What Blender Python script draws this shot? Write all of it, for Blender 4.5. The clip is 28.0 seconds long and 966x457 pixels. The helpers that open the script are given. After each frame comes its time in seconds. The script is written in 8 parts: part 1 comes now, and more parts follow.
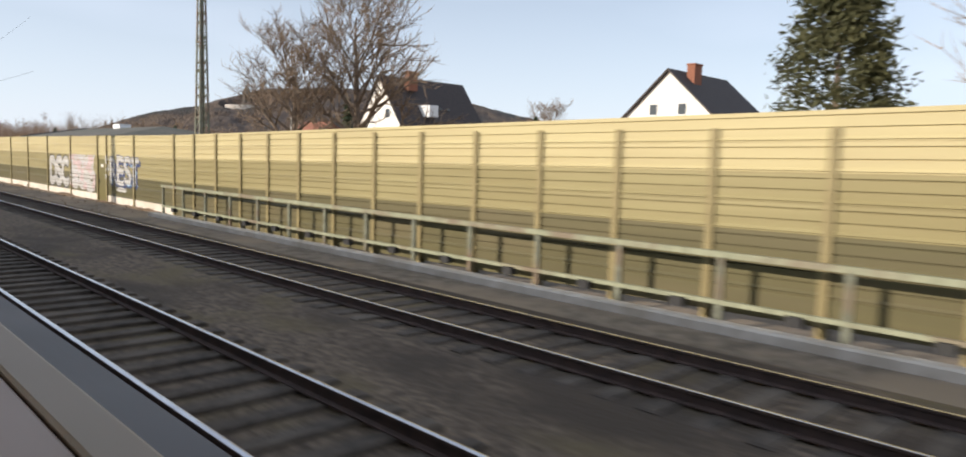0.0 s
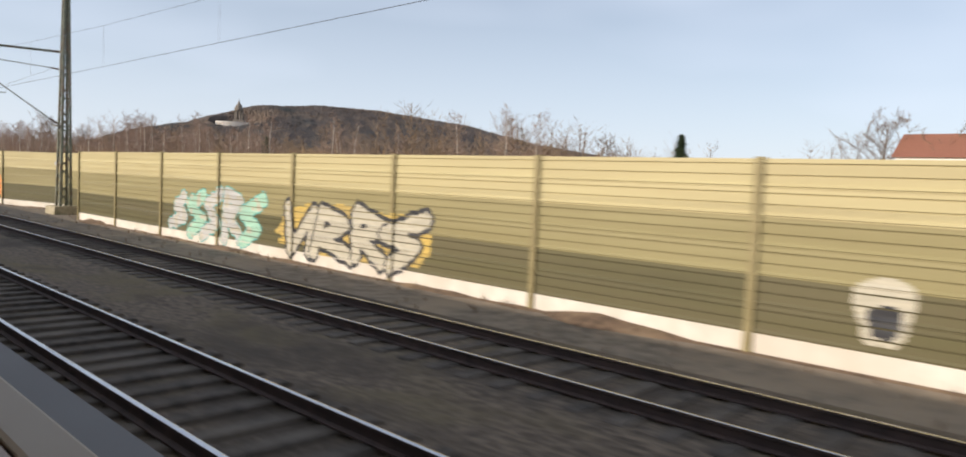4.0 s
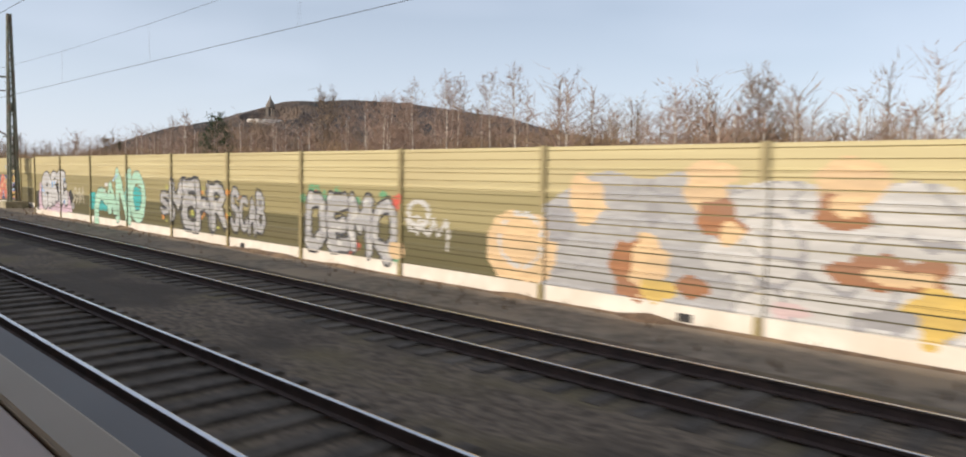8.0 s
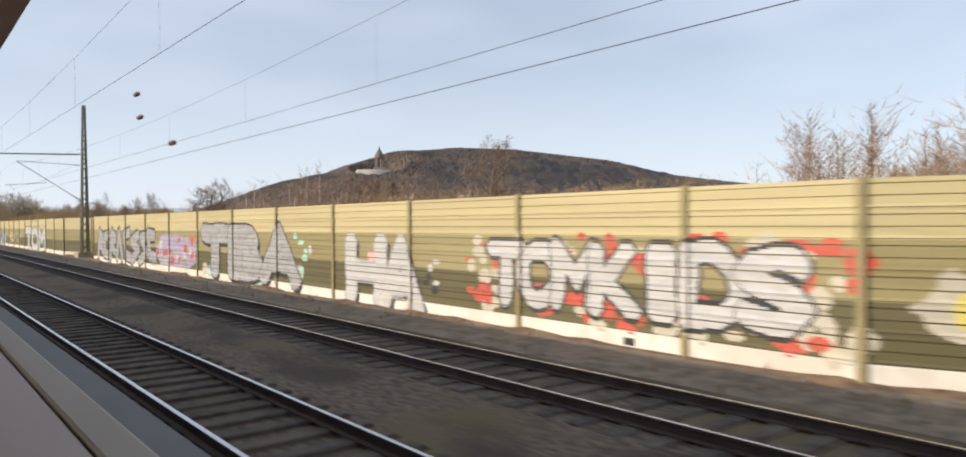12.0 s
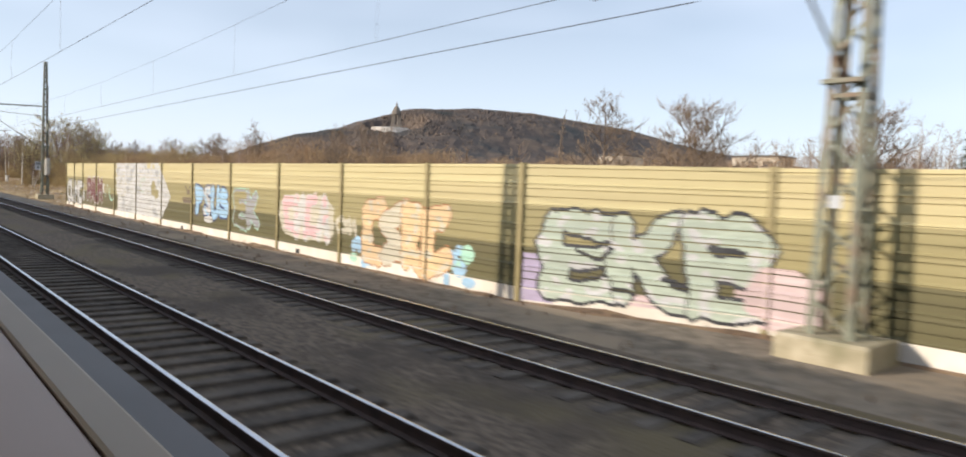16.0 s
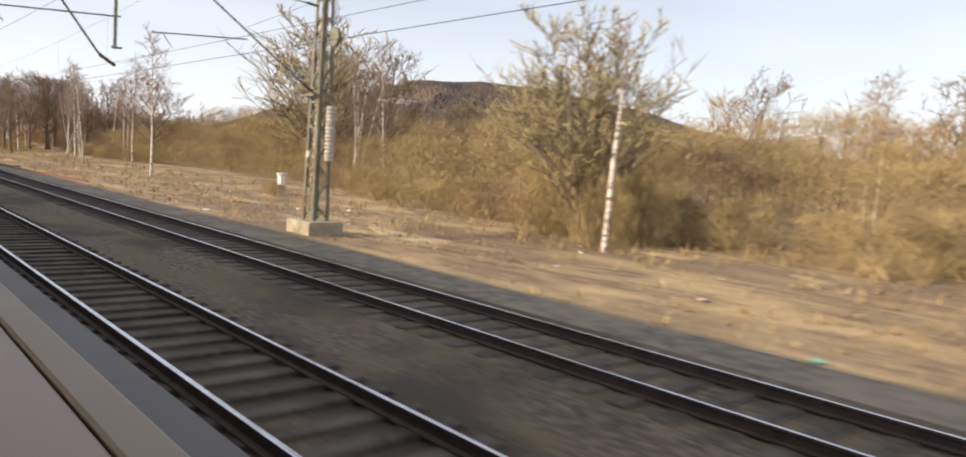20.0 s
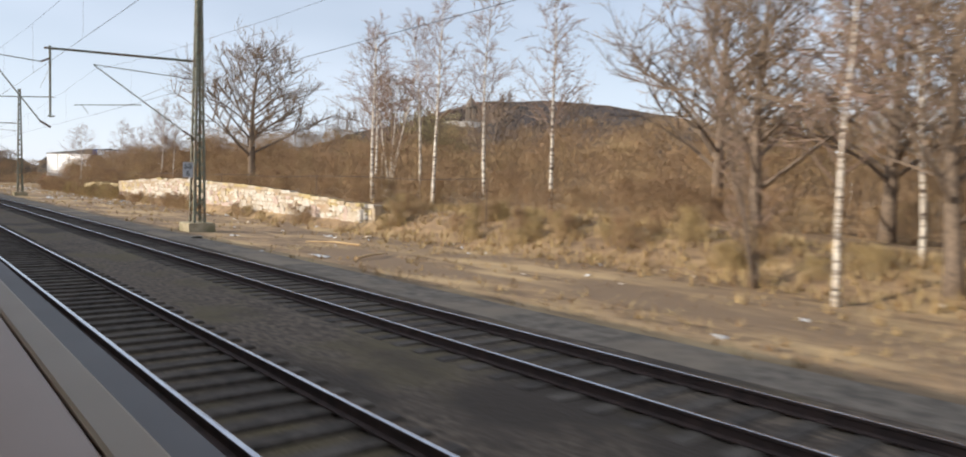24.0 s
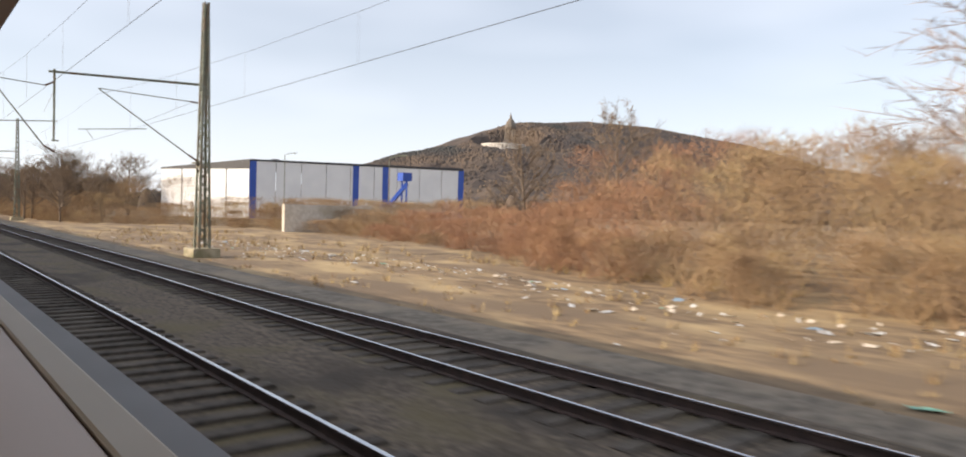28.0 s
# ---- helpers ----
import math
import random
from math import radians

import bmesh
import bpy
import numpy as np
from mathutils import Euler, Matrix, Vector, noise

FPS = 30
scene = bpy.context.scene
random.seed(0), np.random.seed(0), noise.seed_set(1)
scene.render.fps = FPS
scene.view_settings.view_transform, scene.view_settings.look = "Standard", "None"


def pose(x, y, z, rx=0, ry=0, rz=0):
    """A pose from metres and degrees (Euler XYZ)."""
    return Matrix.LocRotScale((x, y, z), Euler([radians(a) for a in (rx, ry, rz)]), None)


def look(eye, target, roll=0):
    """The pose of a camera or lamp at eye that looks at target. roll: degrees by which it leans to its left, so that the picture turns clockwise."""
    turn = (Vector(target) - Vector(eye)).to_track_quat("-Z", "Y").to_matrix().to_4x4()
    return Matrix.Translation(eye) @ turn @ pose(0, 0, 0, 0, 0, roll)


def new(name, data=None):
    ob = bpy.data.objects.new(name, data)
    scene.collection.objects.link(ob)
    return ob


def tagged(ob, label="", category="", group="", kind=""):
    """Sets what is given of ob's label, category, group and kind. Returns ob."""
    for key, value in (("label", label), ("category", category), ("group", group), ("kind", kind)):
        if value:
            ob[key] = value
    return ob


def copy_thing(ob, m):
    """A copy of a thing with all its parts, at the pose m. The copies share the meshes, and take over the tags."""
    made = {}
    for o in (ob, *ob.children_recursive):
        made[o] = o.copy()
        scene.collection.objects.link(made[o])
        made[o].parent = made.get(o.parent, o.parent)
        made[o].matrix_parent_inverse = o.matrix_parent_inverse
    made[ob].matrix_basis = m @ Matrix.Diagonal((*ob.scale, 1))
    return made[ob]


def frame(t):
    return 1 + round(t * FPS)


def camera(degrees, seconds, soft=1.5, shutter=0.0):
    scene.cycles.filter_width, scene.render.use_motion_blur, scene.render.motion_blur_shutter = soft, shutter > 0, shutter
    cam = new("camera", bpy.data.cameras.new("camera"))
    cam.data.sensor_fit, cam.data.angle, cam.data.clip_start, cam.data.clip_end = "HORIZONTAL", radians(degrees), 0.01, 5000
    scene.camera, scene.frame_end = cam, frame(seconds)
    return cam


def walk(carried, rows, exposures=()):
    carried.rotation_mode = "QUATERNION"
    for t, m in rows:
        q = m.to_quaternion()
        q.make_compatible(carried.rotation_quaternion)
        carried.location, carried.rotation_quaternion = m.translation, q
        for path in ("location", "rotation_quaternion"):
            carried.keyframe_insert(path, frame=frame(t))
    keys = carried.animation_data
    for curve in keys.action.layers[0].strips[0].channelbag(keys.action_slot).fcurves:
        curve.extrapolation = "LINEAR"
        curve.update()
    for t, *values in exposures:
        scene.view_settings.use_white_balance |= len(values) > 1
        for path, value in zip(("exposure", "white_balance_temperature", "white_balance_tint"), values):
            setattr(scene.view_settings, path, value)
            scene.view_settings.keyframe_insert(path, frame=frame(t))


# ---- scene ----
# ---- camera ----
ROWS = [
    (0.0, 0.147, 0.00, 2.505, 44.50, -5.37, 1.79),
    (1.0, 0.091, 35.40, 2.543, 47.39, -6.63, 3.42),
    (1.5, 0.005, 53.09, 2.506, 49.41, -6.14, 3.63),
    (2.0, -0.081, 70.78, 2.469, 50.12, -5.65, 4.74),
    (2.5, -0.140, 88.47, 2.480, 48.68, -4.82, 4.19),
    (3.0, -0.200, 106.16, 2.492, 48.53, -4.28, 3.94),
    (5.5, -0.136, 194.51, 2.502, 43.99, -2.57, 1.08),
    (6.0, -0.136, 212.16, 2.502, 46.29, -2.67, 1.98),
    (6.5, -0.106, 229.81, 2.496, 46.63, -2.14, 1.07),
    (7.0, -0.076, 247.45, 2.490, 45.87, -2.80, 1.45),
    (7.5, -0.118, 265.09, 2.500, 45.42, -2.72, 1.52),
    (8.0, -0.159, 282.72, 2.510, 45.97, -4.13, 1.09),
    (8.5, -0.117, 300.34, 2.493, 45.07, -4.89, 1.67),
    (9.0, -0.076, 317.95, 2.477, 43.36, -3.95, 0.95),
    (9.5, -0.077, 335.56, 2.481, 44.28, -5.40, 0.75),
    (10.0, -0.079, 353.15, 2.486, 42.90, -4.85, 1.54),
    (10.5, -0.082, 370.74, 2.480, 41.89, -4.91, 1.82),
    (11.0, -0.085, 388.32, 2.473, 40.79, -2.18, -0.30),
    (11.5, -0.082, 405.90, 2.482, 40.71, -1.00, 0.27),
    (12.0, -0.079, 423.46, 2.491, 39.53, -0.43, -0.37),
    (12.5, -0.079, 441.01, 2.491, 39.73, -1.43, 1.03),
    (14.5, -0.060, 511.11, 2.457, 44.52, -4.80, 0.97),
    (15.0, -0.060, 528.61, 2.457, 45.72, -11.30, 2.87),
    (15.5, -0.063, 546.10, 2.496, 42.34, -8.13, 1.79),
    (16.0, -0.066, 563.57, 2.534, 40.66, -3.16, 2.41),
    (16.5, -0.095, 581.03, 2.517, 39.28, -2.12, 1.37),
    (17.0, -0.124, 598.48, 2.500, 39.89, -2.48, 1.94),
    (17.5, -0.114, 615.92, 2.489, 40.34, -2.71, 2.80),
    (18.0, -0.105, 633.35, 2.477, 41.29, -5.34, 4.16),
    (18.5, -0.090, 650.76, 2.474, 41.05, -4.53, 3.02),
    (19.0, -0.075, 668.15, 2.472, 42.02, -4.02, 2.98),
    (19.5, -0.091, 685.54, 2.510, 42.34, -4.42, 4.29),
    (20.0, -0.107, 702.90, 2.549, 42.76, -4.92, 3.99),
    (20.5, -0.087, 720.26, 2.516, 42.31, -4.02, 3.85),
    (21.0, -0.067, 737.59, 2.484, 42.97, -3.92, 4.21),
    (21.5, -0.051, 754.92, 2.517, 42.78, -3.85, 3.76),
    (22.0, -0.035, 772.22, 2.550, 42.69, -3.49, 3.10),
    (22.5, -0.035, 789.52, 2.550, 41.89, -2.09, 2.60),
    (24.5, 0.293, 858.51, 2.545, 39.13, -3.48, 1.72),
    (25.0, 0.293, 875.72, 2.545, 38.33, -2.58, 1.52),
    (25.5, 0.326, 892.91, 2.554, 37.45, -1.32, 0.38),
    (26.0, 0.359, 910.08, 2.563, 37.78, -1.66, 0.83),
    (26.5, 0.369, 927.23, 2.556, 39.67, -4.97, 2.01),
    (27.0, 0.380, 944.36, 2.549, 41.17, -4.19, 2.59),
    (27.5, 0.408, 961.48, 2.523, 40.64, -3.13, 2.25),
    (28.0, 0.437, 978.57, 2.497, 39.51, -1.36, 1.51),
]


def eye(x, y, z, yaw, pitch, roll):
    """Camera pose: yaw clockwise from the track's direction (+Y), pitch up, roll of the right side up."""
    return pose(x, y, z, 0, 0, -yaw) @ pose(0, 0, 0, 90 + pitch) @ pose(0, 0, 0, 0, 0, roll)


cam = camera(67.88, 28.0, soft=1.8, shutter=0.15)
walk(cam, [(t, eye(x, y, z, a, b, c)) for t, x, y, z, a, b, c in ROWS], [(0.0, 0.10, 6550, 11.0), (5.0, -0.06, 6550, 11.4), (7.0, -0.08, 6550, 11.5), (9.0, 0.00, 6590, 11.7), (12.0, 0.04, 6600, 11.8), (15.0, 0.03, 7000, 13.0), (16.0, 0.20, 6450, 10.5), (17.0, 0.04, 6700, 12.0), (18.0, 0.22, 6800, 12.5), (19.0, 0.29, 6750, 12.5), (20.0, 0.36, 7200, 15.0), (21.0, 0.10, 6950, 13.5), (22.0, 0.36, 6750, 12.5), (24.5, 0.14, 6540, 11.2), (25.0, 0.28, 6500, 11.0), (26.0, 0.24, 6650, 12.0), (28.0, 0.32, 7000, 13.0)])

# ---- daylight ----
SUN = Vector((-1.0, 0.40, 0.353)).normalized()     # towards the sun
world = bpy.data.worlds.new("world")
scene.world = world
world.use_nodes = True
wn = world.node_tree.nodes
sky = wn.new("ShaderNodeTexSky")
sky.sky_type = "NISHITA"
sky.sun_disc = False
sky.sun_elevation = math.asin(SUN.z)
sky.sun_rotation = math.atan2(SUN.x, SUN.y)
sky.air_density, sky.dust_density, sky.ozone_density = 1.0, 0.6, 2.0
wn["Background"].inputs["Strength"].default_value = 0.108
wl = world.node_tree.links.new
wco, wmap = wn.new("ShaderNodeTexCoord"), wn.new("ShaderNodeMapping")
wmap.inputs["Scale"].default_value = (1.0, 1.0, 3.2)
wl(wco.outputs["Generated"], wmap.inputs["Vector"])
cloud = wn.new("ShaderNodeTexNoise")
cloud.inputs["Scale"].default_value, cloud.inputs["Detail"].default_value = 2.0, 2.5
wl(wmap.outputs[0], cloud.inputs["Vector"])
veil = wn.new("ShaderNodeMapRange")
for k, v in ((1, 0.36), (2, 0.72), (3, 0.42), (4, 0.70)):
    veil.inputs[k].default_value = v
wl(cloud.outputs["Fac"], veil.inputs[0])
haze = wn.new("ShaderNodeMix")
haze.data_type = "RGBA"
haze.inputs[7].default_value = (8.3, 9.2, 10.7, 1)    # sunlit thin cloud
split = wn.new("ShaderNodeSeparateXYZ")
wl(wco.outputs["Generated"], split.inputs[0])
low = wn.new("ShaderNodeMapRange")                  # mist near the horizon
for k, v in ((1, 0.0), (2, 0.34), (3, 0.76), (4, 0.25)):
    low.inputs[k].default_value = v
wl(split.outputs["Z"], low.inputs[0])
both = wn.new("ShaderNodeMath")
both.operation = "MAXIMUM"
wl(veil.outputs[0], both.inputs[0])
wl(low.outputs[0], both.inputs[1])
wl(both.outputs[0], haze.inputs[0])
wl(sky.outputs[0], haze.inputs[6])
wl(haze.outputs[2], wn["Background"].inputs["Color"])
sun = bpy.data.lights.new("sun", "SUN")
sun.energy, sun.angle, sun.color = 5.0, radians(0.6), (1.0, 0.89, 0.75)
sun_lamp = new("sun", sun)
sun_lamp.matrix_world = look(SUN * 100, (0, 0, 0))

# ---- materials ----
MATS = {}


def surf(name, c1, c2=None, scale=4.0, rough=0.8, bump=0.15, fine=40.0, c3=None, big=0.4, metal=0.0, stretch=(1, 1, 1), spec=0.35, c4=None, wide=0.1):
    """A weathered surface: grain between c1 and c2, large patches of c3, fine relief."""
    if name in MATS:
        return MATS[name]
    m = bpy.data.materials.new(name)
    m.use_nodes = True
    n, link = m.node_tree.nodes, m.node_tree.links.new
    b = n["Principled BSDF"]
    b.inputs["Roughness"].default_value, b.inputs["Metallic"].default_value = rough, metal
    b.inputs["Specular IOR Level"].default_value = spec
    co, info = n.new("ShaderNodeTexCoord"), n.new("ShaderNodeObjectInfo")
    add = n.new("ShaderNodeVectorMath")
    add.operation = "MULTIPLY_ADD"
    comb = n.new("ShaderNodeCombineXYZ")
    for k in range(3):
        link(info.outputs["Random"], comb.inputs[k])
    link(comb.outputs[0], add.inputs[0])
    add.inputs[1].default_value = (37.0, 53.0, 71.0)
    link(co.outputs["Object"], add.inputs[2])
    mul = n.new("ShaderNodeVectorMath")
    mul.operation = "MULTIPLY"
    mul.inputs[1].default_value = stretch
    link(add.outputs[0], mul.inputs[0])

    def tex(s, detail=4.0):
        t = n.new("ShaderNodeTexNoise")
        t.inputs["Scale"].default_value, t.inputs["Detail"].default_value = s, detail
        link(mul.outputs[0], t.inputs["Vector"])
        return t.outputs["Fac"]

    def ramp(fac, lo, hi):
        r = n.new("ShaderNodeMapRange")
        r.inputs[1].default_value, r.inputs[2].default_value = lo, hi
        link(fac, r.inputs[0])
        return r.outputs[0]

    def mix(fac, a, bb):
        x = n.new("ShaderNodeMix")
        x.data_type = "RGBA"
        link(fac, x.inputs[0])
        for k, c in ((6, a), (7, bb)):
            if isinstance(c, tuple):
                x.inputs[k].default_value = (*c, 1)
            else:
                link(c, x.inputs[k])
        return x.outputs[2]

    c2 = c2 or tuple(v * 0.8 for v in c1)
    col = mix(ramp(tex(scale), 0.35, 0.65), c1, c2)
    if c3:
        col = mix(ramp(tex(big, 3.0), 0.48, 0.66), col, c3)
    if c4:
        col = mix(ramp(tex(wide, 5.0), 0.50, 0.62), col, c4)
    link(col, b.inputs["Base Color"])
    if bump:
        bp = n.new("ShaderNodeBump")
        bp.inputs["Strength"].default_value, bp.inputs["Distance"].default_value = bump, 0.03
        link(tex(fine, 3.0), bp.inputs["Height"])
        link(bp.outputs[0], b.inputs["Normal"])
    MATS[name] = m
    return m


M_GROUND = surf("dry_grass_ground", (0.325, 0.225, 0.128), (0.165, 0.113, 0.070), 1.3, 0.95, 1.0, 9.0, (0.45, 0.325, 0.175), 0.30, stretch=(1.6, 0.6, 1), c4=(0.20, 0.140, 0.088), wide=0.16)
M_BALLAST = surf("track_ballast", (0.180, 0.137, 0.098), (0.062, 0.048, 0.036), 9.0, 0.95, 1.0, 14.0, (0.128, 0.100, 0.056), 0.7, c4=(0.062, 0.048, 0.036), wide=0.45, stretch=(1, 0.6, 1))
M_PATH = surf("gravel_strip", (0.235, 0.195, 0.150), (0.125, 0.105, 0.082), 3.0, 0.95, 0.9, 14.0, (0.27, 0.215, 0.155), 0.35)
M_RAIL = surf("rusty_rail", (0.085, 0.055, 0.045), (0.05, 0.035, 0.03), 6.0, 0.75, 0.2)
M_RAILTOP = surf("polished_rail_head", (0.62, 0.63, 0.66), (0.5, 0.5, 0.54), 2.0, 0.22, 0.0, metal=1.0)
M_SLEEPER = surf("weathered_sleeper", (0.104, 0.085, 0.068), (0.051, 0.042, 0.034), 5.0, 0.9, 0.5, 30.0, (0.130, 0.108, 0.086), 0.9)
M_CONC = surf("pale_concrete", (0.62, 0.57, 0.50), (0.50, 0.45, 0.38), 3.0, 0.9, 0.3, 30.0, (0.42, 0.36, 0.28), 0.5)
M_PLINTH = surf("plinth_concrete", (0.72, 0.67, 0.59), (0.62, 0.57, 0.49), 2.0, 0.9, 0.2, 30.0, (0.60, 0.53, 0.44), 0.45)
M_TOP = surf("pale_yellow_panel", (0.485, 0.415, 0.222), (0.45, 0.38, 0.20), 1.2, 0.6, 0.05, 20.0, (0.42, 0.352, 0.187), 0.3, stretch=(1, 0.15, 3))
M_MID = surf("khaki_panel", (0.295, 0.252, 0.120), (0.262, 0.222, 0.104), 1.2, 0.6, 0.05, 20.0, (0.248, 0.208, 0.094), 0.3, stretch=(1, 0.15, 3))
M_LOW = surf("olive_panel", (0.112, 0.098, 0.042), (0.094, 0.082, 0.036), 1.2, 0.6, 0.05, 20.0, (0.128, 0.108, 0.054), 0.3, stretch=(1, 0.15, 3))
M_POST = surf("olive_steel_post", (0.27, 0.22, 0.105), (0.23, 0.185, 0.085), 3.0, 0.6, 0.05)
M_DOOR = surf("olive_door", (0.15, 0.13, 0.045), (0.13, 0.11, 0.04), 2.0, 0.55, 0.03)
M_STEEL = surf("green_grey_steel", (0.20, 0.21, 0.155), (0.13, 0.135, 0.10), 5.0, 0.6, 0.1, c3=(0.17, 0.12, 0.08), big=1.2)
M_WIRE = surf("dark_wire", (0.05, 0.05, 0.055), (0.04, 0.04, 0.045), 5.0, 0.6, 0.0)
M_INSUL = surf("brown_insulator", (0.12, 0.06, 0.04), (0.1, 0.05, 0.03), 5.0, 0.3, 0.0)
M_WHITE = surf("white_plaster", (0.82, 0.79, 0.74), (0.76, 0.73, 0.67), 1.0, 0.9, 0.1, 20.0)
M_ROOF = surf("dark_roof_tiles", (0.045, 0.04, 0.042), (0.075, 0.06, 0.055), 6.0, 0.8, 0.4, 12.0)
M_ROOFGREY = surf("grey_green_roofing", (0.11, 0.105, 0.085), (0.085, 0.085, 0.07), 0.8, 0.85, 0.2, 8.0, (0.13, 0.12, 0.10), 0.15)
M_BRICK = surf("red_brown_brick", (0.30, 0.13, 0.08), (0.22, 0.09, 0.06), 9.0, 0.9, 0.3)
M_BARK = surf("grey_brown_bark", (0.215, 0.162, 0.118), (0.125, 0.096, 0.074), 7.0, 0.95, 0.5, 25.0)
M_BIRCH = surf("white_birch_bark", (0.74, 0.69, 0.60), (0.55, 0.48, 0.40), 1.4, 0.8, 0.3, 20.0, (0.10, 0.08, 0.07), 3.4, stretch=(0.6, 0.6, 2.2))
M_TWIG = surf("bare_twigs", (0.31, 0.225, 0.150), (0.22, 0.155, 0.105), 0.8, 0.9, 0.0)
M_BTWIG = surf("birch_twigs", (0.36, 0.26, 0.20), (0.27, 0.18, 0.14), 0.8, 0.9, 0.0)
M_BUSH = surf("brown_brush_twigs", (0.39, 0.262, 0.150), (0.245, 0.162, 0.095), 0.9, 0.95, 0.0, c3=(0.40, 0.295, 0.160), big=0.25, c4=(0.23, 0.150, 0.09), wide=0.45)
M_BUSHG = surf("olive_brush_twigs", (0.42, 0.315, 0.155), (0.27, 0.20, 0.10), 0.9, 0.95, 0.0, c3=(0.46, 0.345, 0.17), big=0.25, c4=(0.25, 0.18, 0.09), wide=0.45)
M_BUSHR = surf("reddish_brush_twigs", (0.40, 0.225, 0.135), (0.26, 0.138, 0.085), 0.9, 0.95, 0.0, c3=(0.42, 0.262, 0.145), big=0.25, c4=(0.24, 0.13, 0.08), wide=0.45)
M_GRASS = surf("straw_grass", (0.52, 0.40, 0.20), (0.38, 0.27, 0.13), 0.7, 0.95, 0.0)
M_NEEDLE = surf("dark_needles", (0.035, 0.055, 0.025), (0.055, 0.075, 0.03), 2.0, 0.9, 0.0)
M_SILL = surf("beige_sill_laminate", (0.44, 0.35, 0.295), (0.42, 0.335, 0.28), 2.0, 0.5, 0.02)
M_FRAME = surf("tan_window_frame", (0.34, 0.28, 0.215), (0.32, 0.265, 0.20), 3.0, 0.5, 0.02)
M_EDGE = surf("grey_window_edge", (0.17, 0.165, 0.165), (0.15, 0.145, 0.145), 3.0, 0.6, 0.05)
M_SEAM = surf("dark_seam", (0.05, 0.04, 0.035), (0.04, 0.03, 0.03), 3.0, 0.8, 0.0)
M_TRAIN = surf("train_shell", (0.35, 0.34, 0.33), (0.32, 0.31, 0.30), 0.5, 0.5, 0.02)
M_FOREST = surf("winter_forest", (0.112, 0.084, 0.068), (0.070, 0.058, 0.052), 0.05, 0.98, 0.0, c3=(0.052, 0.055, 0.054), big=0.006, c4=(0.135, 0.100, 0.076), wide=0.011)
M_STONE = surf("monument_sandstone", (0.20, 0.17, 0.14), (0.15, 0.13, 0.11), 0.1, 0.9, 0.0)
M_TERRACE = surf("terrace_stone", (0.80, 0.75, 0.68), (0.70, 0.64, 0.56), 0.1, 0.9, 0.0)


# ---- mesh helpers ----
class Geo:
    """Collects faces for one mesh."""

    def __init__(self):
        self.v, self.f, self.mi = [], [], []

    def quad(self, a, b, c, d, m=0):
        k = len(self.v)
        self.v += [a, b, c, d]
        self.f.append((k, k + 1, k + 2, k + 3))
        self.mi.append(m)

    def face(self, pts, m=0):
        k = len(self.v)
        self.v += list(pts)
        self.f.append(tuple(range(k, k + len(pts))))
        self.mi.append(m)

    def box(self, x0, y0, z0, x1, y1, z1, m=0):
        k = len(self.v)
        self.v += [(x0, y0, z0), (x1, y0, z0), (x1, y1, z0), (x0, y1, z0), (x0, y0, z1), (x1, y0, z1), (x1, y1, z1), (x0, y1, z1)]
        for q in ((0, 3, 2, 1), (4, 5, 6, 7), (0, 1, 5, 4), (1, 2, 6, 5), (2, 3, 7, 6), (3, 0, 4, 7)):
            self.f.append(tuple(k + i for i in q))
            self.mi.append(m)

    def extrude(self, prof, y0, y1, m=0, closed=True, caps=True):
        """A profile of (x, z) drawn along Y."""
        k, n = len(self.v), len(prof)
        self.v += [(x, y0, z) for x, z in prof] + [(x, y1, z) for x, z in prof]
        for i in range(n if closed else n - 1):
            j = (i + 1) % n
            self.f.append((k + i, k + j, k + n + j, k + n + i))
            self.mi.append(m if isinstance(m, int) else m[i])
        if caps and closed:
            self.f += [tuple(range(k + n - 1, k - 1, -1)), tuple(range(k + n, k + 2 * n))]
            self.mi += [0, 0]

    def tube(self, pts, rads, n=5, m=0, cap=True):
        """A tapered tube through points."""
        k = len(self.v)
        pts = [Vector(p) for p in pts]
        for i, p in enumerate(pts):
            d = (pts[min(i + 1, len(pts) - 1)] - pts[max(i - 1, 0)])
            d = d.normalized() if d.length > 1e-9 else Vector((0, 0, 1))
            s = d.cross(Vector((0, 0, 1)) if abs(d.z) < 0.9 else Vector((1, 0, 0))).normalized()
            u = s.cross(d)
            for j in range(n):
                a = 2 * math.pi * j / n
                self.v.append(tuple(p + rads[i] * (math.cos(a) * s + math.sin(a) * u)))
        for i in range(len(pts) - 1):
            for j in range(n):
                j2 = (j + 1) % n
                self.f.append((k + i * n + j, k + i * n + j2, k + (i + 1) * n + j2, k + (i + 1) * n + j))
                self.mi.append(m)
        if cap:
            self.f += [tuple(range(k + n - 1, k - 1, -1)), tuple(k + (len(pts) - 1) * n + j for j in range(n))]
            self.mi += [m, m]

    def beam(self, p, q, w, m=0):
        self.tube([p, q], [w * 0.7, w * 0.7], 4, m)

    def mesh(self, name, mats):
        me = bpy.data.meshes.new(name)
        me.from_pydata(self.v, [], self.f)
        for mt in (mats if isinstance(mats, (list, tuple)) else [mats]):
            me.materials.append(mt)
        me.polygons.foreach_set("material_index", self.mi)
        me.update()
        return me


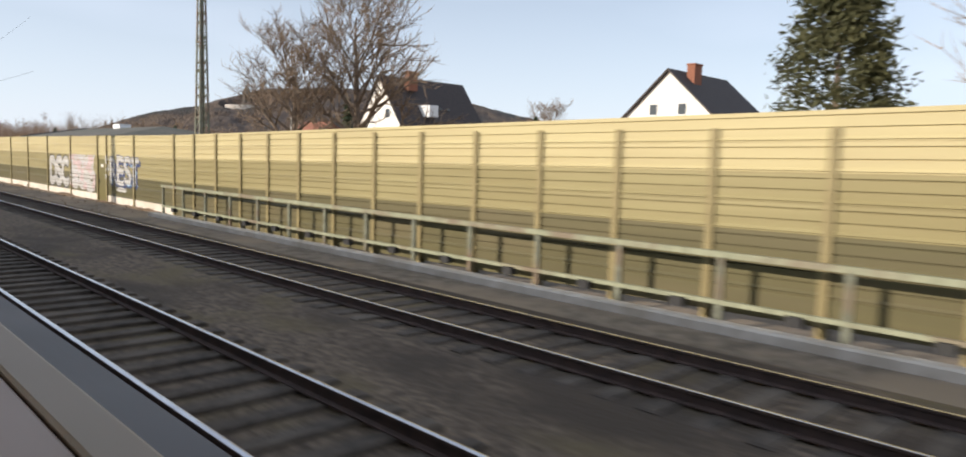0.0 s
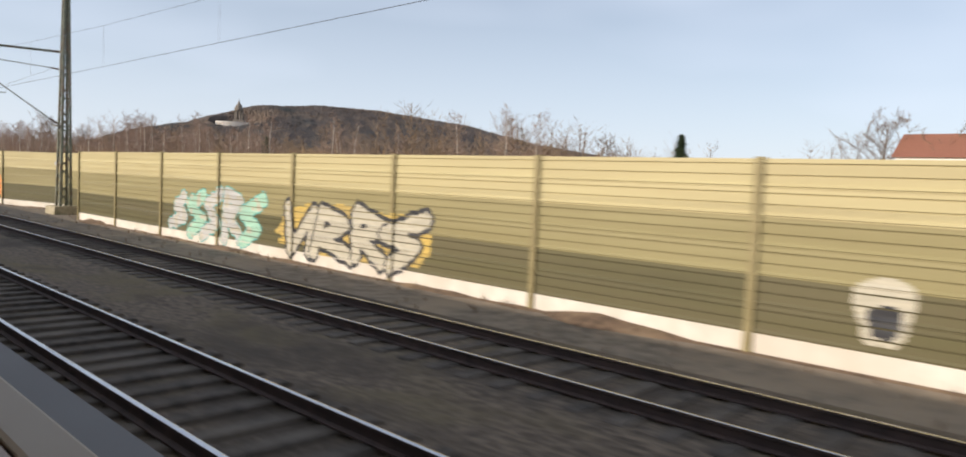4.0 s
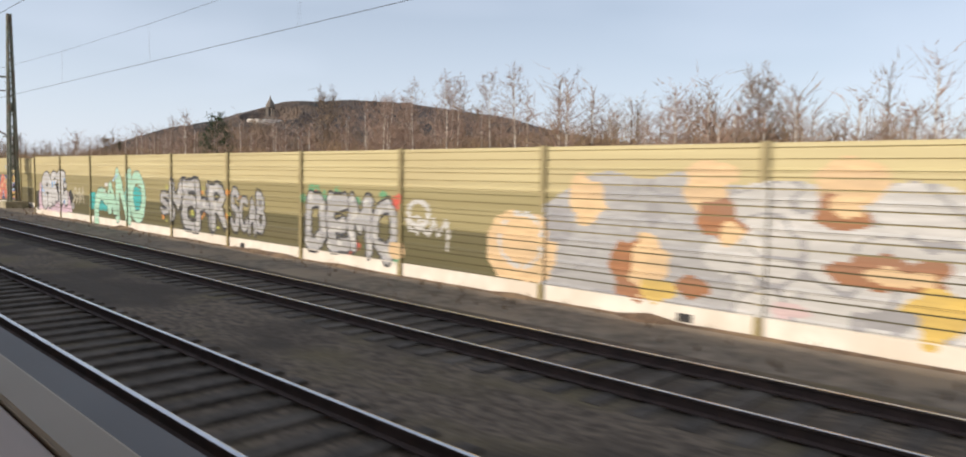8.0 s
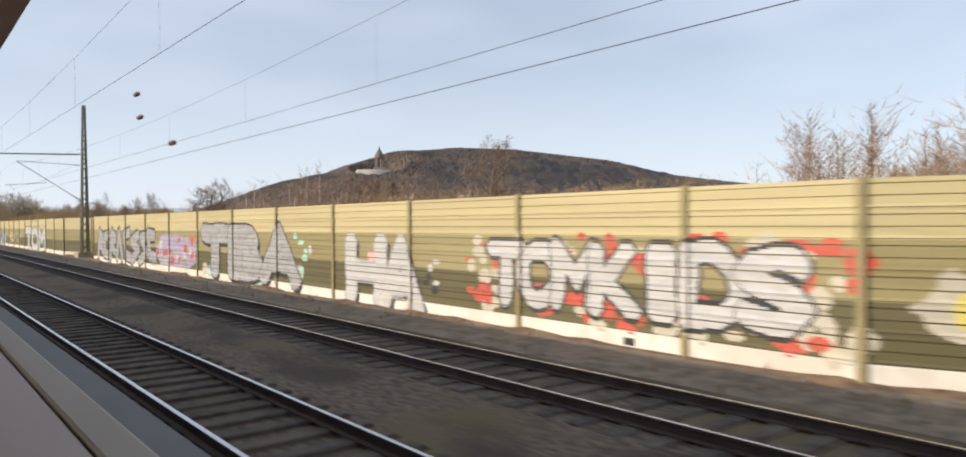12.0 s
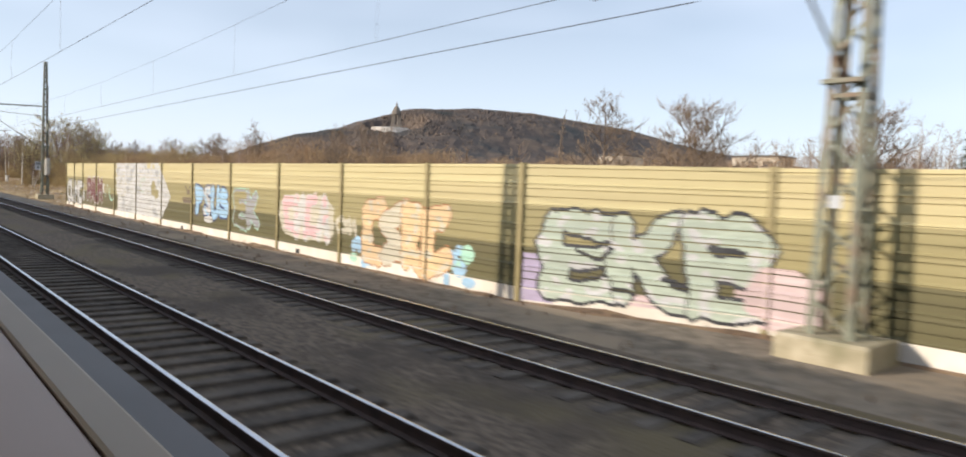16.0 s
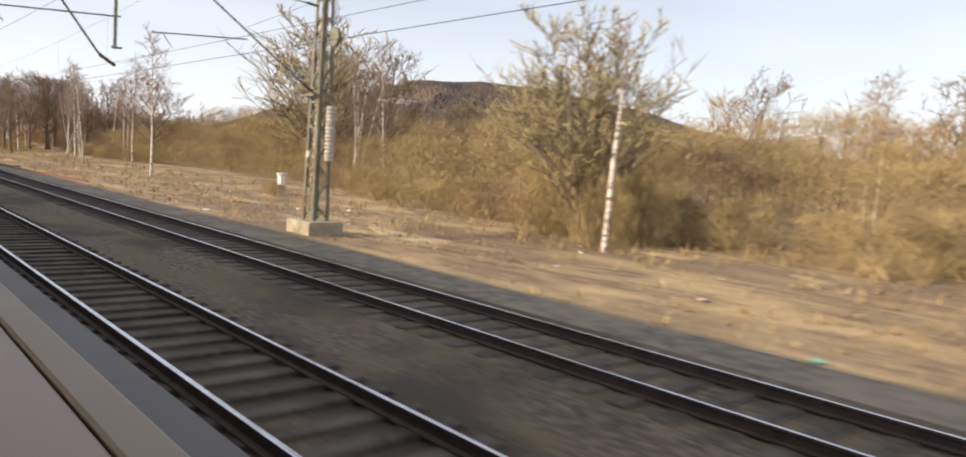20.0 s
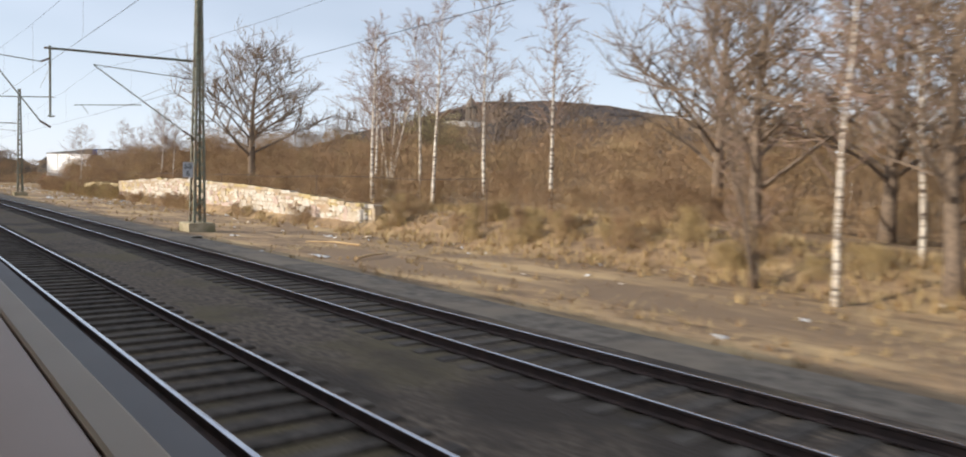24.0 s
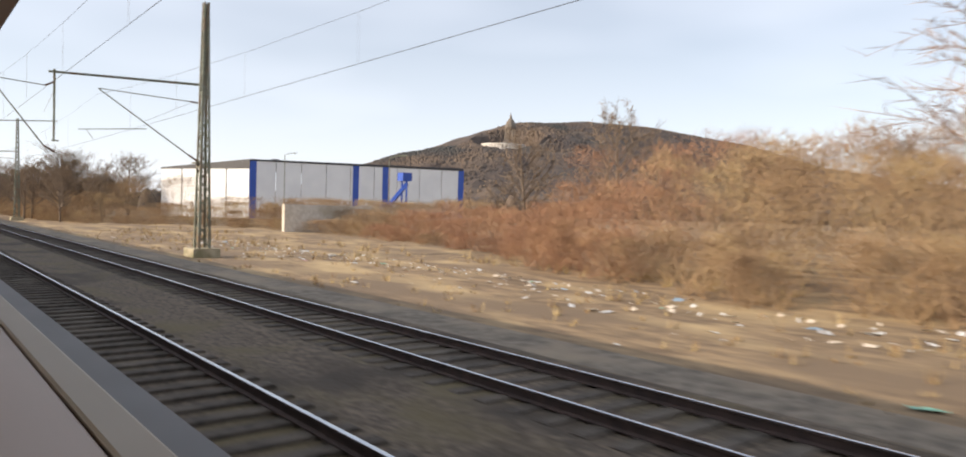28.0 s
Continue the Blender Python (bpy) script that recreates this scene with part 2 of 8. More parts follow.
def smooth(me):
    me.polygons.foreach_set("use_smooth", [True] * len(me.polygons))
    return me


def part(name, geo, mats, parent, label="", m=None):
    """Links a mesh (or a Geo) as one part under a thing."""
    ob = new(name, geo.mesh(name, mats) if isinstance(geo, Geo) else geo)
    ob.parent = parent
    if m is not None:
        ob.matrix_basis = m
    return tagged(ob, label) if label else ob


def thing(name, label, category, m=None, group="", kind=""):
    ob = new(name)
    ob.empty_display_size = 0.2
    if m is not None:
        ob.matrix_basis = m
    return tagged(ob, label, category, group, kind)


def solo(name, geo, mats, label="", category="", group="", kind="", m=None):
    ob = new(name, geo.mesh(name, mats) if isinstance(geo, Geo) else geo)
    if m is not None:
        ob.matrix_basis = m
    return tagged(ob, label, category, group, kind)


rnd = random.Random(7)
Y_A, Y_B = -90.0, 1190.0                            # stretch of line that is built
TRACK1, TRACK2, OWN = 3.59, 8.17, -0.8              # centres of the tracks
MASTS = [113.2, 188.5, 264.8, 343.7, 422.3, 497.5, 569.3, 648.5, 727.2, 806.4, 882.6, 952.7, 1018.9, 1095.0]

# ---- ground ----
def lie(x, y):
    """Height of the land."""
    far = max(0.0, min(1.0, (x - 17) / 14))
    near = -0.42 if x > 10 else -0.5
    bumps = 0.10 * noise.noise((x * 0.21, y * 0.17, 0)) * min(1.0, max(0.0, (x - 11.6) / 3))
    swell = 0.40 * far * far * (3 - 2 * far) * max(0.0, min(1.0, (y - 640) / 30))
    st = lambda v: max(0.0, min(1.0, v)) ** 2 * (3 - 2 * max(0.0, min(1.0, v)))
    bank = (1.25 + 0.65 * math.exp(-((y - 915) / 18) ** 2)) * st((y - 835) / 30) * st((952 - y) / 12) * st((x - 21.9 + 1.0 * st((879 - y) / 4)) / (1.2 + 2.4 * st((879 - y) / 4)))
    return near + bumps + swell + bank


xs = [-3000, -900, -300, -100, -40, -12, -4] + [10.0, 10.8] + [11.6 + 0.6 * i for i in range(25)] + [27, 29, 32, 36, 41, 48, 58, 75, 100, 150, 250, 450, 900, 1800, 4200]
ys = [-3000, -1200, -500, -250] + [-120 + 5 * i for i in range(270)] + [1300, 1500, 1900, 2600, 4500]
g = Geo()
g.v = [(a, b, lie(a, b)) for b in ys for a in xs]
for j in range(len(ys) - 1):
    for i in range(len(xs) - 1):
        k = j * len(xs) + i
        g.f.append((k, k + 1, k + len(xs) + 1, k + len(xs)))
        g.mi.append(0)
solo("ground", smooth(g.mesh("ground", M_GROUND)), None, "dry brown winter grass and bare earth", "ground", kind="structure")

# ballast bed under the three tracks, and the gravel strip beside it
g = Geo()
g.extrude([(-3.6, -0.55), (-2.9, -0.21), (2.0, -0.20), (2.3, -0.23), (5.2, -0.23), (5.9, -0.26), (6.6, -0.20), (9.9, -0.21), (10.5, -0.36), (11.0, -0.47)], Y_A, Y_B, closed=False)
solo("ballast_bed", g, M_BALLAST, "dark grey-brown crushed stone ballast bed", "ballast", kind="structure")
g = Geo()
g.extrude([(10.55, -0.385), (11.6, -0.375), (13.0, -0.39), (15.2, -0.40)], Y_A, 634.5, closed=False)
# past the barrier: gravel out to the train's shadow edge, its darker colour deepening that shade
g.extrude([(10.55, -0.385), (11.5, -0.375), (12.15, -0.385), (12.7, -0.52)], 634.5, Y_B, closed=False)
solo("gravel_strip", g, M_PATH, "brown gravel strip between ballast and barrier", "gravel", kind="structure")

# ---- tracks ----
RAILPROF = [(-0.034, -0.003), (-0.012, 0), (0.012, 0), (0.034, -0.004), (0.036, -0.036), (0.01, -0.05), (0.01, -0.14), (0.075, -0.155), (0.075, -0.172), (-0.075, -0.172), (-0.075, -0.155), (-0.01, -0.14), (-0.01, -0.05), (-0.036, -0.036)]
sg = Geo()
sg.extrude([(-1.3, -0.34), (1.3, -0.34), (1.3, -0.19), (1.26, -0.172), (-1.26, -0.172), (-1.3, -0.19)], -0.13, 0.13)
sleeper_mesh = sg.mesh("sleeper", M_SLEEPER)
for cx, nm in ((TRACK1, "near"), (TRACK2, "far"), (OWN, "own")):
    tr = thing("railway_track", "railway track of two steel rails on dark sleepers", "railway track", pose(cx, 0, 0), "parallel tracks")
    for s in (-1, 1):
        g = Geo()
        g.extrude([(s * 0.7525 + a, b) for a, b in RAILPROF], Y_A, Y_B, m=[1, 1, 1] + [0] * 11)
        part("rail", g, [M_RAIL, M_RAILTOP], tr, "rusty rail with a polished bright head")
    rest = Geo()
    yy, k = Y_A + 0.3, 0
    while yy < Y_B:
        yy += 0.63
        k += 1
        if nm != "own" and 560 < yy < 740:
            part("sleeper", sleeper_mesh, None, tr, m=pose(0, yy, rnd.uniform(-0.012, 0.006), 0, rnd.uniform(-0.4, 0.4), rnd.uniform(-1.2, 1.2)))
        elif nm != "own":
            dz = rnd.uniform(-0.012, 0.006)
            o = len(rest.v)
            rest.v += [(v[0], v[1] + yy, v[2] + dz) for v in sg.v]
            rest.f += [tuple(i + o for i in f) for f in sg.f]
            rest.mi += sg.mi
    if nm != "own":
        tagged(part("sleeper_bed", rest, M_SLEEPER, tr), kind="stuff")


# ---- the train that carries the camera ----
def shift(y):
    """Sideways place of the train's seat along the line."""
    pts = [(-100, 0.15), (0, 0.147), (35, 0.09), (71, -0.08), (106, -0.2), (150, -0.17), (212, -0.136), (300, -0.11), (420, -0.08), (560, -0.066), (640, -0.1), (760, -0.04), (800, -0.03), (860, 0.28), (910, 0.36), (980, 0.437), (1200, 0.45)]
    for (a, u), (b, w) in zip(pts, pts[1:]):
        if a <= y <= b:
            f = (y - a) / (b - a)
            return u + (w - u) * f * f * (3 - 2 * f)
    return 0.45


def along(prof, y0, y1, step, m=0):
    """A profile of (x, z) drawn along the train's line."""
    g, n = Geo(), len(prof)
    yy = []
    y = y0
    while y < y1:
        yy.append(y)
        y += step
    yy.append(y1)
    g.v = [(x + shift(y), y, z) for y in yy for x, z in prof]
    for j in range(len(yy) - 1):
        for i in range(n - 1):
            k = j * n + i
            g.f.append((k, k + 1, k + n + 1, k + n))
            g.mi.append(m)
    return g


train = thing("train", "grey passenger train with a long window band", "train")
T0, T1 = Y_A + 2, Y_B - 2
# dark grey strip along the lower edge of the window opening
part("window_rebate", along([(0.62, 1.60), (0.62, 1.905), (0.612, 1.912), (0.51, 1.912), (0.51, 1.88)], T0, T1, 8), M_EDGE, train, "dark grey strip along the window's lower edge")
part("window_frame", along([(0.512, 1.88), (0.512, 1.914), (0.50, 1.922), (0.408, 1.918), (0.3985, 1.912), (0.3985, 1.86)], T0, T1, 8), M_FRAME, train, "tan inner window frame")
part("seam", along([(0.398, 1.86), (0.398, 1.896), (0.391, 1.896), (0.391, 1.86)], T0, T1, 8), M_SEAM, train)
part("sill", along([(0.3915, 1.86), (0.3915, 1.904), (0.385, 1.908), (0.10, 1.904), (0.09, 1.89), (0.09, 0.75)], T0, T1, 8), M_SILL, train, "beige laminate window sill")
part("side_wall", along([(0.60, -0.05), (0.63, 0.35), (0.66, 0.9), (0.64, 1.86), (0.622, 1.90)], T0, T1, 8), M_TRAIN, train)
part("roof", along([(0.60, 3.72), (0.52, 3.80), (0.25, 3.94), (-0.3, 4.03), (-0.8, 4.05), (-1.3, 4.02), (-1.85, 3.90), (-2.1, 3.62), (-2.2, 3.2), (-2.22, 2.62)], T0, T1, 8), M_TRAIN, train)
part("far_side_wall", along([(-2.23, 1.72), (-2.24, 0.9), (-2.2, -0.05), (0.60, -0.05)], T0, T1, 8), M_TRAIN, train)
part("ceiling_panel", along([(0.585, 3.70), (0.4, 3.71), (-2.0, 3.60)], T0, T1, 8), M_SILL, train)
part("floor_panel", along([(0.1, 0.75), (-2.1, 0.75)], T0, T1, 8), M_SILL, train)
wheels = Geo()
for yw in range(int(T0) + 6, int(T1) - 6, 9):
    for s_ in (-0.75, 0.75):
        wheels.tube([(OWN + shift(yw) - 0.065 + s_, yw, 0.459), (OWN + shift(yw) + 0.065 + s_, yw, 0.459)], [0.46, 0.46], 16)
part("running_gear", wheels, M_RAIL, train)

# ---- noise barrier ----
WX, BX = 12.95, 14.60                               # front line, and the line behind the masts
ELEM, NELEM = 0.5384, 6                             # height of one cassette, and cassettes in the wall
TOP_Z = ELEM * NELEM
BASE, FOOT = 0.0, -0.42


def step_posts(a, b, s=5.24):
    n = max(1, round((b - a) / s))
    return [a + (b - a) * i / n for i in range(n + 1)]


def recess(lo, hi, m):
    return [(BX, m - 3.4), (BX, m + 1.9)]


F = lambda ys_: [(WX, v) for v in ys_]
SECTIONS = [
    (F([33.06 - 2.19 * k for k in range(46, -1, -1)]), ""),
    (F([33.06, 38.2, 42.4, 43.95] + step_posts(49.15, 101.6)[0:] + [104.9]) + recess(0, 0, 113.2) + F([120.75]), "door:42.4"),
    (F(step_posts(120.75, 183.6)) + [(BX, 187.1), (BX, 192.4)] + F([198.8]), ""),
    (F(step_posts(198.8, 256.4)) + recess(0, 0, 264.8) + [(13.42, 269.7)] + F([272.5]), "door:269.7"),
    (F(step_posts(272.5, 335.3)) + recess(0, 0, 343.7) + F([351.1]), ""),
    (F(step_posts(351.1, 414.0)) + recess(0, 0, 422.3) + F([428.9]), ""),
    (F([428.9] + step_posts(432.5, 490.1)) + recess(0, 0, 497.5) + F([503.5]), ""),
    (F(step_posts(503.5, 561.2)) + recess(0, 0, 569.3) + F([577.2]), ""),
    (F([577.2] + step_posts(581.4, 623.35) + [627.8, 630.9, 633.95]), ""),
]
_panels = {}


# one cassette from its foot up, as parts of its height and depth in metres: lip, sill, and three faces with two grooves between
CASSETTE = [(0.0, 0.004), (0.055, 0.004), (0.07, -0.030), (0.165, 0.004), (0.405, 0.0), (0.41, 0.040), (0.455, 0.040), (0.46, 0.0), (0.79, -0.004), (0.795, 0.040), (0.84, 0.040), (0.845, -0.002), (0.992, 0.0), (0.994, 0.03)]


def panel_mesh(name, length, r0, r1, mat):
    """Ribbed metal cassettes r0 to r1, counted from the foot."""
    key = (name, round(length, 2))
    if key not in _panels:
        prof = [(x, BASE + (r + f) * ELEM) for r in range(r0, r1) for f, x in CASSETTE]
        prof += [(0.03, BASE + r1 * ELEM), (0.13, BASE + r1 * ELEM), (0.13, BASE + r0 * ELEM)]
        g = Geo()
        g.extrude(prof, 0.0, length)
        _panels[key] = g.mesh(name, mat)
    return _panels[key]


def plinth_mesh(length, dark=False):
    key = ("plinth", round(length, 2), dark)
    if key not in _panels:
        g = Geo()
        g.extrude([(0.0, FOOT - 0.1), (-0.01, BASE - 0.03), (0.01, BASE - 0.004), (0.13, BASE - 0.004), (0.13, FOOT - 0.1)], 0.0, length)
        _panels[key] = g.mesh("plinth", M_LOW if dark else M_PLINTH)
    return _panels[key]


pg = Geo()                                          # rolled steel post
pg.extrude([(-0.06, -0.08), (-0.06, 0.08), (-0.042, 0.08), (-0.042, 0.012), (0.13, 0.012), (0.13, 0.08), (0.15, 0.08), (0.15, -0.08), (0.13, -0.08), (0.13, -0.012), (-0.042, -0.012), (-0.042, -0.08)], 0, 1)
pg.v = [(x, z, FOOT - 0.1 + y * (BASE + TOP_Z + 0.03 - FOOT + 0.1)) for x, y, z in pg.v]
pg.f = [tuple(reversed(f)) for f in pg.f]
post_mesh = pg.mesh("post", M_POST)


def door_part(parent, m, width):
    d = Geo()
    d.box(0.0, 0.06, FOOT + 0.06, 0.06, width - 0.06, 1.95)
    door = part("door", d, M_DOOR, parent, "plain olive steel service door", m)
    hnd = Geo()
    hnd.box(-0.02, width - 0.28, 0.60, 0.0, width - 0.22, 0.82)
    hnd.tube([(-0.02, width - 0.25, 0.75), (-0.06, width - 0.25, 0.75), (-0.06, width - 0.40, 0.75)], [0.012] * 3, 6)
    part("handle", hnd, M_WIRE, door, "dark door handle")
    s = Geo()
    s.box(-0.012, width * 0.40, 1.52, -0.002, width * 0.66, 1.67)
    part("sign_plate", s, M_WHITE, door, "small white blank sign plate")


BARRIERS = []
for pts, note in SECTIONS:
    bar = thing("noise_barrier", "ribbed noise barrier in yellow, khaki and olive bands", "noise barrier", group="noise barrier along the line", kind="structure")
    BARRIERS.append((pts[0][1], pts[-1][1], bar))
    dy = float(note[5:]) if note else None
    for i, (px, py) in enumerate(pts):
        if i < len(pts) - 1 or py > 630:
            part("post", post_mesh, None, bar, m=pose(px, py, 0))
    for (ax_, ay_), (bx_, by_) in zip(pts, pts[1:]):
        L = math.hypot(bx_ - ax_, by_ - ay_)
        first = by_ < 33.5                          # the first stretch climbs a little and stands without a white plinth
        m = pose(ax_, ay_, max(0.0, 33.06 - ay_) * 0.0115 if first else 0.0, -0.66 if first else 0.0, 0, math.degrees(-math.atan2(bx_ - ax_, by_ - ay_)))
        isdoor = dy is not None and abs(ay_ - dy) < 0.01
        part("panel_top", panel_mesh("panel_top", L, 4, 6, M_TOP), None, bar, "pale yellow ribbed panel" if i == 1 else "", m)
        if isdoor:
            hd = Geo()
            hd.box(0.0, 0.0, 1.96, 0.13, L, 4 * ELEM - 0.004)
            part("door_head", hd, M_MID, bar, "", m)
            door_part(bar, m, L)
        else:
            part("panel_middle", panel_mesh("panel_middle", L, 2, 4, M_MID), None, bar, "", m)
            part("panel_bottom", panel_mesh("panel_bottom", L, 0, 2, M_LOW), None, bar, "", m)
            part("plinth", plinth_mesh(L, first), None, bar, "", m)


# ---- catenary masts ----
def angle_leg(a, b, sx, sy, w0, w1, t=0.014):
    """A steel angle from a to b, its corner outside and its flanges turned in."""
    g = Geo()
    for p, w in ((a, w0), (b, w1)):
        g.v += [(p.x + sx * u, p.y + sy * v, p.z) for u, v in ((0, 0), (w, 0), (w, t), (t, t), (t, w), (0, w))]
    for i in range(6):
        j = (i + 1) % 6
        g.f.append((i, j, 6 + j, 6 + i))
        g.mi.append(0)
    g.f += [(5, 4, 3, 2, 1, 0), (6, 7, 8, 9, 10, 11)]
    g.mi += [0, 0]
    return g


def flat_bar(p, q, n, w, t=0.012):
    """A flat steel bar from p to q, lying in the face with normal n."""
    g = Geo()
    d = (q - p).normalized()
    s, n = d.cross(n).normalized() * w / 2, n.normalized() * t / 2
    g.v = [tuple(e + a * s + b * n) for e in (p, q) for a, b in ((-1, -1), (1, -1), (1, 1), (-1, 1))]
    g.f = [(0, 1, 5, 4), (1, 2, 6, 5), (2, 3, 7, 6), (3, 0, 4, 7), (3, 2, 1, 0), (4, 5, 6, 7)]
    g.mi = [0] * 6
    return g


def lattice(h0, h1, w0, w1, depth_ratio=0.8, n=20):
    """Four angle legs and the zigzag of flat bars on each face."""
    legs, braces = [], []

    def corner(k, f):
        w = w0 + (w1 - w0) * f
        return Vector(((1 if k in (1, 2) else -1) * w * depth_ratio / 2, (1 if k >= 2 else -1) * w / 2, h0 + (h1 - h0) * f))

    for k in range(4):
        legs.append(angle_leg(corner(k, 0), corner(k, 1), -1 if k in (1, 2) else 1, -1 if k >= 2 else 1, 0.15, 0.11))
    cut = [(1 - 0.75 ** (i / n)) / (1 - 0.75) for i in range(n + 1)]   # bays grow shorter towards the top
    for i in range(n):
        f0, f1 = cut[i], cut[i + 1]
        for k in range(4):
            k2 = (k + 1) % 4
            nrm = (Vector((0, -1, 0)), Vector((1, 0, 0)), Vector((0, 1, 0)), Vector((-1, 0, 0)))[k]
            p, q = (corner(k, f0), corner(k2, f1)) if i % 2 else (corner(k2, f0), corner(k, f1))
            braces.append((p - nrm * 0.02, q - nrm * 0.02, nrm, 0.062))
            if i % 6 == 5:
                braces.append((corner(k, f1) - nrm * 0.02, corner(k2, f1) - nrm * 0.02, nrm, 0.08))
    return legs, braces


def add_braces(braces, t):
    for p, q, nrm, w in braces:
        part("brace", flat_bar(p, q, nrm, w), M_STEEL, t)


M_SIGN = surf("grey_sign_plate", (0.44, 0.45, 0.46), (0.38, 0.39, 0.40), 3.0, 0.6, 0.0)
M_FOOT = surf("mossy_concrete", (0.44, 0.38, 0.27), (0.30, 0.26, 0.17), 3.0, 0.95, 0.4, 20.0, (0.22, 0.20, 0.12), 1.0)
M_BLACK = surf("black_paint", (0.02, 0.02, 0.022), (0.03, 0.03, 0.03), 4.0, 0.6, 0.0)
M_WEIGHT = surf("pale_cast_weights", (0.50, 0.47, 0.41), (0.36, 0.34, 0.30), 5.0, 0.8, 0.1)
MX = 13.65


def build_mast():
    t = thing("catenary_mast", "green-grey lattice catenary mast on a concrete footing", "catenary mast", pose(MX, 0, 0), "catenary masts")
    b = Geo()
    b.extrude([(-0.72, -0.62), (-0.72, 0.02), (-0.66, 0.08), (0.66, 0.08), (0.72, 0.02), (0.72, -0.62)], -0.85, 0.85)
    part("footing", b, M_FOOT, t, "weathered concrete footing block")
    legs, braces = lattice(0.06, 13.5, 0.86, 0.36)
    for lg in legs:
        part("leg", lg, M_STEEL, t)
    add_braces(braces, t)
    tag = Geo()
    tag.box(-0.46, -0.12, 2.45, -0.44, 0.10, 2.68)
    part("number_plate", tag, M_SIGN, t, "small white blank plate")
    a = Geo()
    a.box(-0.52, -0.36, 4.70, -0.30, 0.36, 4.78)
    part("bracket_plate", a, M_STEEL, t)
    a = Geo()                                       # long arm over the far track with its drop bracket
    a.tube([(-0.3, 0, 9.0), (-7.4, 0, 8.72)], [0.075, 0.06], 6)
    part("long_arm", a, M_STEEL, t, "long horizontal bracket arm")
    a = Geo()
    a.tube([(-7.15, 0, 8.85), (-7.15, 0, 5.35)], [0.06, 0.05], 6)
    a.beam((-7.25, 0, 5.4), (-6.95, 0, 5.4), 0.05)
    part("drop_bracket", a, M_STEEL, t)
    for off, root in ((0.0, -0.35), (-4.58, -2.55)):
        s = Geo()
        x0 = root + off
        s.tube([(x0, 0, 4.85), (x0 - 0.45, 0, 5.13)], [0.055, 0.055], 6, 1)
        s.tube([(x0 - 0.45, 0, 5.13), (-5.2 + off, 0, 8.15)], [0.036, 0.03], 6)
        s.tube([(x0, 0, 8.0 if off == 0 else 8.25), (x0 - 0.4, 0, 8.03)], [0.05, 0.05], 6, 1)
        s.tube([(x0 - 0.4, 0, 8.03), (-5.25 + off, 0, 8.18)], [0.026, 0.024], 5)
        s.tube([(-2.95 + off if off == 0 else -7.0, 0, 6.35), (-6.1 + off, 0, 6.05)], [0.026, 0.022], 5)
        s.tube([(-5.75 + off, 0, 6.07), (-5.45 + off, 0, 5.66)], [0.014, 0.014], 4)
        s.tube([(-0.4 + x0 if off == 0 else -7.1, 0, 7.95), (-3.0 + off, 0, 6.75)], [0.008, 0.008], 3)
        part("cantilever", s, [M_STEEL, M_INSUL], t, "tubular cantilever with brown insulators")
    return t


def weights(t, dy, z0=2.35, n=14, r=0.175):
    for k in range(n):
        z = z0 + k * 0.145
        g = Geo()
        g.tube([(0, 0, z), (0, 0, z + 0.015), (0, 0, z + 0.115), (0, 0, z + 0.13)], [r - 0.015, r, r, r - 0.015], 14)
        part("tension_weight", g, M_WEIGHT, t, "pale round cast weight", pose(0.1, dy, 0))
    g = Geo()
    g.tube([(0, 0, 1.4), (0, 0, 11.0)], [0.018, 0.018], 5)
    part("tension_rod", g, M_WIRE, t, "", pose(0.1, dy, 0))
    g = Geo()
    for a in (-0.05, 0.05):
        g.tube([(a - 0.015, 0, 6.9), (a + 0.015, 0, 6.9)], [0.36, 0.36], 16)
    g.tube([(-0.07, 0, 6.9), (0.07, 0, 6.9)], [0.2, 0.2], 12)
    g.beam((0, 0, 6.9), (0, -dy * 0.6, 6.9), 0.05)
    part("tension_wheel", g, M_STEEL, t, "grooved steel tensioning wheel", pose(0.1, dy, 0))


def km_sign(t, lines, dy=0.28, z=3.0, turn=66):
    s = Geo()
    s.box(-0.02, -0.27, -0.42, 0.0, 0.27, 0.42)
    sg_ = part("distance_board", s, M_SIGN, t, "pale grey kilometre board", pose(-0.56, dy, z, 0, 0, turn))
    for k, word in enumerate(lines):
        c = bpy.data.curves.new("digits", "FONT")
        c.body, c.size, c.align_x, c.extrude = word, 0.41, "CENTER", 0.002
        tmp = bpy.data.objects.new("digits", c)
        me = bpy.data.meshes.new_from_object(tmp)
        me.materials.clear()
        me.materials.append(M_BLACK)
        part("digit_pair", me, None, sg_, "black digits", pose(-0.026, 0, 0.06 - k * 0.38, 90, 0, -90))
        bpy.data.objects.remove(tmp)


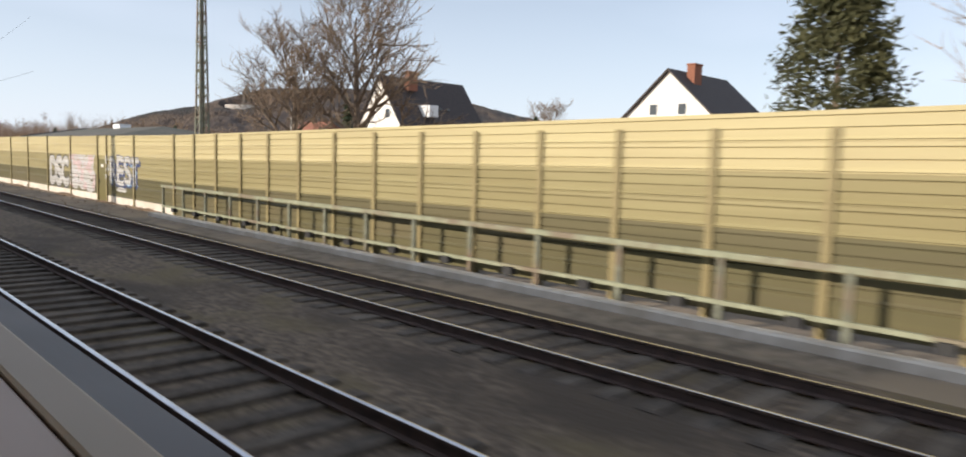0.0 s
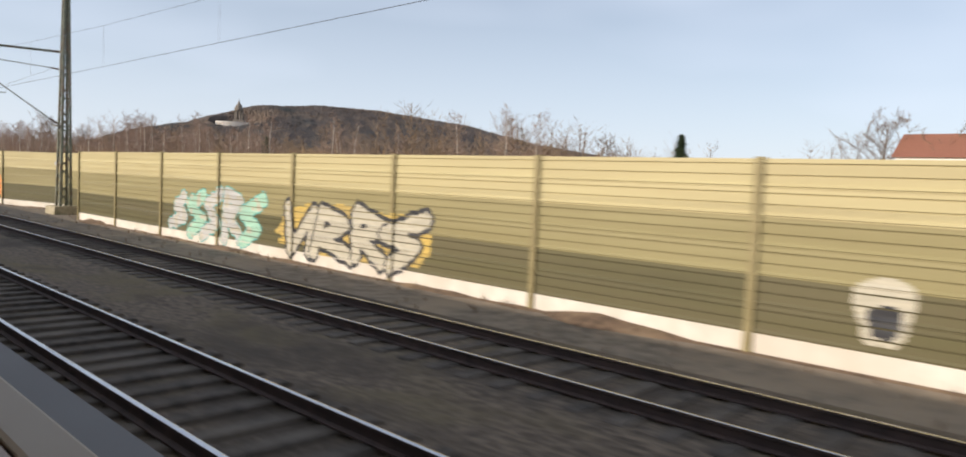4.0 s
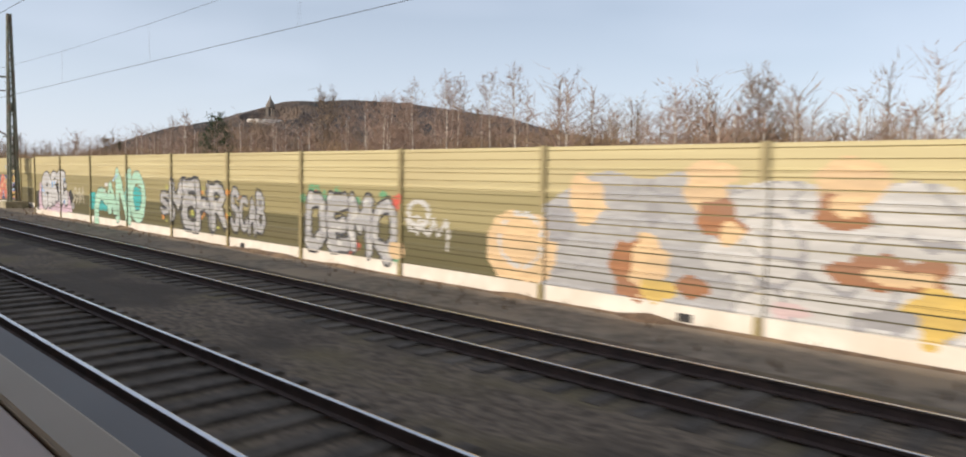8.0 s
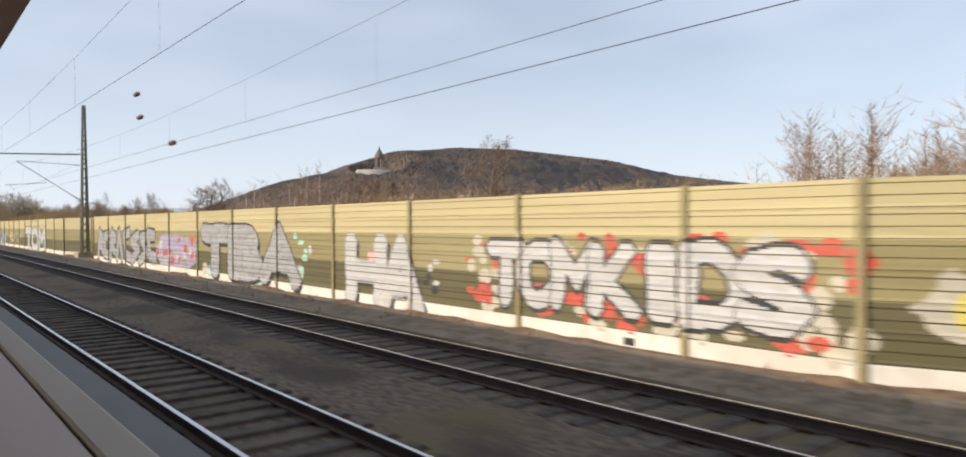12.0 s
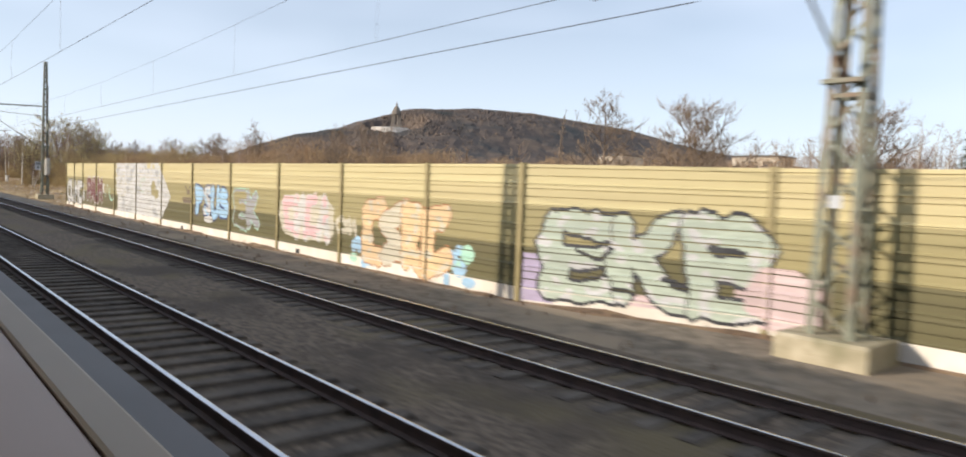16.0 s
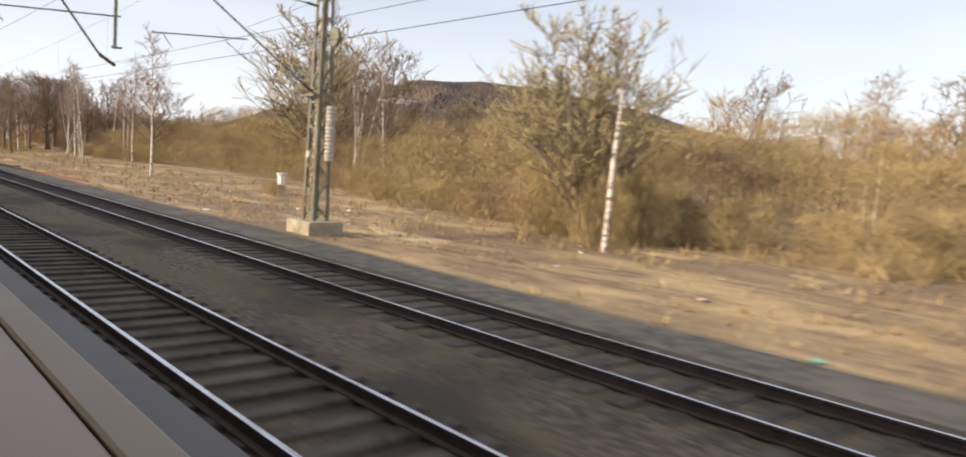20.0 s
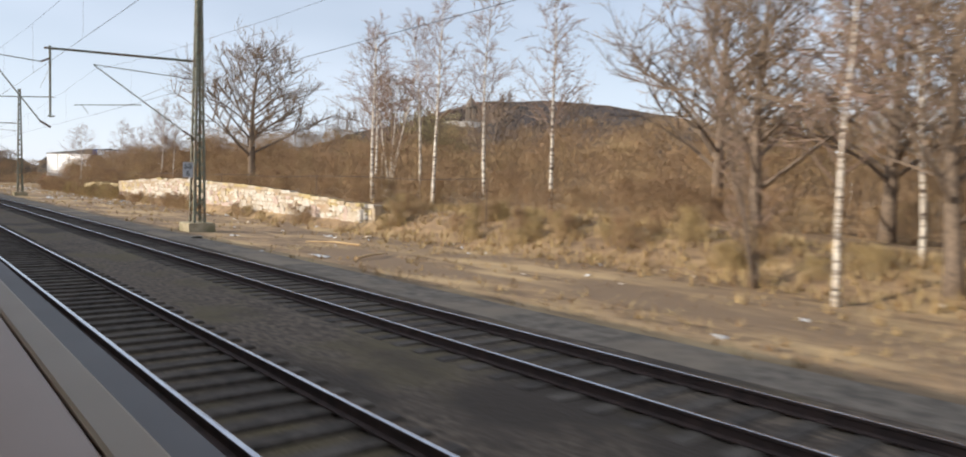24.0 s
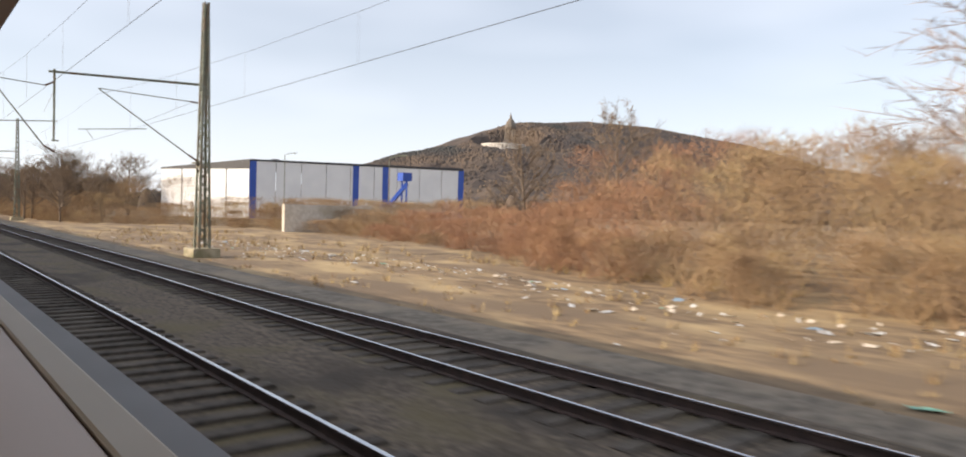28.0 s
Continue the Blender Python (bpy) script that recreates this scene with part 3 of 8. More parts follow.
first = build_mast()
for y in MASTS:
    o = first if y == MASTS[0] else copy_thing(first, pose(MX, y, 0))
    o.matrix_basis = pose(MX, y, 0)
    if y in (343.7, 422.3, 648.5, 727.2):
        for dy_ in {343.7: (1.05, 0.58), 422.3: (1.08,), 648.5: (-0.45, -0.92), 727.2: (-0.62,)}[y]:
            weights(o, dy_, *((2.05 if dy_ > -0.5 else 2.2, 11, 0.21) if y == 648.5 else ()))
    if y in (264.8, 648.5, 882.6):
        km_sign(o, {264.8: ["68", "2"], 648.5: ["68", "4"], 882.6: ["68", "6"]}[y], {264.8: -0.10, 648.5: 0.34, 882.6: -0.12}[y])
    if y == 264.8:
        # plain dark box set against this mast
        box_ = Geo()
        box_.extrude([(-0.42, 2.62), (-0.42, 3.36), (-0.38, 3.42), (-0.14, 3.42), (-0.12, 3.38), (-0.12, 2.62)], 0.42, 0.70)
        part("switch_box", box_, M_RAIL, o, "plain dark box on the mast")

# masts on the other side of the line, which throw their shadows on the barrier
for y in (48.4, 584.7):
    ob = thing("catenary_mast", "green-grey lattice mast across the tracks", "catenary mast", pose(-4.6, y, 0), "catenary masts")
    g = Geo()
    g.extrude([(-0.72, -0.62), (-0.72, 0.02), (-0.66, 0.08), (0.66, 0.08), (0.72, 0.02), (0.72, -0.62)], -0.85, 0.85)
    part("footing", g, M_FOOT, ob, "weathered concrete footing block")
    legs, braces = lattice(0.06, 13.5, 0.80, 0.26, n=16)
    for lg in legs:
        part("leg", lg, M_STEEL, ob)
    add_braces(braces, ob)
# mast that stands behind the barrier
legs, braces = lattice(-0.4, 15.0, 0.95, 0.4)
tb = thing("lattice_mast", "slender grey lattice mast behind the noise barrier", "lattice mast", pose(19.4, 45.2, 0))
for lg in legs:
    part("leg", lg, M_STEEL, tb)
add_braces(braces, tb)


# ---- overhead wires ----
def wire(name, x_of, z_at, sag, r, label, group, droppers=False, only=None):
    span = [35.0] + MASTS + [1170.0]
    t = thing(name, label, "overhead wire", group=group)
    for i, (a, b) in enumerate(zip(span, span[1:])):
        if only and i not in only:
            continue
        g = Geo()
        n = 10
        pts = []
        for k in range(n + 1):
            f = k / n
            x = x_of(i) * (1 - f) + x_of(i + 1) * f
            pts.append((x, a + (b - a) * f, z_at - 4 * sag * f * (1 - f)))
        g.tube(pts, [r] * (n + 1), 4)
        if droppers:
            for k in range(1, n):
                p = pts[k]
                g.tube([p, (p[0], p[1], 5.64)], [0.003, 0.003], 3)
        part("span", g, M_WIRE, t)


zig = lambda c: (lambda i: c + (0.25 if i % 2 else -0.25))
for cx in (TRACK1, TRACK2):
    wire("contact_wire", zig(cx), 5.64, 0.02, 0.0065, "thin dark contact wire over the track", "overhead wires")
    wire("messenger_wire", zig(cx), 7.9, 1.2, 0.0045, "thin dark messenger wire with droppers", "overhead wires", True)
wire("contact_wire", lambda i: TRACK2 + 0.35, 5.2, 0.0, 0.008, "thin dark second contact wire", "overhead wires", False, (4, 5, 7, 8, 9))

for x, y, z in ((8.17, 456.9, 8.15), (8.17, 456.4, 7.1), (8.17, 451.9, 5.6), (8.5, 377.0, 5.5), (8.5, 377.2, 5.2), (8.17, 653.3, 6.42), (8.17, 934.0, 6.3)):
    g = Geo()
    g.tube([(0, -0.35, 0), (0, -0.3, 0), (0, -0.2, 0), (0, 0.2, 0), (0, 0.3, 0), (0, 0.35, 0)], [0.02, 0.07, 0.10, 0.10, 0.07, 0.02], 8)
    solo("strain_insulator", g, M_INSUL, "dark strain insulator in an overhead wire", "insulator", "strain insulators", m=pose(x, y, z))

# ---- hill and monument ----
RIDGE = [(700, 2150, 22), (800, 2190, 94), (880, 2210, 128), (960, 2215, 145), (1095, 2240, 162), (1200, 2310, 209), (1290, 2350, 237), (1480, 2350, 258), (1700, 2340, 265), (2150, 2316, 250), (2500, 2270, 205), (3300, 1950, 135), (3900, 1500, 40)]


def hill_z(x, y):
    best = 0.0
    for (ax_, ay_, az_), (bx_, by_, bz_) in zip(RIDGE, RIDGE[1:]):
        dx, dy = bx_ - ax_, by_ - ay_
        f = max(0.0, min(1.0, ((x - ax_) * dx + (y - ay_) * dy) / (dx * dx + dy * dy)))
        h = az_ + (bz_ - az_) * f
        d = math.hypot(x - ax_ - f * dx, y - ay_ - f * dy)
        best = max(best, h * math.exp(-(d / min(400.0, 90 + 1.5 * h)) ** 2))
    near = math.hypot(x - 1074, y - 2196)           # the monument stands on a levelled spur
    return min(best - 4.0, 140 + max(0.0, near - 66) * 1.1)


g = Geo()
NX, NY = 150, 90
for j in range(NY):
    for i in range(NX):
        x, y = 300 + i * 26.0, 1000 + j * 22.0
        z = hill_z(x, y)
        z += (3.5 * noise.noise((x * 0.03, y * 0.03, 1)) + 3.5 * noise.noise((x * 0.11, y * 0.11, 5))) * min(1.0, max(0.0, z / 30))
        g.v.append((x, y, z))
for j in range(NY - 1):
    for i in range(NX - 1):
        k = j * NX + i
        g.f.append((k, k + 1, k + NX + 1, k + NX))
        g.mi.append(0)
solo("hill", g.mesh("hill", M_FOREST), None, "long wooded hill in brown winter colours", "hill", kind="structure")
# tree crowns along the hill
def dome(g, x, y, z, r, h, n=6):
    k, a0 = len(g.v), rnd.random() * 6
    for f, q in ((1.0, 0.0), (0.95, 0.45), (0.55, 0.85)):
        g.v += [(x + r * f * math.cos(a0 + 6.283 * i / n) * rnd.uniform(0.8, 1.15), y + r * f * math.sin(a0 + 6.283 * i / n) * rnd.uniform(0.8, 1.15), z + h * q * rnd.uniform(0.85, 1.1)) for i in range(n)]
    g.v.append((x, y, z + h))
    for t in range(2):
        for i in range(n):
            j = (i + 1) % n
            g.f.append((k + t * n + i, k + t * n + j, k + (t + 1) * n + j, k + (t + 1) * n + i))
            g.mi.append(0)
    for i in range(n):
        g.f.append((k + 2 * n + i, k + 2 * n + (i + 1) % n, k + 3 * n))
        g.mi.append(0)


g = Geo()
for _ in range(12000):
    (xa, ya, _a), (xb, yb, _b) = rnd.choice(list(zip(RIDGE[:9], RIDGE[1:10])))
    f = rnd.random()
    x, y = xa + (xb - xa) * f + rnd.gauss(0, 25), ya + (yb - ya) * f - abs(rnd.gauss(0, 110)) + 40
    z = hill_z(x, y)
    if z < 10 or math.hypot(x - 1074, y - 2196) < 80:
        continue
    big = rnd.random() ** 2
    dome(g, x, y, z - 3.0, 2.8 + 2.6 * big, rnd.uniform(3.0, 5.5) + 2.0 * big, 5)
solo("hill_trees", smooth(g.mesh("hill_trees", M_FOREST)), None, "bare brown treetops covering the hill", "woods", kind="stuff")

mon = thing("monument", "dark stone domed monument on a pale terrace", "monument", pose(1085, 2205, 158, 0, 0, -35))
g = Geo()
ARC = [(-16 + 50 * math.cos(math.pi * (1 + k / 20)), -2 + 34 * math.sin(math.pi * (1 + k / 20))) for k in range(41)]
g.face([(x, y, -2.5) for x, y in ARC])
for (xa, ya), (xb, yb) in zip(ARC, ARC[1:]):
    g.quad((xa, ya, -24), (xb, yb, -24), (xb, yb, -2.5), (xa, ya, -2.5))
part("terrace", g, M_TERRACE, mon, "curved stone terrace wall")
for k, (x, y) in enumerate(ARC[:21]):
    g = Geo()
    g.box(x - 1.1, y - 1.6, -22, x + 1.1, y + 0.2, -4.6)
    part("arcade_pier", g, M_TERRACE, mon)
g = Geo()
for (xa, ya), (xb, yb) in zip(ARC[:20], ARC[1:21]):
    g.quad((xa, ya - 1.9, -5.2), (xb, yb - 1.9, -5.2), (xb, yb - 1.9, -2.2), (xa, ya - 1.9, -2.2))
    g.quad((xa, ya - 1.9, -2.2), (xb, yb - 1.9, -2.2), (xb, yb + 1, -2.2), (xa, ya + 1, -2.2))
part("parapet", g, M_TERRACE, mon, "pale curved parapet")
g = Geo()
g.extrude([(-17, -2), (-17, 4), (-14, 7), (14, 7), (17, 4), (17, -2)], -14, 10)
part("plinth", g, M_STONE, mon)
g = Geo()
for k in range(6):
    a = math.pi / 3 * k
    g = Geo()
    g.tube([(10.5 * math.cos(a), 10.5 * math.sin(a), 7), (10 * math.cos(a), 10 * math.sin(a), 36)], [3.0, 2.5], 6)
    part("pillar", g, M_STONE, mon)
g = Geo()
g.tube([(0, 0, 34), (0, 0, 41), (0, 0, 43), (0, 0, 49), (0, 0, 55), (0, 0, 58)], [13.5, 13.5, 11.5, 9.5, 5.5, 3.2], 10)
part("dome", g, M_STONE, mon)
g = Geo()
g.tube([(0, 0, 57), (0, 0, 62), (0, 0, 64), (0, 0, 70)], [2.6, 2.6, 1.4, 0.3], 8)
part("lantern", g, M_STONE, mon)
M_BIRCHLIMB = surf("brown_birch_limbs", (0.30, 0.22, 0.17), (0.20, 0.14, 0.11), 1.5, 0.9, 0.1)
M_WILLOW = surf("pale_willow_twigs", (0.56, 0.48, 0.235), (0.43, 0.35, 0.17), 0.6, 0.9, 0.0)


# ---- trees ----
def grow(seed, height, spread, levels, kids, droop, trunk_r, trunk_frac, up, tw, clear=0.3, stems=1, fork=0.0):
    """A leafless tree: trunk mesh and crown mesh."""
    r = random.Random(seed)
    trunk, crown = Geo(), Geo()

    def branch(p, d, length, rad, lev):
        pts, n = [p], 3
        q, dd = p.copy(), d.copy()
        for i in range(n):
            dd = (dd + Vector((r.uniform(-1, 1), r.uniform(-1, 1), r.uniform(-0.6, 0.6) + up * (1 if lev < levels - 1 else 0) - droop * lev)) * 0.20).normalized()
            q = q + dd * (length / n)
            pts.append(q.copy())
        end = max(tw, rad * 0.35)
        if lev >= levels:                           # the finest twigs are narrow blades
            w_ = (pts[-1] - pts[0]).cross(Vector((r.uniform(-1, 1), r.uniform(-1, 1), r.uniform(-1, 1)))).normalized() * tw * 1.5
            crown.face([tuple(pts[0] - w_), tuple(pts[0] + w_), tuple(pts[2])], 1)
            crown.face([tuple(pts[1] - w_ * 0.6), tuple(pts[1] + w_ * 0.6), tuple(pts[3])], 1)
            return
        if lev == levels - 1:
            pts = [pts[0], pts[1], pts[3]]
            n = 2
        crown.tube(pts, [rad + (end - rad) * i / n for i in range(n + 1)], 4 if lev == 0 else 3, 0, False)
        for k in range(kids[min(lev, len(kids) - 1)]):
            f = r.uniform(0.25, 1.0)
            j = min(n - 1, int(f * n))
            base = pts[j].lerp(pts[j + 1], f * n - j)
            side = Vector((r.uniform(-1, 1), r.uniform(-1, 1), r.uniform(-0.5, 0.8))).normalized()
            nd = (dd * 0.75 + side * 0.75).normalized()
            branch(base, nd, length * r.uniform(0.42, 0.68), max(tw, rad * r.uniform(0.4, 0.6)), lev + 1)

    for s in range(stems):
        lean = Vector((r.uniform(-1, 1), r.uniform(-1, 1), 0)) * (0.05 if stems == 1 else 0.28)
        h = height * (1 if s == 0 else r.uniform(0.7, 1.0))
        n = 9
        base = Vector((r.uniform(-0.35, 0.35), r.uniform(-0.35, 0.35), -0.2)) if stems > 1 else Vector((0, 0, -0.2))
        pts, q, d = [base], base.copy(), Vector((0, 0, 1)) + lean
        for i in range(n):
            d = (d + Vector((r.uniform(-1, 1), r.uniform(-1, 1), 0)) * 0.045).normalized()
            q = q + d * (h * trunk_frac / n)
            pts.append(q.copy())
        rr = [trunk_r * (1 - 0.86 * (i / n)) for i in range(n + 1)]
        rr[0] *= 1.25
        trunk.tube(pts, rr, 7)
        for k in range(kids[0] * 3 // (1 if stems == 1 else 2)):
            f = clear + (1 - clear) * (k + r.random()) / (kids[0] * 3 // (1 if stems == 1 else 2))
            f = min(0.999, f)
            j = int(f * n)
            p = pts[j].lerp(pts[j + 1], f * n - j)
            a = k * 2.4 + r.random()
            rise = 0.55 + 0.5 * f
            dd = Vector((math.cos(a), math.sin(a), rise)).normalized()
            ln = spread * (1.15 - 0.75 * f) * r.uniform(0.75, 1.15)
            branch(p, dd, ln, rr[j] * (0.42 if fork == 0 else 0.46), 1)
    return trunk, crown


TREES = {}


def tree(kind, x, y, h, turn=None, label="", wide=1.0):
    """A tree of a kind at a place, scaled to a height."""
    z = lie(x, y)
    if kind not in TREES:
        base, hh, lab, tm, cm = KINDS[kind]
        tr, cr = base()
        TREES[kind] = (smooth(tr.mesh("trunk", tm)), cr.mesh("crown", [cm if kind[0] == "c" else M_BARK if kind[:3] != "bir" else M_BIRCHLIMB, cm]), hh, lab)
    tm_, cm_, hh, lab = TREES[kind]
    k = h / hh
    t = thing("conifer" if kind[0] == "c" else "tree", label or lab, "conifer" if kind[0] == "c" else "tree", pose(x, y, z, rnd.uniform(-3, 3), rnd.uniform(-3, 3), rnd.uniform(0, 360) if turn is None else turn), "trees beside the railway")
    t.scale = (k * wide * rnd.uniform(0.9, 1.1), k * wide * rnd.uniform(0.9, 1.1), k)
    part("trunk", tm_, None, t)
    part("crown", cm_, None, t)
    return t


M_YEW = surf("olive_evergreen", (0.10, 0.10, 0.045), (0.06, 0.065, 0.03), 1.2, 0.9, 0.0)


def conifer(seed, h, w, gap, n=1500, blunt=0.8):
    r = random.Random(seed)
    tr, cr = Geo(), Geo()
    tr.tube([(0, 0, -0.2), (0, 0, h * 0.5), (0, 0, h)], [0.2, 0.12, 0.02], 6)
    for i in range(n):
        f = r.random() ** 0.8
        z = h * (gap + (1 - gap) * f)
        rad = w * (1 - f) ** blunt * (0.55 + 0.45 * math.sin(f * 40) ** 2) * r.uniform(0.35, 1.0) + 0.1
        a = r.uniform(0, 6.283)
        c, s = math.cos(a), math.sin(a)
        p = Vector((rad * c, rad * s, z - rad * 0.18))
        L, W = r.uniform(0.3, 0.75), r.uniform(0.08, 0.2)
        o = Vector((c, s, -0.35)).normalized() * L
        q = Vector((-s, c, 0)) * W
        cr.face([tuple(p - q), tuple(p + o), tuple(p + q), tuple(p - o * 0.6 + Vector((0, 0, 0.08)))])
    return tr, cr


def shaggy(seed, h, w):
    """A dense evergreen with a ragged rounded outline."""
    r = random.Random(seed)
    tr, cr = Geo(), Geo()
    tr.tube([(0, 0, -0.2), (0, 0, h * 0.9)], [0.25, 0.05], 7)
    for _ in range(330):
        f = r.random() ** 0.85
        a, d = r.uniform(0, 6.283), w * (1 - f) ** 0.5 * r.uniform(0.55, 1.0)
        c = Vector((d * math.cos(a), d * math.sin(a), h * (0.04 + 0.94 * f)))
        for _k in range(34):
            p = c + Vector((r.gauss(0, 0.36), r.gauss(0, 0.36), r.gauss(0, 0.30)))
            e = Vector((r.uniform(-1, 1), r.uniform(-1, 1), r.uniform(-0.4, 1))).normalized() * r.uniform(0.14, 0.32)
            q = e.orthogonal().normalized() * r.uniform(0.04, 0.09)
            cr.face([tuple(p - q), tuple(p + e), tuple(p + q), tuple(p - e * 0.6)])
    return tr, cr


def pine(seed, h):
    r = random.Random(seed)
    tr, cr = Geo(), Geo()
    tr.tube([(0, 0, -0.2), (0.15, 0, h * 0.5), (0, 0.1, h * 0.95)], [0.2, 0.14, 0.04], 7)
    for k in range(26):
        f = 0.35 + 0.62 * k / 25
        a, ln = k * 2.4, (1 - f) * h * 0.28 + 0.6
        e = Vector((math.cos(a) * ln, math.sin(a) * ln, f * h + ln * 0.35))
        tr.tube([(0.05, 0.05, f * h), tuple(e)], [0.05, 0.02], 4)
        for _ in range(46):
            p = e * r.uniform(0.75, 1.02) + Vector((r.gauss(0, 0.33), r.gauss(0, 0.33), r.gauss(0, 0.22)))
            p.z = e.z + r.gauss(0, 0.28)
            d = Vector((r.uniform(-1, 1), r.uniform(-1, 1), r.uniform(-0.2, 1))).normalized() * r.uniform(0.18, 0.34)
            q = d.orthogonal().normalized() * 0.06
            cr.face([tuple(p - q), tuple(p + d), tuple(p + q), tuple(p - d * 0.5)])
    return tr, cr


KINDS = {
    "birch1": (lambda: grow(11, 13, 3.2, 3, [10, 5, 6], 0.10, 0.13, 0.97, 0.5, 0.011, 0.35), 13, "slender white-barked birch with bare reddish twigs", M_BIRCH, M_BTWIG),
    "birch2": (lambda: grow(12, 13, 2.8, 3, [10, 5, 6], 0.16, 0.11, 0.97, 0.5, 0.011, 0.42), 13, "slender white-barked birch with bare reddish twigs", M_BIRCH, M_BTWIG),
    "birch3": (lambda: grow(13, 11, 2.4, 3, [7, 4, 4], 0.10, 0.10, 0.97, 0.5, 0.011, 0.3, stems=4), 11, "white birch with several thin stems from one root", M_BIRCH, M_BTWIG),
    "broad1": (lambda: grow(21, 13, 6.2, 4, [9, 5, 5, 6], -0.02, 0.34, 0.8, 0.3, 0.013, 0.22, fork=1), 13, "broad bare deciduous tree with fine dark twigs", M_BARK, M_TWIG),
    "broad2": (lambda: grow(22, 13, 5.2, 4, [8, 4, 4, 4], -0.02, 0.28, 0.85, 0.5, 0.016, 0.2, fork=1), 13, "bare deciduous tree with upright fine twigs", M_BARK, M_TWIG),
    "broad3": (lambda: grow(23, 10, 4.2, 4, [8, 4, 4, 5], -0.03, 0.12, 0.85, 0.6, 0.013, 0.08, stems=5, fork=1), 10, "bare many-stemmed willow with pale spring twigs", M_BARK, M_WILLOW),
    "sapling": (lambda: grow(26, 10, 1.3, 3, [6, 4, 4], -0.12, 0.05, 0.97, 1.0, 0.010, 0.15, stems=7), 10, "group of thin upright bare saplings", M_BARK, M_BTWIG),
    "poplar": (lambda: grow(24, 14, 1.5, 3, [10, 3, 3], -0.2, 0.2, 0.95, 1.2, 0.014, 0.12), 14, "narrow bare upright poplar", M_BARK, M_TWIG),
    "conifer1": (lambda: conifer(31, 12, 3.0, 0.06), 12, "dense dark green spruce", M_BARK, M_NEEDLE),
    "conifer3": (lambda: shaggy(33, 12, 3.3), 12, "broad dense olive-green evergreen", M_BARK, M_YEW),
    "conifer2": (lambda: pine(32, 11), 11, "dark green pine with an open clumpy crown", M_BARK, M_NEEDLE),
}

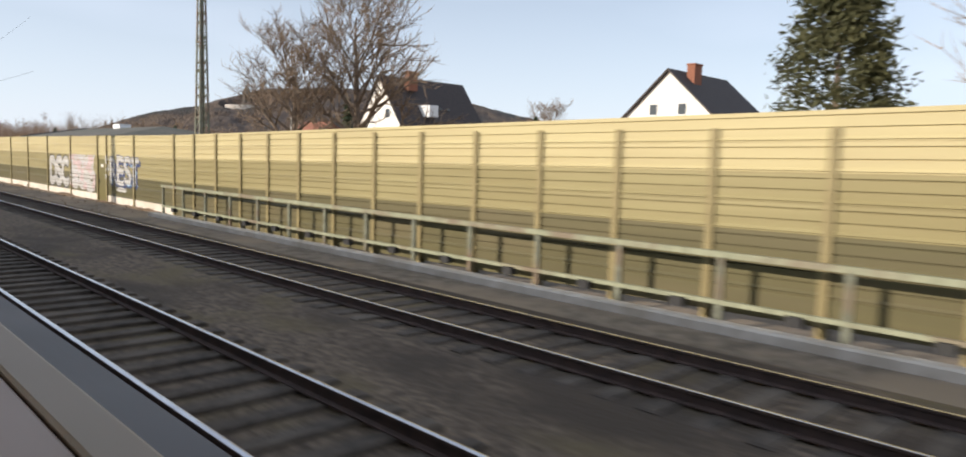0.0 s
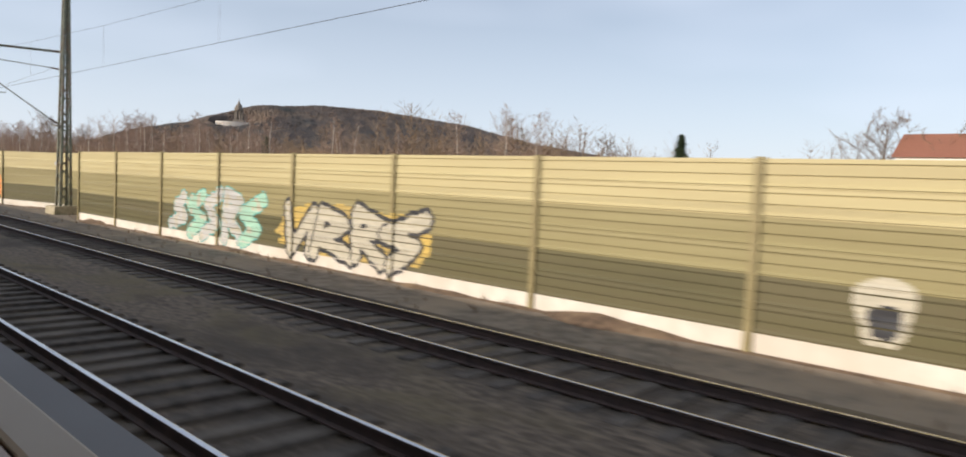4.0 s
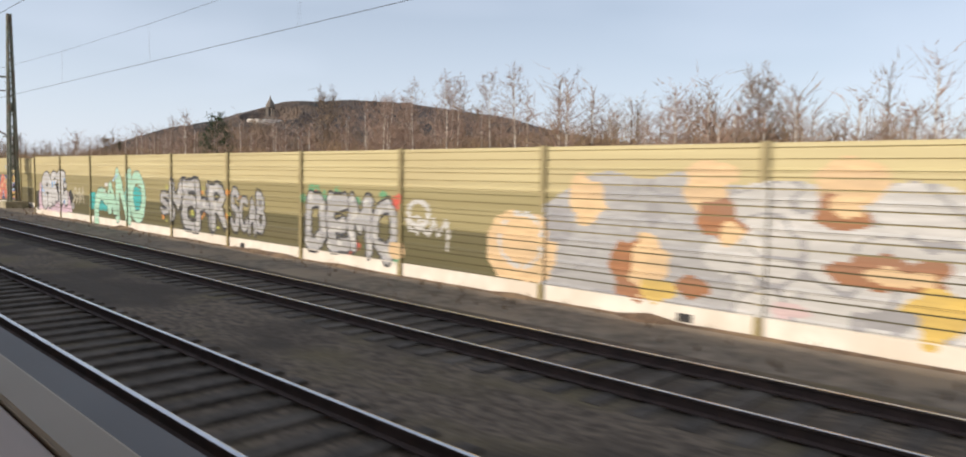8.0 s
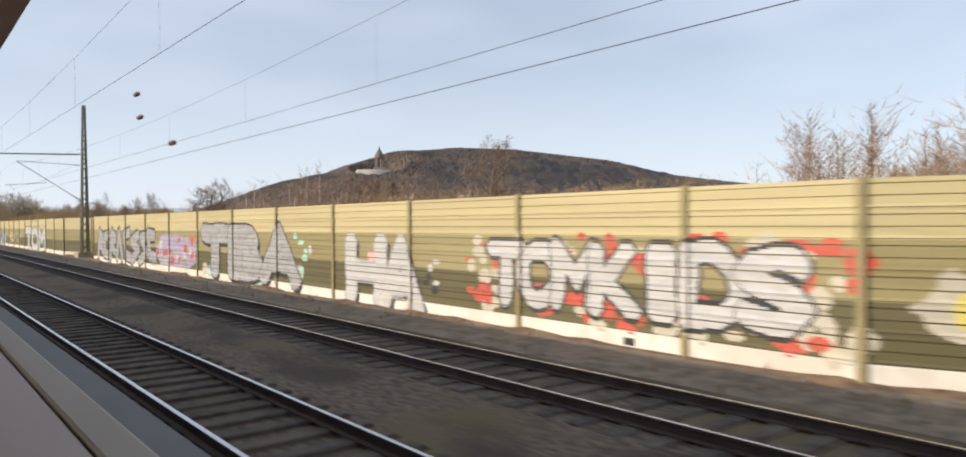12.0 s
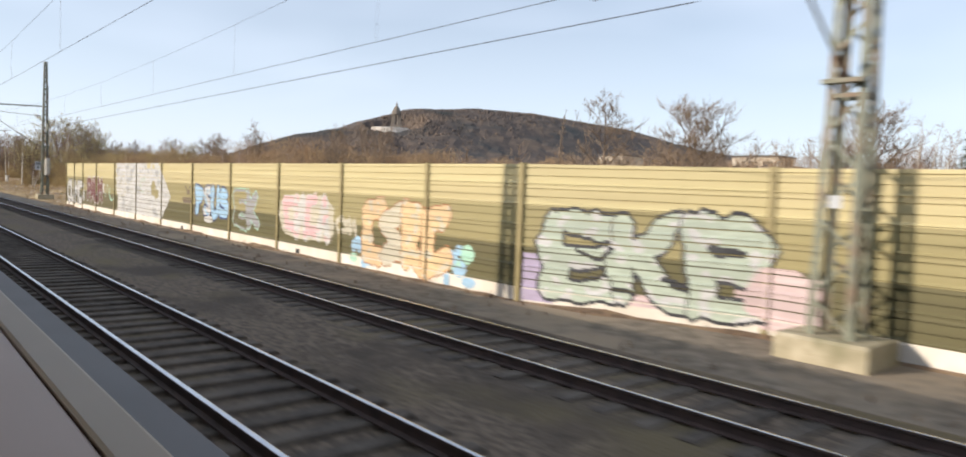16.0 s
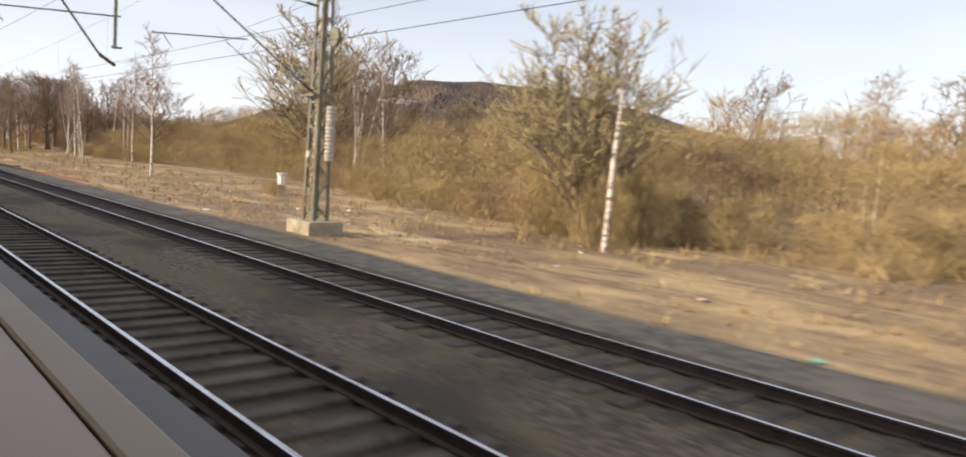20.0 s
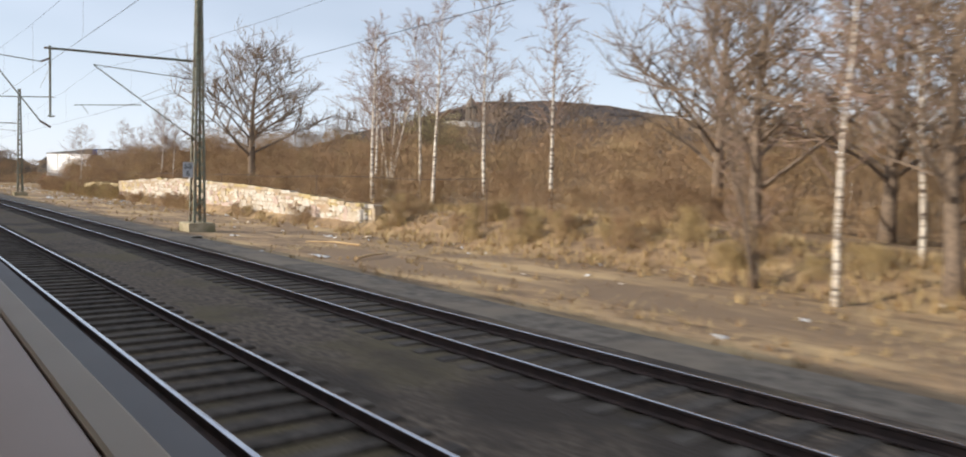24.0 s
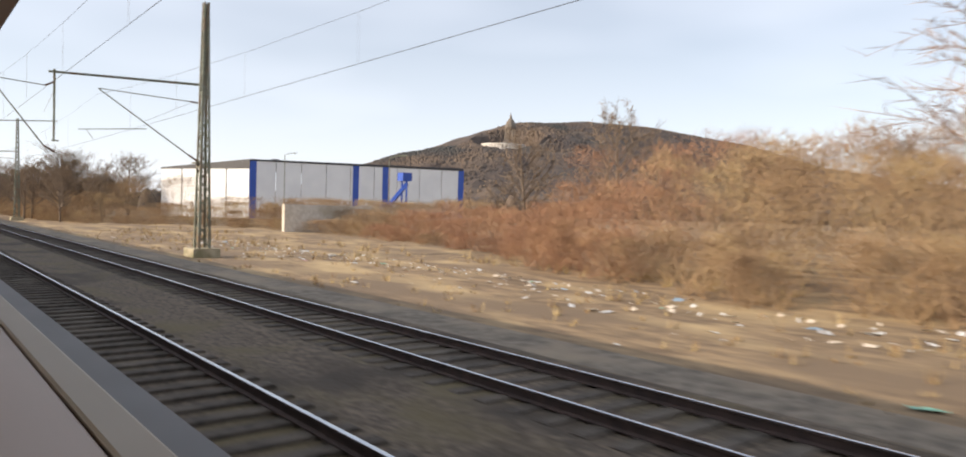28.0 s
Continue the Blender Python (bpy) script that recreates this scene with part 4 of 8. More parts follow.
# the ones that can be told apart
for k, x, y, h in [
    ("broad1", 27.2, 47.6, 13.0), ("broad1", 31.9, 46.7, 17.0), ("conifer1", 49.3, 74, 10), ("conifer1", 73.5, 66, 8), ("conifer3", 36, 12.8, 12.5), ("broad1", 30, 2, 14), ("conifer1", 72, 64, 9), ("broad1", 38, -6, 13),
    ("conifer1", 70, 179, 9.2), ("broad2", 95, 166, 14), ("broad2", 96, 157.5, 13), ("birch1", 38, 212, 9.2), ("birch2", 39, 209, 9), ("birch1", 38.5, 197.7, 8.6), ("birch2", 40, 182.5, 8.4), ("birch1", 40.4, 177.6, 8.6), ("birch2", 40, 174.8, 8.4), ("birch2", 41, 252, 9.5), ("birch1", 42, 256, 9.5), ("broad1", 150, 129, 20), ("broad2", 110, 215, 13), ("broad2", 120, 236, 12),
    ("birch1", 37.4, 225.7, 9), ("birch2", 38, 224.4, 8.6), ("birch1", 37.6, 222, 8.8), ("birch2", 38.4, 221, 8.2), ("birch1", 39, 217, 7.5), ("birch1", 38, 240.4, 10.3), ("birch2", 39, 239.2, 10), ("birch1", 37.8, 238.4, 9.4), ("birch2", 38.3, 246.6, 10.3), ("birch1", 39.4, 244.4, 9.8), ("sapling", 26, 240.7, 9.5), ("sapling", 27.5, 238, 8), ("birch1", 38.8, 245.8, 10.3), ("conifer1", 60, 247.4, 9),
    ("birch2", 67.4, 286, 15), ("birch1", 37, 278, 11.5), ("birch2", 52.5, 345.7, 11.5), ("birch1", 44, 322, 12), ("broad2", 67, 383.5, 17), ("birch1", 46.4, 341.8, 11), ("birch2", 47.7, 339.2, 10.6), ("birch1", 44.5, 335.6, 11.8), ("birch2", 46, 331.2, 12.2), ("birch1", 43, 328.6, 11.6), ("birch2", 45, 347.2, 10), ("birch1", 47.2, 343.4, 10.6), ("birch2", 45.5, 325.8, 12), ("birch1", 48, 333.4, 12), ("birch2", 42.6, 337.4, 10.4), ("conifer2", 50, 386.7, 11.5), ("conifer2", 52.3, 397.5, 9),
    ("birch1", 65, 431, 15), ("birch2", 62, 434, 14), ("broad2", 74.5, 417.6, 14.5), ("birch1", 72, 411, 14), ("birch2", 79, 463, 14), ("broad2", 44, 476, 11),
    ("birch3", 89, 593, 13), ("broad1", 108, 605, 17), ("poplar", 69, 629.7, 14.5), ("broad2", 71, 623, 15.5), ("broad1", 60, 603, 12.5), ("broad2", 65, 671, 13), ("birch1", 59, 703, 14),
    ("birch3", 20.9, 703.4, 5.2), ("birch1", 20.8, 768.2, 12.5), ("birch2", 32.3, 676, 5), ("birch2", 39.3, 668.5, 7), ("birch1", 40, 664, 7), ("birch2", 38, 660, 6), ("broad2", 41, 763, 14), ("birch3", 36, 760, 13), ("broad3", 46, 781, 15), ("birch1", 32, 760.6, 13), ("birch2", 34.8, 757.8, 12), ("birch1", 36, 755, 12),
    ("broad3", 23.4, 722, 10), ("broad3", 33, 735, 9), ("birch3", 21.9, 795.3, 5), ("birch1", 25, 812, 13), ("birch2", 27, 825, 12), ("birch2", 24.5, 806, 12), ("birch1", 29, 801, 13), ("broad2", 33, 806, 12), ("birch1", 31, 812, 12), ("birch2", 33, 817, 12), ("birch1", 27, 818, 12), ("birch2", 35, 832, 13), ("birch3", 30, 838, 12), ("broad2", 38, 846, 13), ("birch1", 42, 852, 13),
    ("broad2", 21.5, 836, 11), ("birch1", 23, 839, 12), ("broad2", 25, 842, 12.5), ("sapling", 20.5, 845, 9), ("broad2", 22.5, 848, 11.5), ("birch2", 26, 850, 12), ("broad1", 28.5, 846, 13), ("sapling", 21, 853, 9), ("broad2", 24.5, 855, 12), ("broad1", 31, 853, 12.5), ("birch1", 20, 850, 10), ("broad2", 33, 840, 12),
    ("broad2", 48, 917, 15), ("birch1", 45, 914, 13), ("birch1", 26.5, 936.2, 11), ("birch2", 27.6, 935, 10.5), ("birch1", 28, 880, 14), ("birch2", 29, 883, 13), ("birch1", 27, 886, 13), ("birch2", 30, 877, 14), ("birch1", 31, 872, 13), ("birch2", 29, 889, 13), ("broad1", 33, 862, 13), ("birch3", 34, 895, 12),
    ("birch2", 31, 974.5, 12), ("birch1", 32.5, 975.2, 11), ("birch2", 33, 972, 11), ("broad2", 52, 1022, 13), ("broad2", 48, 1030, 11), ("birch1", 31, 952, 12),
]:
    tree(k, x, y, h)
tree("broad1", 29.2, 913.7, 15.2, 40, "tall spreading bare tree behind the stone wall", 1.12)
tree("broad3", 37.6, 769, 17, 30, "tall spreading willow with pale yellow-green twigs", 1.35)
tree("conifer1", 107.6, 592, 14.5, 0, "", 1.5)
tree("conifer1", 112, 588, 11, 0, "", 1.5)
slim = thing("birch", "slender birch with a white trunk and thin brown top", "tree", pose(21.5, 719.5, lie(21.5, 719.5) - 0.05), "trees beside the railway")
g = Geo()
g.tube([(0, 0, 0), (0.02, -0.04, 1.6), (-0.02, -0.10, 3.2), (0.02, -0.18, 4.8), (0.0, -0.24, 6.1)], [0.115, 0.10, 0.092, 0.078, 0.05], 9)
part("trunk", g, M_BIRCH, slim, "peeling white bark")
g = Geo()
g.tube([(0.0, -0.24, 6.05), (0.05, -0.3, 7.4), (0.0, -0.25, 8.8)], [0.048, 0.03, 0.008], 6)
for k in range(26):
    z_, a_ = 4.6 + 3.9 * rnd.random(), 2.4 * k
    L_ = 0.35 + 0.9 * (9.0 - z_) / 4.4 * rnd.random()
    g.tube([(0, -0.2, z_), (0.55 * L_ * math.cos(a_), -0.2 + 0.55 * L_ * math.sin(a_), z_ + 0.55 * L_), (0.9 * L_ * math.cos(a_), -0.2 + 0.9 * L_ * math.sin(a_), z_ + 1.1 * L_)], [0.016, 0.010, 0.004], 4)
part("crown", g, M_BIRCHLIMB, slim)
tree("birch1", 26.5, 985, 11.5, 0, "white-stemmed birch with a broad bare crown", 1.75)


def cutting(x, y):
    """The open strip through the wood."""
    return abs(y - 235.5 - 0.45 * (x - 50)) < 5.5 and x < 120


def young(x, y):
    """Lower growth where the wood was felled some years ago."""
    return 0.5 if 452 < y - 0.35 * (x - 50) < 512 and x < 125 else 1.0


# the belt of wood behind the barrier and beyond the scrub: the nearer ones are things, the rest is joined
BELT = []
for _ in range(420):
    y = rnd.uniform(140, 640)
    x = 40 + abs(rnd.gauss(0, 26)) + (18 if 320 < y < 640 else 8) + (90 if y < 195 else 0) + (55 if y > 560 else 0)
    BELT.append((x, y, rnd.uniform(6.0, 11.5) + (x - 40) * 0.03, rnd.choice(["birch1", "birch2", "birch1", "birch2", "broad2", "birch3"])))
for _ in range(330):
    y = rnd.uniform(640, 1180)
    x = 44 + abs(rnd.gauss(0, 30)) + (35 if y > 940 else 0) + (70 if y > 1010 else 0)
    BELT.append((x, y, rnd.uniform(6.5, 11), rnd.choice(["birch1", "birch2", "broad2", "broad2", "broad3"])))
for _ in range(34):
    BELT.append((rnd.uniform(14.5, 30), rnd.uniform(1088, 1185), rnd.uniform(7, 11), rnd.choice(["broad1", "broad2", "broad2"])))
BELT = sorted(b for b in BELT if not cutting(b[0], b[1]))
for x, y, h, k in BELT[:130]:
    tree(k, x, y, h * young(x, y))


def edge_far(y):
    return 32 if y < 960 else 32 + (y - 960) * 0.4


def plain_tree(g, x, y, z, h, n, mt=0, mw=1):
    """A far bare tree: stem, and a loose crown of fine twigs."""
    g.tube([(x, y, z - 0.3), (x + rnd.uniform(-0.3, 0.3), y, z + h * 0.9)], [0.13, 0.03], 4, mt, False)
    for _ in range(n):
        f = rnd.uniform(0.3, 0.95)
        a, w = rnd.uniform(0, 6.283), h * 0.26 * (1.15 - f) + 0.3
        p = Vector((x, y, z + h * f))
        for _s in range(3):
            e = p + Vector((math.cos(a) * w * rnd.uniform(0.3, 1), math.sin(a) * w * rnd.uniform(0.3, 1), w * rnd.uniform(0.1, 0.9)))
            q = (e - p).cross(Vector((rnd.uniform(-1, 1), rnd.uniform(-1, 1), 1))).normalized() * 0.035
            g.face([tuple(p - q), tuple(p + q), tuple(e)], mw)
            p = e if rnd.random() < 0.5 else p
            a += rnd.uniform(-0.8, 0.8)


g = Geo()
for x, y, h, k in BELT[130:]:
    plain_tree(g, x, y, lie(x, y), h * young(x, y), 60)
for _ in range(520):
    y = rnd.uniform(192, 560)
    x = rnd.uniform(52, 115)
    if not cutting(x, y):
        plain_tree(g, x, y, -0.5, rnd.uniform(7.5, 12.5) * young(x, y), 60)
for _ in range(150):
    y = rnd.uniform(555, 645)
    plain_tree(g, rnd.uniform(95, 150), y, -0.5, rnd.uniform(8, 12), 60)
for _ in range(1300):
    y = rnd.uniform(-60, 1900)
    x = rnd.uniform(110, 330) + (60 if y < 200 else 0)
    if 1000 < y < 1150 and x < 140:
        continue
    plain_tree(g, x, y, -0.5, rnd.uniform(8, 15), 34)


def fuzz(g, x, y, z, w, h, n, m, q0=0.05):
    """A soft mass of fine twigs."""
    for _ in range(n):
        a, d, f = rnd.uniform(0, 6.283), w * math.sqrt(rnd.random()), rnd.random() ** 0.8
        d *= 1.1 - 0.7 * f
        p = Vector((x + d * math.cos(a), y + d * math.sin(a), z + h * f * 0.92))
        e = p + Vector((rnd.uniform(-1, 1), rnd.uniform(-1, 1), rnd.uniform(0.1, 1.3))) * rnd.uniform(0.4, 1.0)
        q = (e - p).cross(Vector((rnd.uniform(-1, 1), rnd.uniform(-1, 1), rnd.uniform(-1, 1)))).normalized() * q0
        g.face([tuple(p - q), tuple(p + q), tuple(e)], m)


HAZE = []                                           # heaps of fine twigs: place, half width, height, number, colour
twig_rng = np.random.default_rng(5)


def twig_cloud(x, y, z, w, h, n, half, lo=0.25, hi=0.7):
    """Corners of n narrow blades that fill a rounded heap and point up and outwards."""
    r = twig_rng
    a, f = r.uniform(0, 2 * np.pi, n), r.random(n) ** 0.85
    lump = 1 + 0.28 * np.sin(a * 3 + r.uniform(0, 6)) + 0.15 * np.sin(a * 7 + r.uniform(0, 6))
    d = w * np.sqrt(r.random(n)) * np.cos(f * 1.35) ** 0.55 * lump
    out = np.stack([np.cos(a), np.sin(a), np.zeros(n)], 1)
    p = np.array([x, y, z]) + out * d[:, None]
    p[:, 2] += h * 0.95 * np.sin(f * 1.5) * (0.86 + 0.14 * lump)
    v = out * (0.5 * d / w)[:, None] + np.array([0, 0, 0.75]) + r.normal(0, 0.55, (n, 3))
    v /= np.linalg.norm(v, axis=1)[:, None]
    q = np.cross(v, r.normal(0, 1, (n, 3)))
    q *= (half * r.uniform(0.6, 1.4, n) / np.linalg.norm(q, axis=1))[:, None]
    return np.stack([p - q, p + q, p + v * r.uniform(lo, hi, n)[:, None]], 1)


def blade_mesh(name, sets, mats):
    """One mesh of many separate three-cornered blades; sets holds corners and material number."""
    t = np.concatenate([q for q, _ in sets])
    mi = np.concatenate([np.full(len(q), m, np.int32) for q, m in sets])
    n = len(t)
    me = bpy.data.meshes.new(name)
    me.vertices.add(3 * n)
    me.vertices.foreach_set("co", t.astype(np.float32).ravel())
    me.loops.add(3 * n)
    me.loops.foreach_set("vertex_index", np.arange(3 * n, dtype=np.int32))
    me.polygons.add(n)
    me.polygons.foreach_set("loop_start", np.arange(0, 3 * n, 3, dtype=np.int32))
    for mt in mats:
        me.materials.append(mt)
    me.polygons.foreach_set("material_index", mi)
    me.update(calc_edges=True)
    return me


for _ in range(110):
    x = rnd.uniform(125, 180)
    HAZE.append((x, rnd.uniform(620, 780), -0.6, rnd.uniform(4.5, 7.5), rnd.uniform(9.0, 13.5), 1100, 1))
for _ in range(150):                                # woods before the far blocks
    fuzz(g, rnd.uniform(120, 182), rnd.uniform(630, 770), -0.5, rnd.uniform(3, 5), rnd.uniform(8.5, 14), 110, rnd.choice((1, 2)), 0.09)
for _ in range(230):                                # birches before the wood
    y = rnd.uniform(245, 545)
    x = rnd.uniform(44, 66)
    if not cutting(x, y):
        plain_tree(g, x, y, -0.5, rnd.uniform(7.0, 12.0) * young(x, y), 55, 4, 5)
for _ in range(900):
    y = rnd.uniform(235, 600)
    x, w, h = rnd.uniform(50, 92) + (40 if y > 555 else 0), rnd.uniform(2.2, 3.6), rnd.uniform(5.0, 7.6) + 2.0 * noise.noise((y * 0.03, 0, 4))
    HAZE.append((x, y, -0.6, w * 1.1, h * (0.5 + 0.5 * young(x, y)), 420, rnd.choice((0, 1, 1))))
for _ in range(320):
    y = rnd.uniform(150, 640)
    x, w, h = rnd.uniform(58, 120) + (40 if y > 560 or y < 195 else 0), rnd.uniform(2.5, 4.5), rnd.uniform(5.0, 8.5)
    HAZE.append((x, y, -0.6, w * 1.1, h * (0.5 + 0.5 * young(x, y)), 420, rnd.choice((0, 1, 1))))
for _ in range(760):
    y = rnd.uniform(640, 1000)
    x, w, h = edge_far(y) + rnd.uniform(8, 50), rnd.uniform(2.2, 4.0), rnd.uniform(5.0, 8.4)
    HAZE.append((x, y, -0.3, w * 1.1, h, 700, 2 if 690 < y < 850 and rnd.random() < 0.6 else 1))
solo("wood_belt", g, [M_BARK, M_TWIG, M_BUSH, M_BUSHG, M_BIRCH, M_BTWIG], "belt of bare winter trees beyond the scrub", "woods", kind="stuff")
solo("underwood", blade_mesh("underwood", [(twig_cloud(x, y, z, w, h, n, 0.018, 0.35, 0.95), m) for x, y, z, w, h, n, m in HAZE], [M_TWIG, M_BUSH, M_BUSHG]), None, "soft brown underwood of bare twigs between the trees", "woods", kind="stuff")


# ---- scrub ----
def brush(seed, w, h, roots, stems):
    """A shrub: a few roots with arching stems from each."""
    r = random.Random(seed)
    g = Geo()
    for _ in range(roots):
        a, d = r.uniform(0, 6.283), w * 0.42 * math.sqrt(r.random())
        root = Vector((d * math.cos(a), d * math.sin(a), -0.1))
        hh = h * r.uniform(0.6, 1.0)
        for _s in range(stems):
            b = r.uniform(0, 6.283)
            out = r.uniform(0.05, 0.75)
            v = Vector((math.cos(b) * out, math.sin(b) * out, 1)).normalized()
            L = hh * r.uniform(0.6, 1.05)
            pts = [root + Vector((r.uniform(-0.1, 0.1), r.uniform(-0.1, 0.1), 0))]
            for i in range(3):
                v = (v + Vector((math.cos(b) * 0.12, math.sin(b) * 0.12, -0.06 * i)) + Vector((r.uniform(-1, 1), r.uniform(-1, 1), r.uniform(-0.3, 0.3))) * 0.22).normalized()
                pts.append(pts[-1] + v * L / 3)
            q = v.cross(Vector((r.uniform(-1, 1), r.uniform(-1, 1), 0.2))).normalized() * 0.012
            g.quad(tuple(pts[0] - q), tuple(pts[0] + q), tuple(pts[1] + q * 0.8), tuple(pts[1] - q * 0.8))
            g.quad(tuple(pts[1] - q * 0.8), tuple(pts[1] + q * 0.8), tuple(pts[2] + q * 0.6), tuple(pts[2] - q * 0.6))
            g.face([tuple(pts[2] - q * 0.6), tuple(pts[2] + q * 0.6), tuple(pts[3])])
    return g


def twiggery(h):
    """The fine twigs of a shrub, in a few rounded lobes."""
    sets = []
    for _ in range(7):
        a, d = rnd.uniform(0, 6.283), 1.25 * math.sqrt(rnd.random())
        sets.append((twig_cloud(d * math.cos(a), d * math.sin(a), -0.05, rnd.uniform(0.7, 1.15), h * rnd.uniform(0.6, 0.98), 750, 0.0085, 0.12, 0.42), 0))
    return sets


SHRUBS = [brush(40 + k, 4.0, 2.7, 8, 12) for k in range(7)]
BRUSH = [q.mesh("base", M_BUSH if k < 4 else M_BUSHG) for k, q in enumerate(SHRUBS)] + [q.mesh("base", M_BUSHR) for q in SHRUBS[:3]]
CROWNS = [blade_mesh("crown", twiggery(2.6 if 4 <= k < 7 else 3.0), [M_BUSH if k < 4 else M_BUSHG if k < 7 else M_BUSHR]) for k in range(10)]


def bush(x, y, h, green=False, w=None):
    red = 996 < y < 1032 and rnd.random() < 0.8
    k = rnd.choice((7, 8, 9)) if red else rnd.choice((4, 5, 6)) if green else rnd.choice((0, 1, 2, 3))
    f = h / (2.6 if green and not red else 3.0)
    o = thing("bush", "dense bare rust-red thicket of twigs" if red else "dense bare olive-brown thicket of twigs" if green else "dense bare reddish-brown thicket of twigs", "bush", pose(x, y, lie(x, y), 0, 0, rnd.uniform(0, 360)), "scrub beside the line")
    kw = (w or rnd.uniform(0.9, 1.3)) * max(0.7, f ** 0.5)
    o.scale = (kw, kw, f)
    tagged(part("base", BRUSH[k], None, o), kind="stuff")
    part("crown", CROWNS[k], None, o)


def edge(y):
    """Where the scrub begins, in X."""
    pts = [(634, 40), (650, 46), (668, 40), (684, 26), (700, 27), (720, 25), (738, 25), (760, 31), (790, 33), (815, 29), (850, 31), (885, 27), (915, 26), (940, 26), (955, 24), (975, 23), (990, 21.5), (1000, 23.5), (1020, 30), (1045, 33), (1060, 30), (1090, 17), (1200, 15)]
    for (a, u), (b, w) in zip(pts, pts[1:]):
        if a <= y <= b:
            return u + (w - u) * (y - a) / (b - a)
    return 30


THICK = []
y = 636.0
while y < 1185:
    y += rnd.uniform(2.2, 3.2)
    e = edge(y)
    tall = 4.3 if y < 690 else 7.2 if 772 < y < 808 else 5.4 if y < 870 else 5.4 if y < 980 else 6.0 if y < 1010 else 3.0 if y < 1084 else 5.5
    green = 700 < y < 830
    for row in range(3):
        THICK.append((row, e + 1.2 + row * 3.4 + rnd.uniform(-0.8, 0.8), y + rnd.uniform(-1, 1), tall * rnd.uniform(0.75, 1.1) * (0.42, 0.8, 1.1)[row], green and rnd.random() < 0.7, None))
    if rnd.random() < 0.6:
        THICK.append((4, e + 12 + rnd.uniform(0, 12), y, tall * 1.25, green and rnd.random() < 0.5, 1.9))
for _ in range(420):                                # undergrowth of the wood behind the barrier
    y = rnd.uniform(190, 640)
    THICK.append((5, rnd.uniform(42, 90) + (45 if y > 560 else 0), y, rnd.uniform(4.5, 6.5), False, 2.6))
THICK.sort()
for row, x, y, h, gr, w in THICK[:160]:
    bush(x, y, h, gr, w)
sets = []
for row, x, y, h, gr, w in THICK[160:]:
    near = row < 3
    sets.append((twig_cloud(x, y, lie(x, y) - 0.1, (w or 1.1) * 2.1, h, 2000 if near else 1100, 0.010 if near else 0.016, 0.2, 0.6), 2 if 996 < y < 1032 else 1 if gr else 0))
for _ in range(130):
    y = rnd.uniform(925, 1000)
    x = rnd.uniform(27, 46)
    sets.append((twig_cloud(x, y, lie(x, y) - 0.1, rnd.uniform(2.0, 3.2), rnd.uniform(5.0, 7.5), 1500, 0.013, 0.25, 0.7), 0))
solo("thicket", blade_mesh("thicket", sets, [M_BUSH, M_BUSHG, M_BUSHR]), None, "deep brown thicket of bare twigs behind the first bushes", "scrub", kind="stuff")
g = Geo()
for _ in range(2600):                               # woods close the horizon
    y = rnd.uniform(-300, 2300)
    x = rnd.uniform(330, 700)
    dome(g, x, y, -1.5, rnd.uniform(4, 7), rnd.uniform(8, 13))
for _ in range(700):
    dome(g, rnd.uniform(-260, 300), rnd.uniform(1250, 1700), -1.5, rnd.uniform(4, 7), rnd.uniform(8, 14))
solo("far_woods", smooth(g.mesh("far_woods", M_FOREST)), None, "distant bare brown woods", "woods", kind="stuff")

# ---- spray-painted pieces on the barrier ----
PAINT = {}
for nm_, c_ in dict(white=(0.60, 0.585, 0.555), cream=(0.60, 0.545, 0.42), silver=(0.42, 0.415, 0.41), slate=(0.27, 0.25, 0.245), marine=(0.055, 0.135, 0.175), khaki=(0.20, 0.165, 0.085), rust=(0.34, 0.23, 0.17), sand=(0.70, 0.55, 0.25), grey=(0.34, 0.335, 0.34), azure=(0.13, 0.38, 0.72), mauve=(0.62, 0.45, 0.53), pearl=(0.60, 0.59, 0.58), black=(0.035, 0.035, 0.04), navy=(0.035, 0.055, 0.15), violet=(0.075, 0.062, 0.20), lilac=(0.45, 0.38, 0.52), gold=(0.66, 0.46, 0.12), pink=(0.74, 0.46, 0.46), red=(0.62, 0.11, 0.07), coral=(0.68, 0.20, 0.13), wine=(0.15, 0.035, 0.04), umber=(0.17, 0.125, 0.085), orange=(0.82, 0.32, 0.07), peach=(0.74, 0.52, 0.29), brown=(0.36, 0.16, 0.07), mint=(0.42, 0.68, 0.52), teal=(0.05, 0.42, 0.40), sky=(0.36, 0.55, 0.72), blue=(0.075, 0.145, 0.27), green=(0.14, 0.36, 0.18), lime=(0.46, 0.46, 0.11), sage=(0.47, 0.53, 0.43), blush=(0.66, 0.50, 0.49), yellow=(0.78, 0.66, 0.16)).items():
    c_ = tuple(v * 0.88 for v in c_)
    PAINT[nm_] = surf("spray_" + nm_, c_, tuple(v * 0.82 for v in c_), 5.0, 0.6, 0.05, 30.0, tuple(v * 0.72 + 0.03 for v in c_), 0.9, stretch=(1, 0.45, 2.4))
COLS = list(PAINT)
LINE = [p for pts, _ in SECTIONS for p in pts]
POSTS = sorted(set(p[1] for p in LINE))


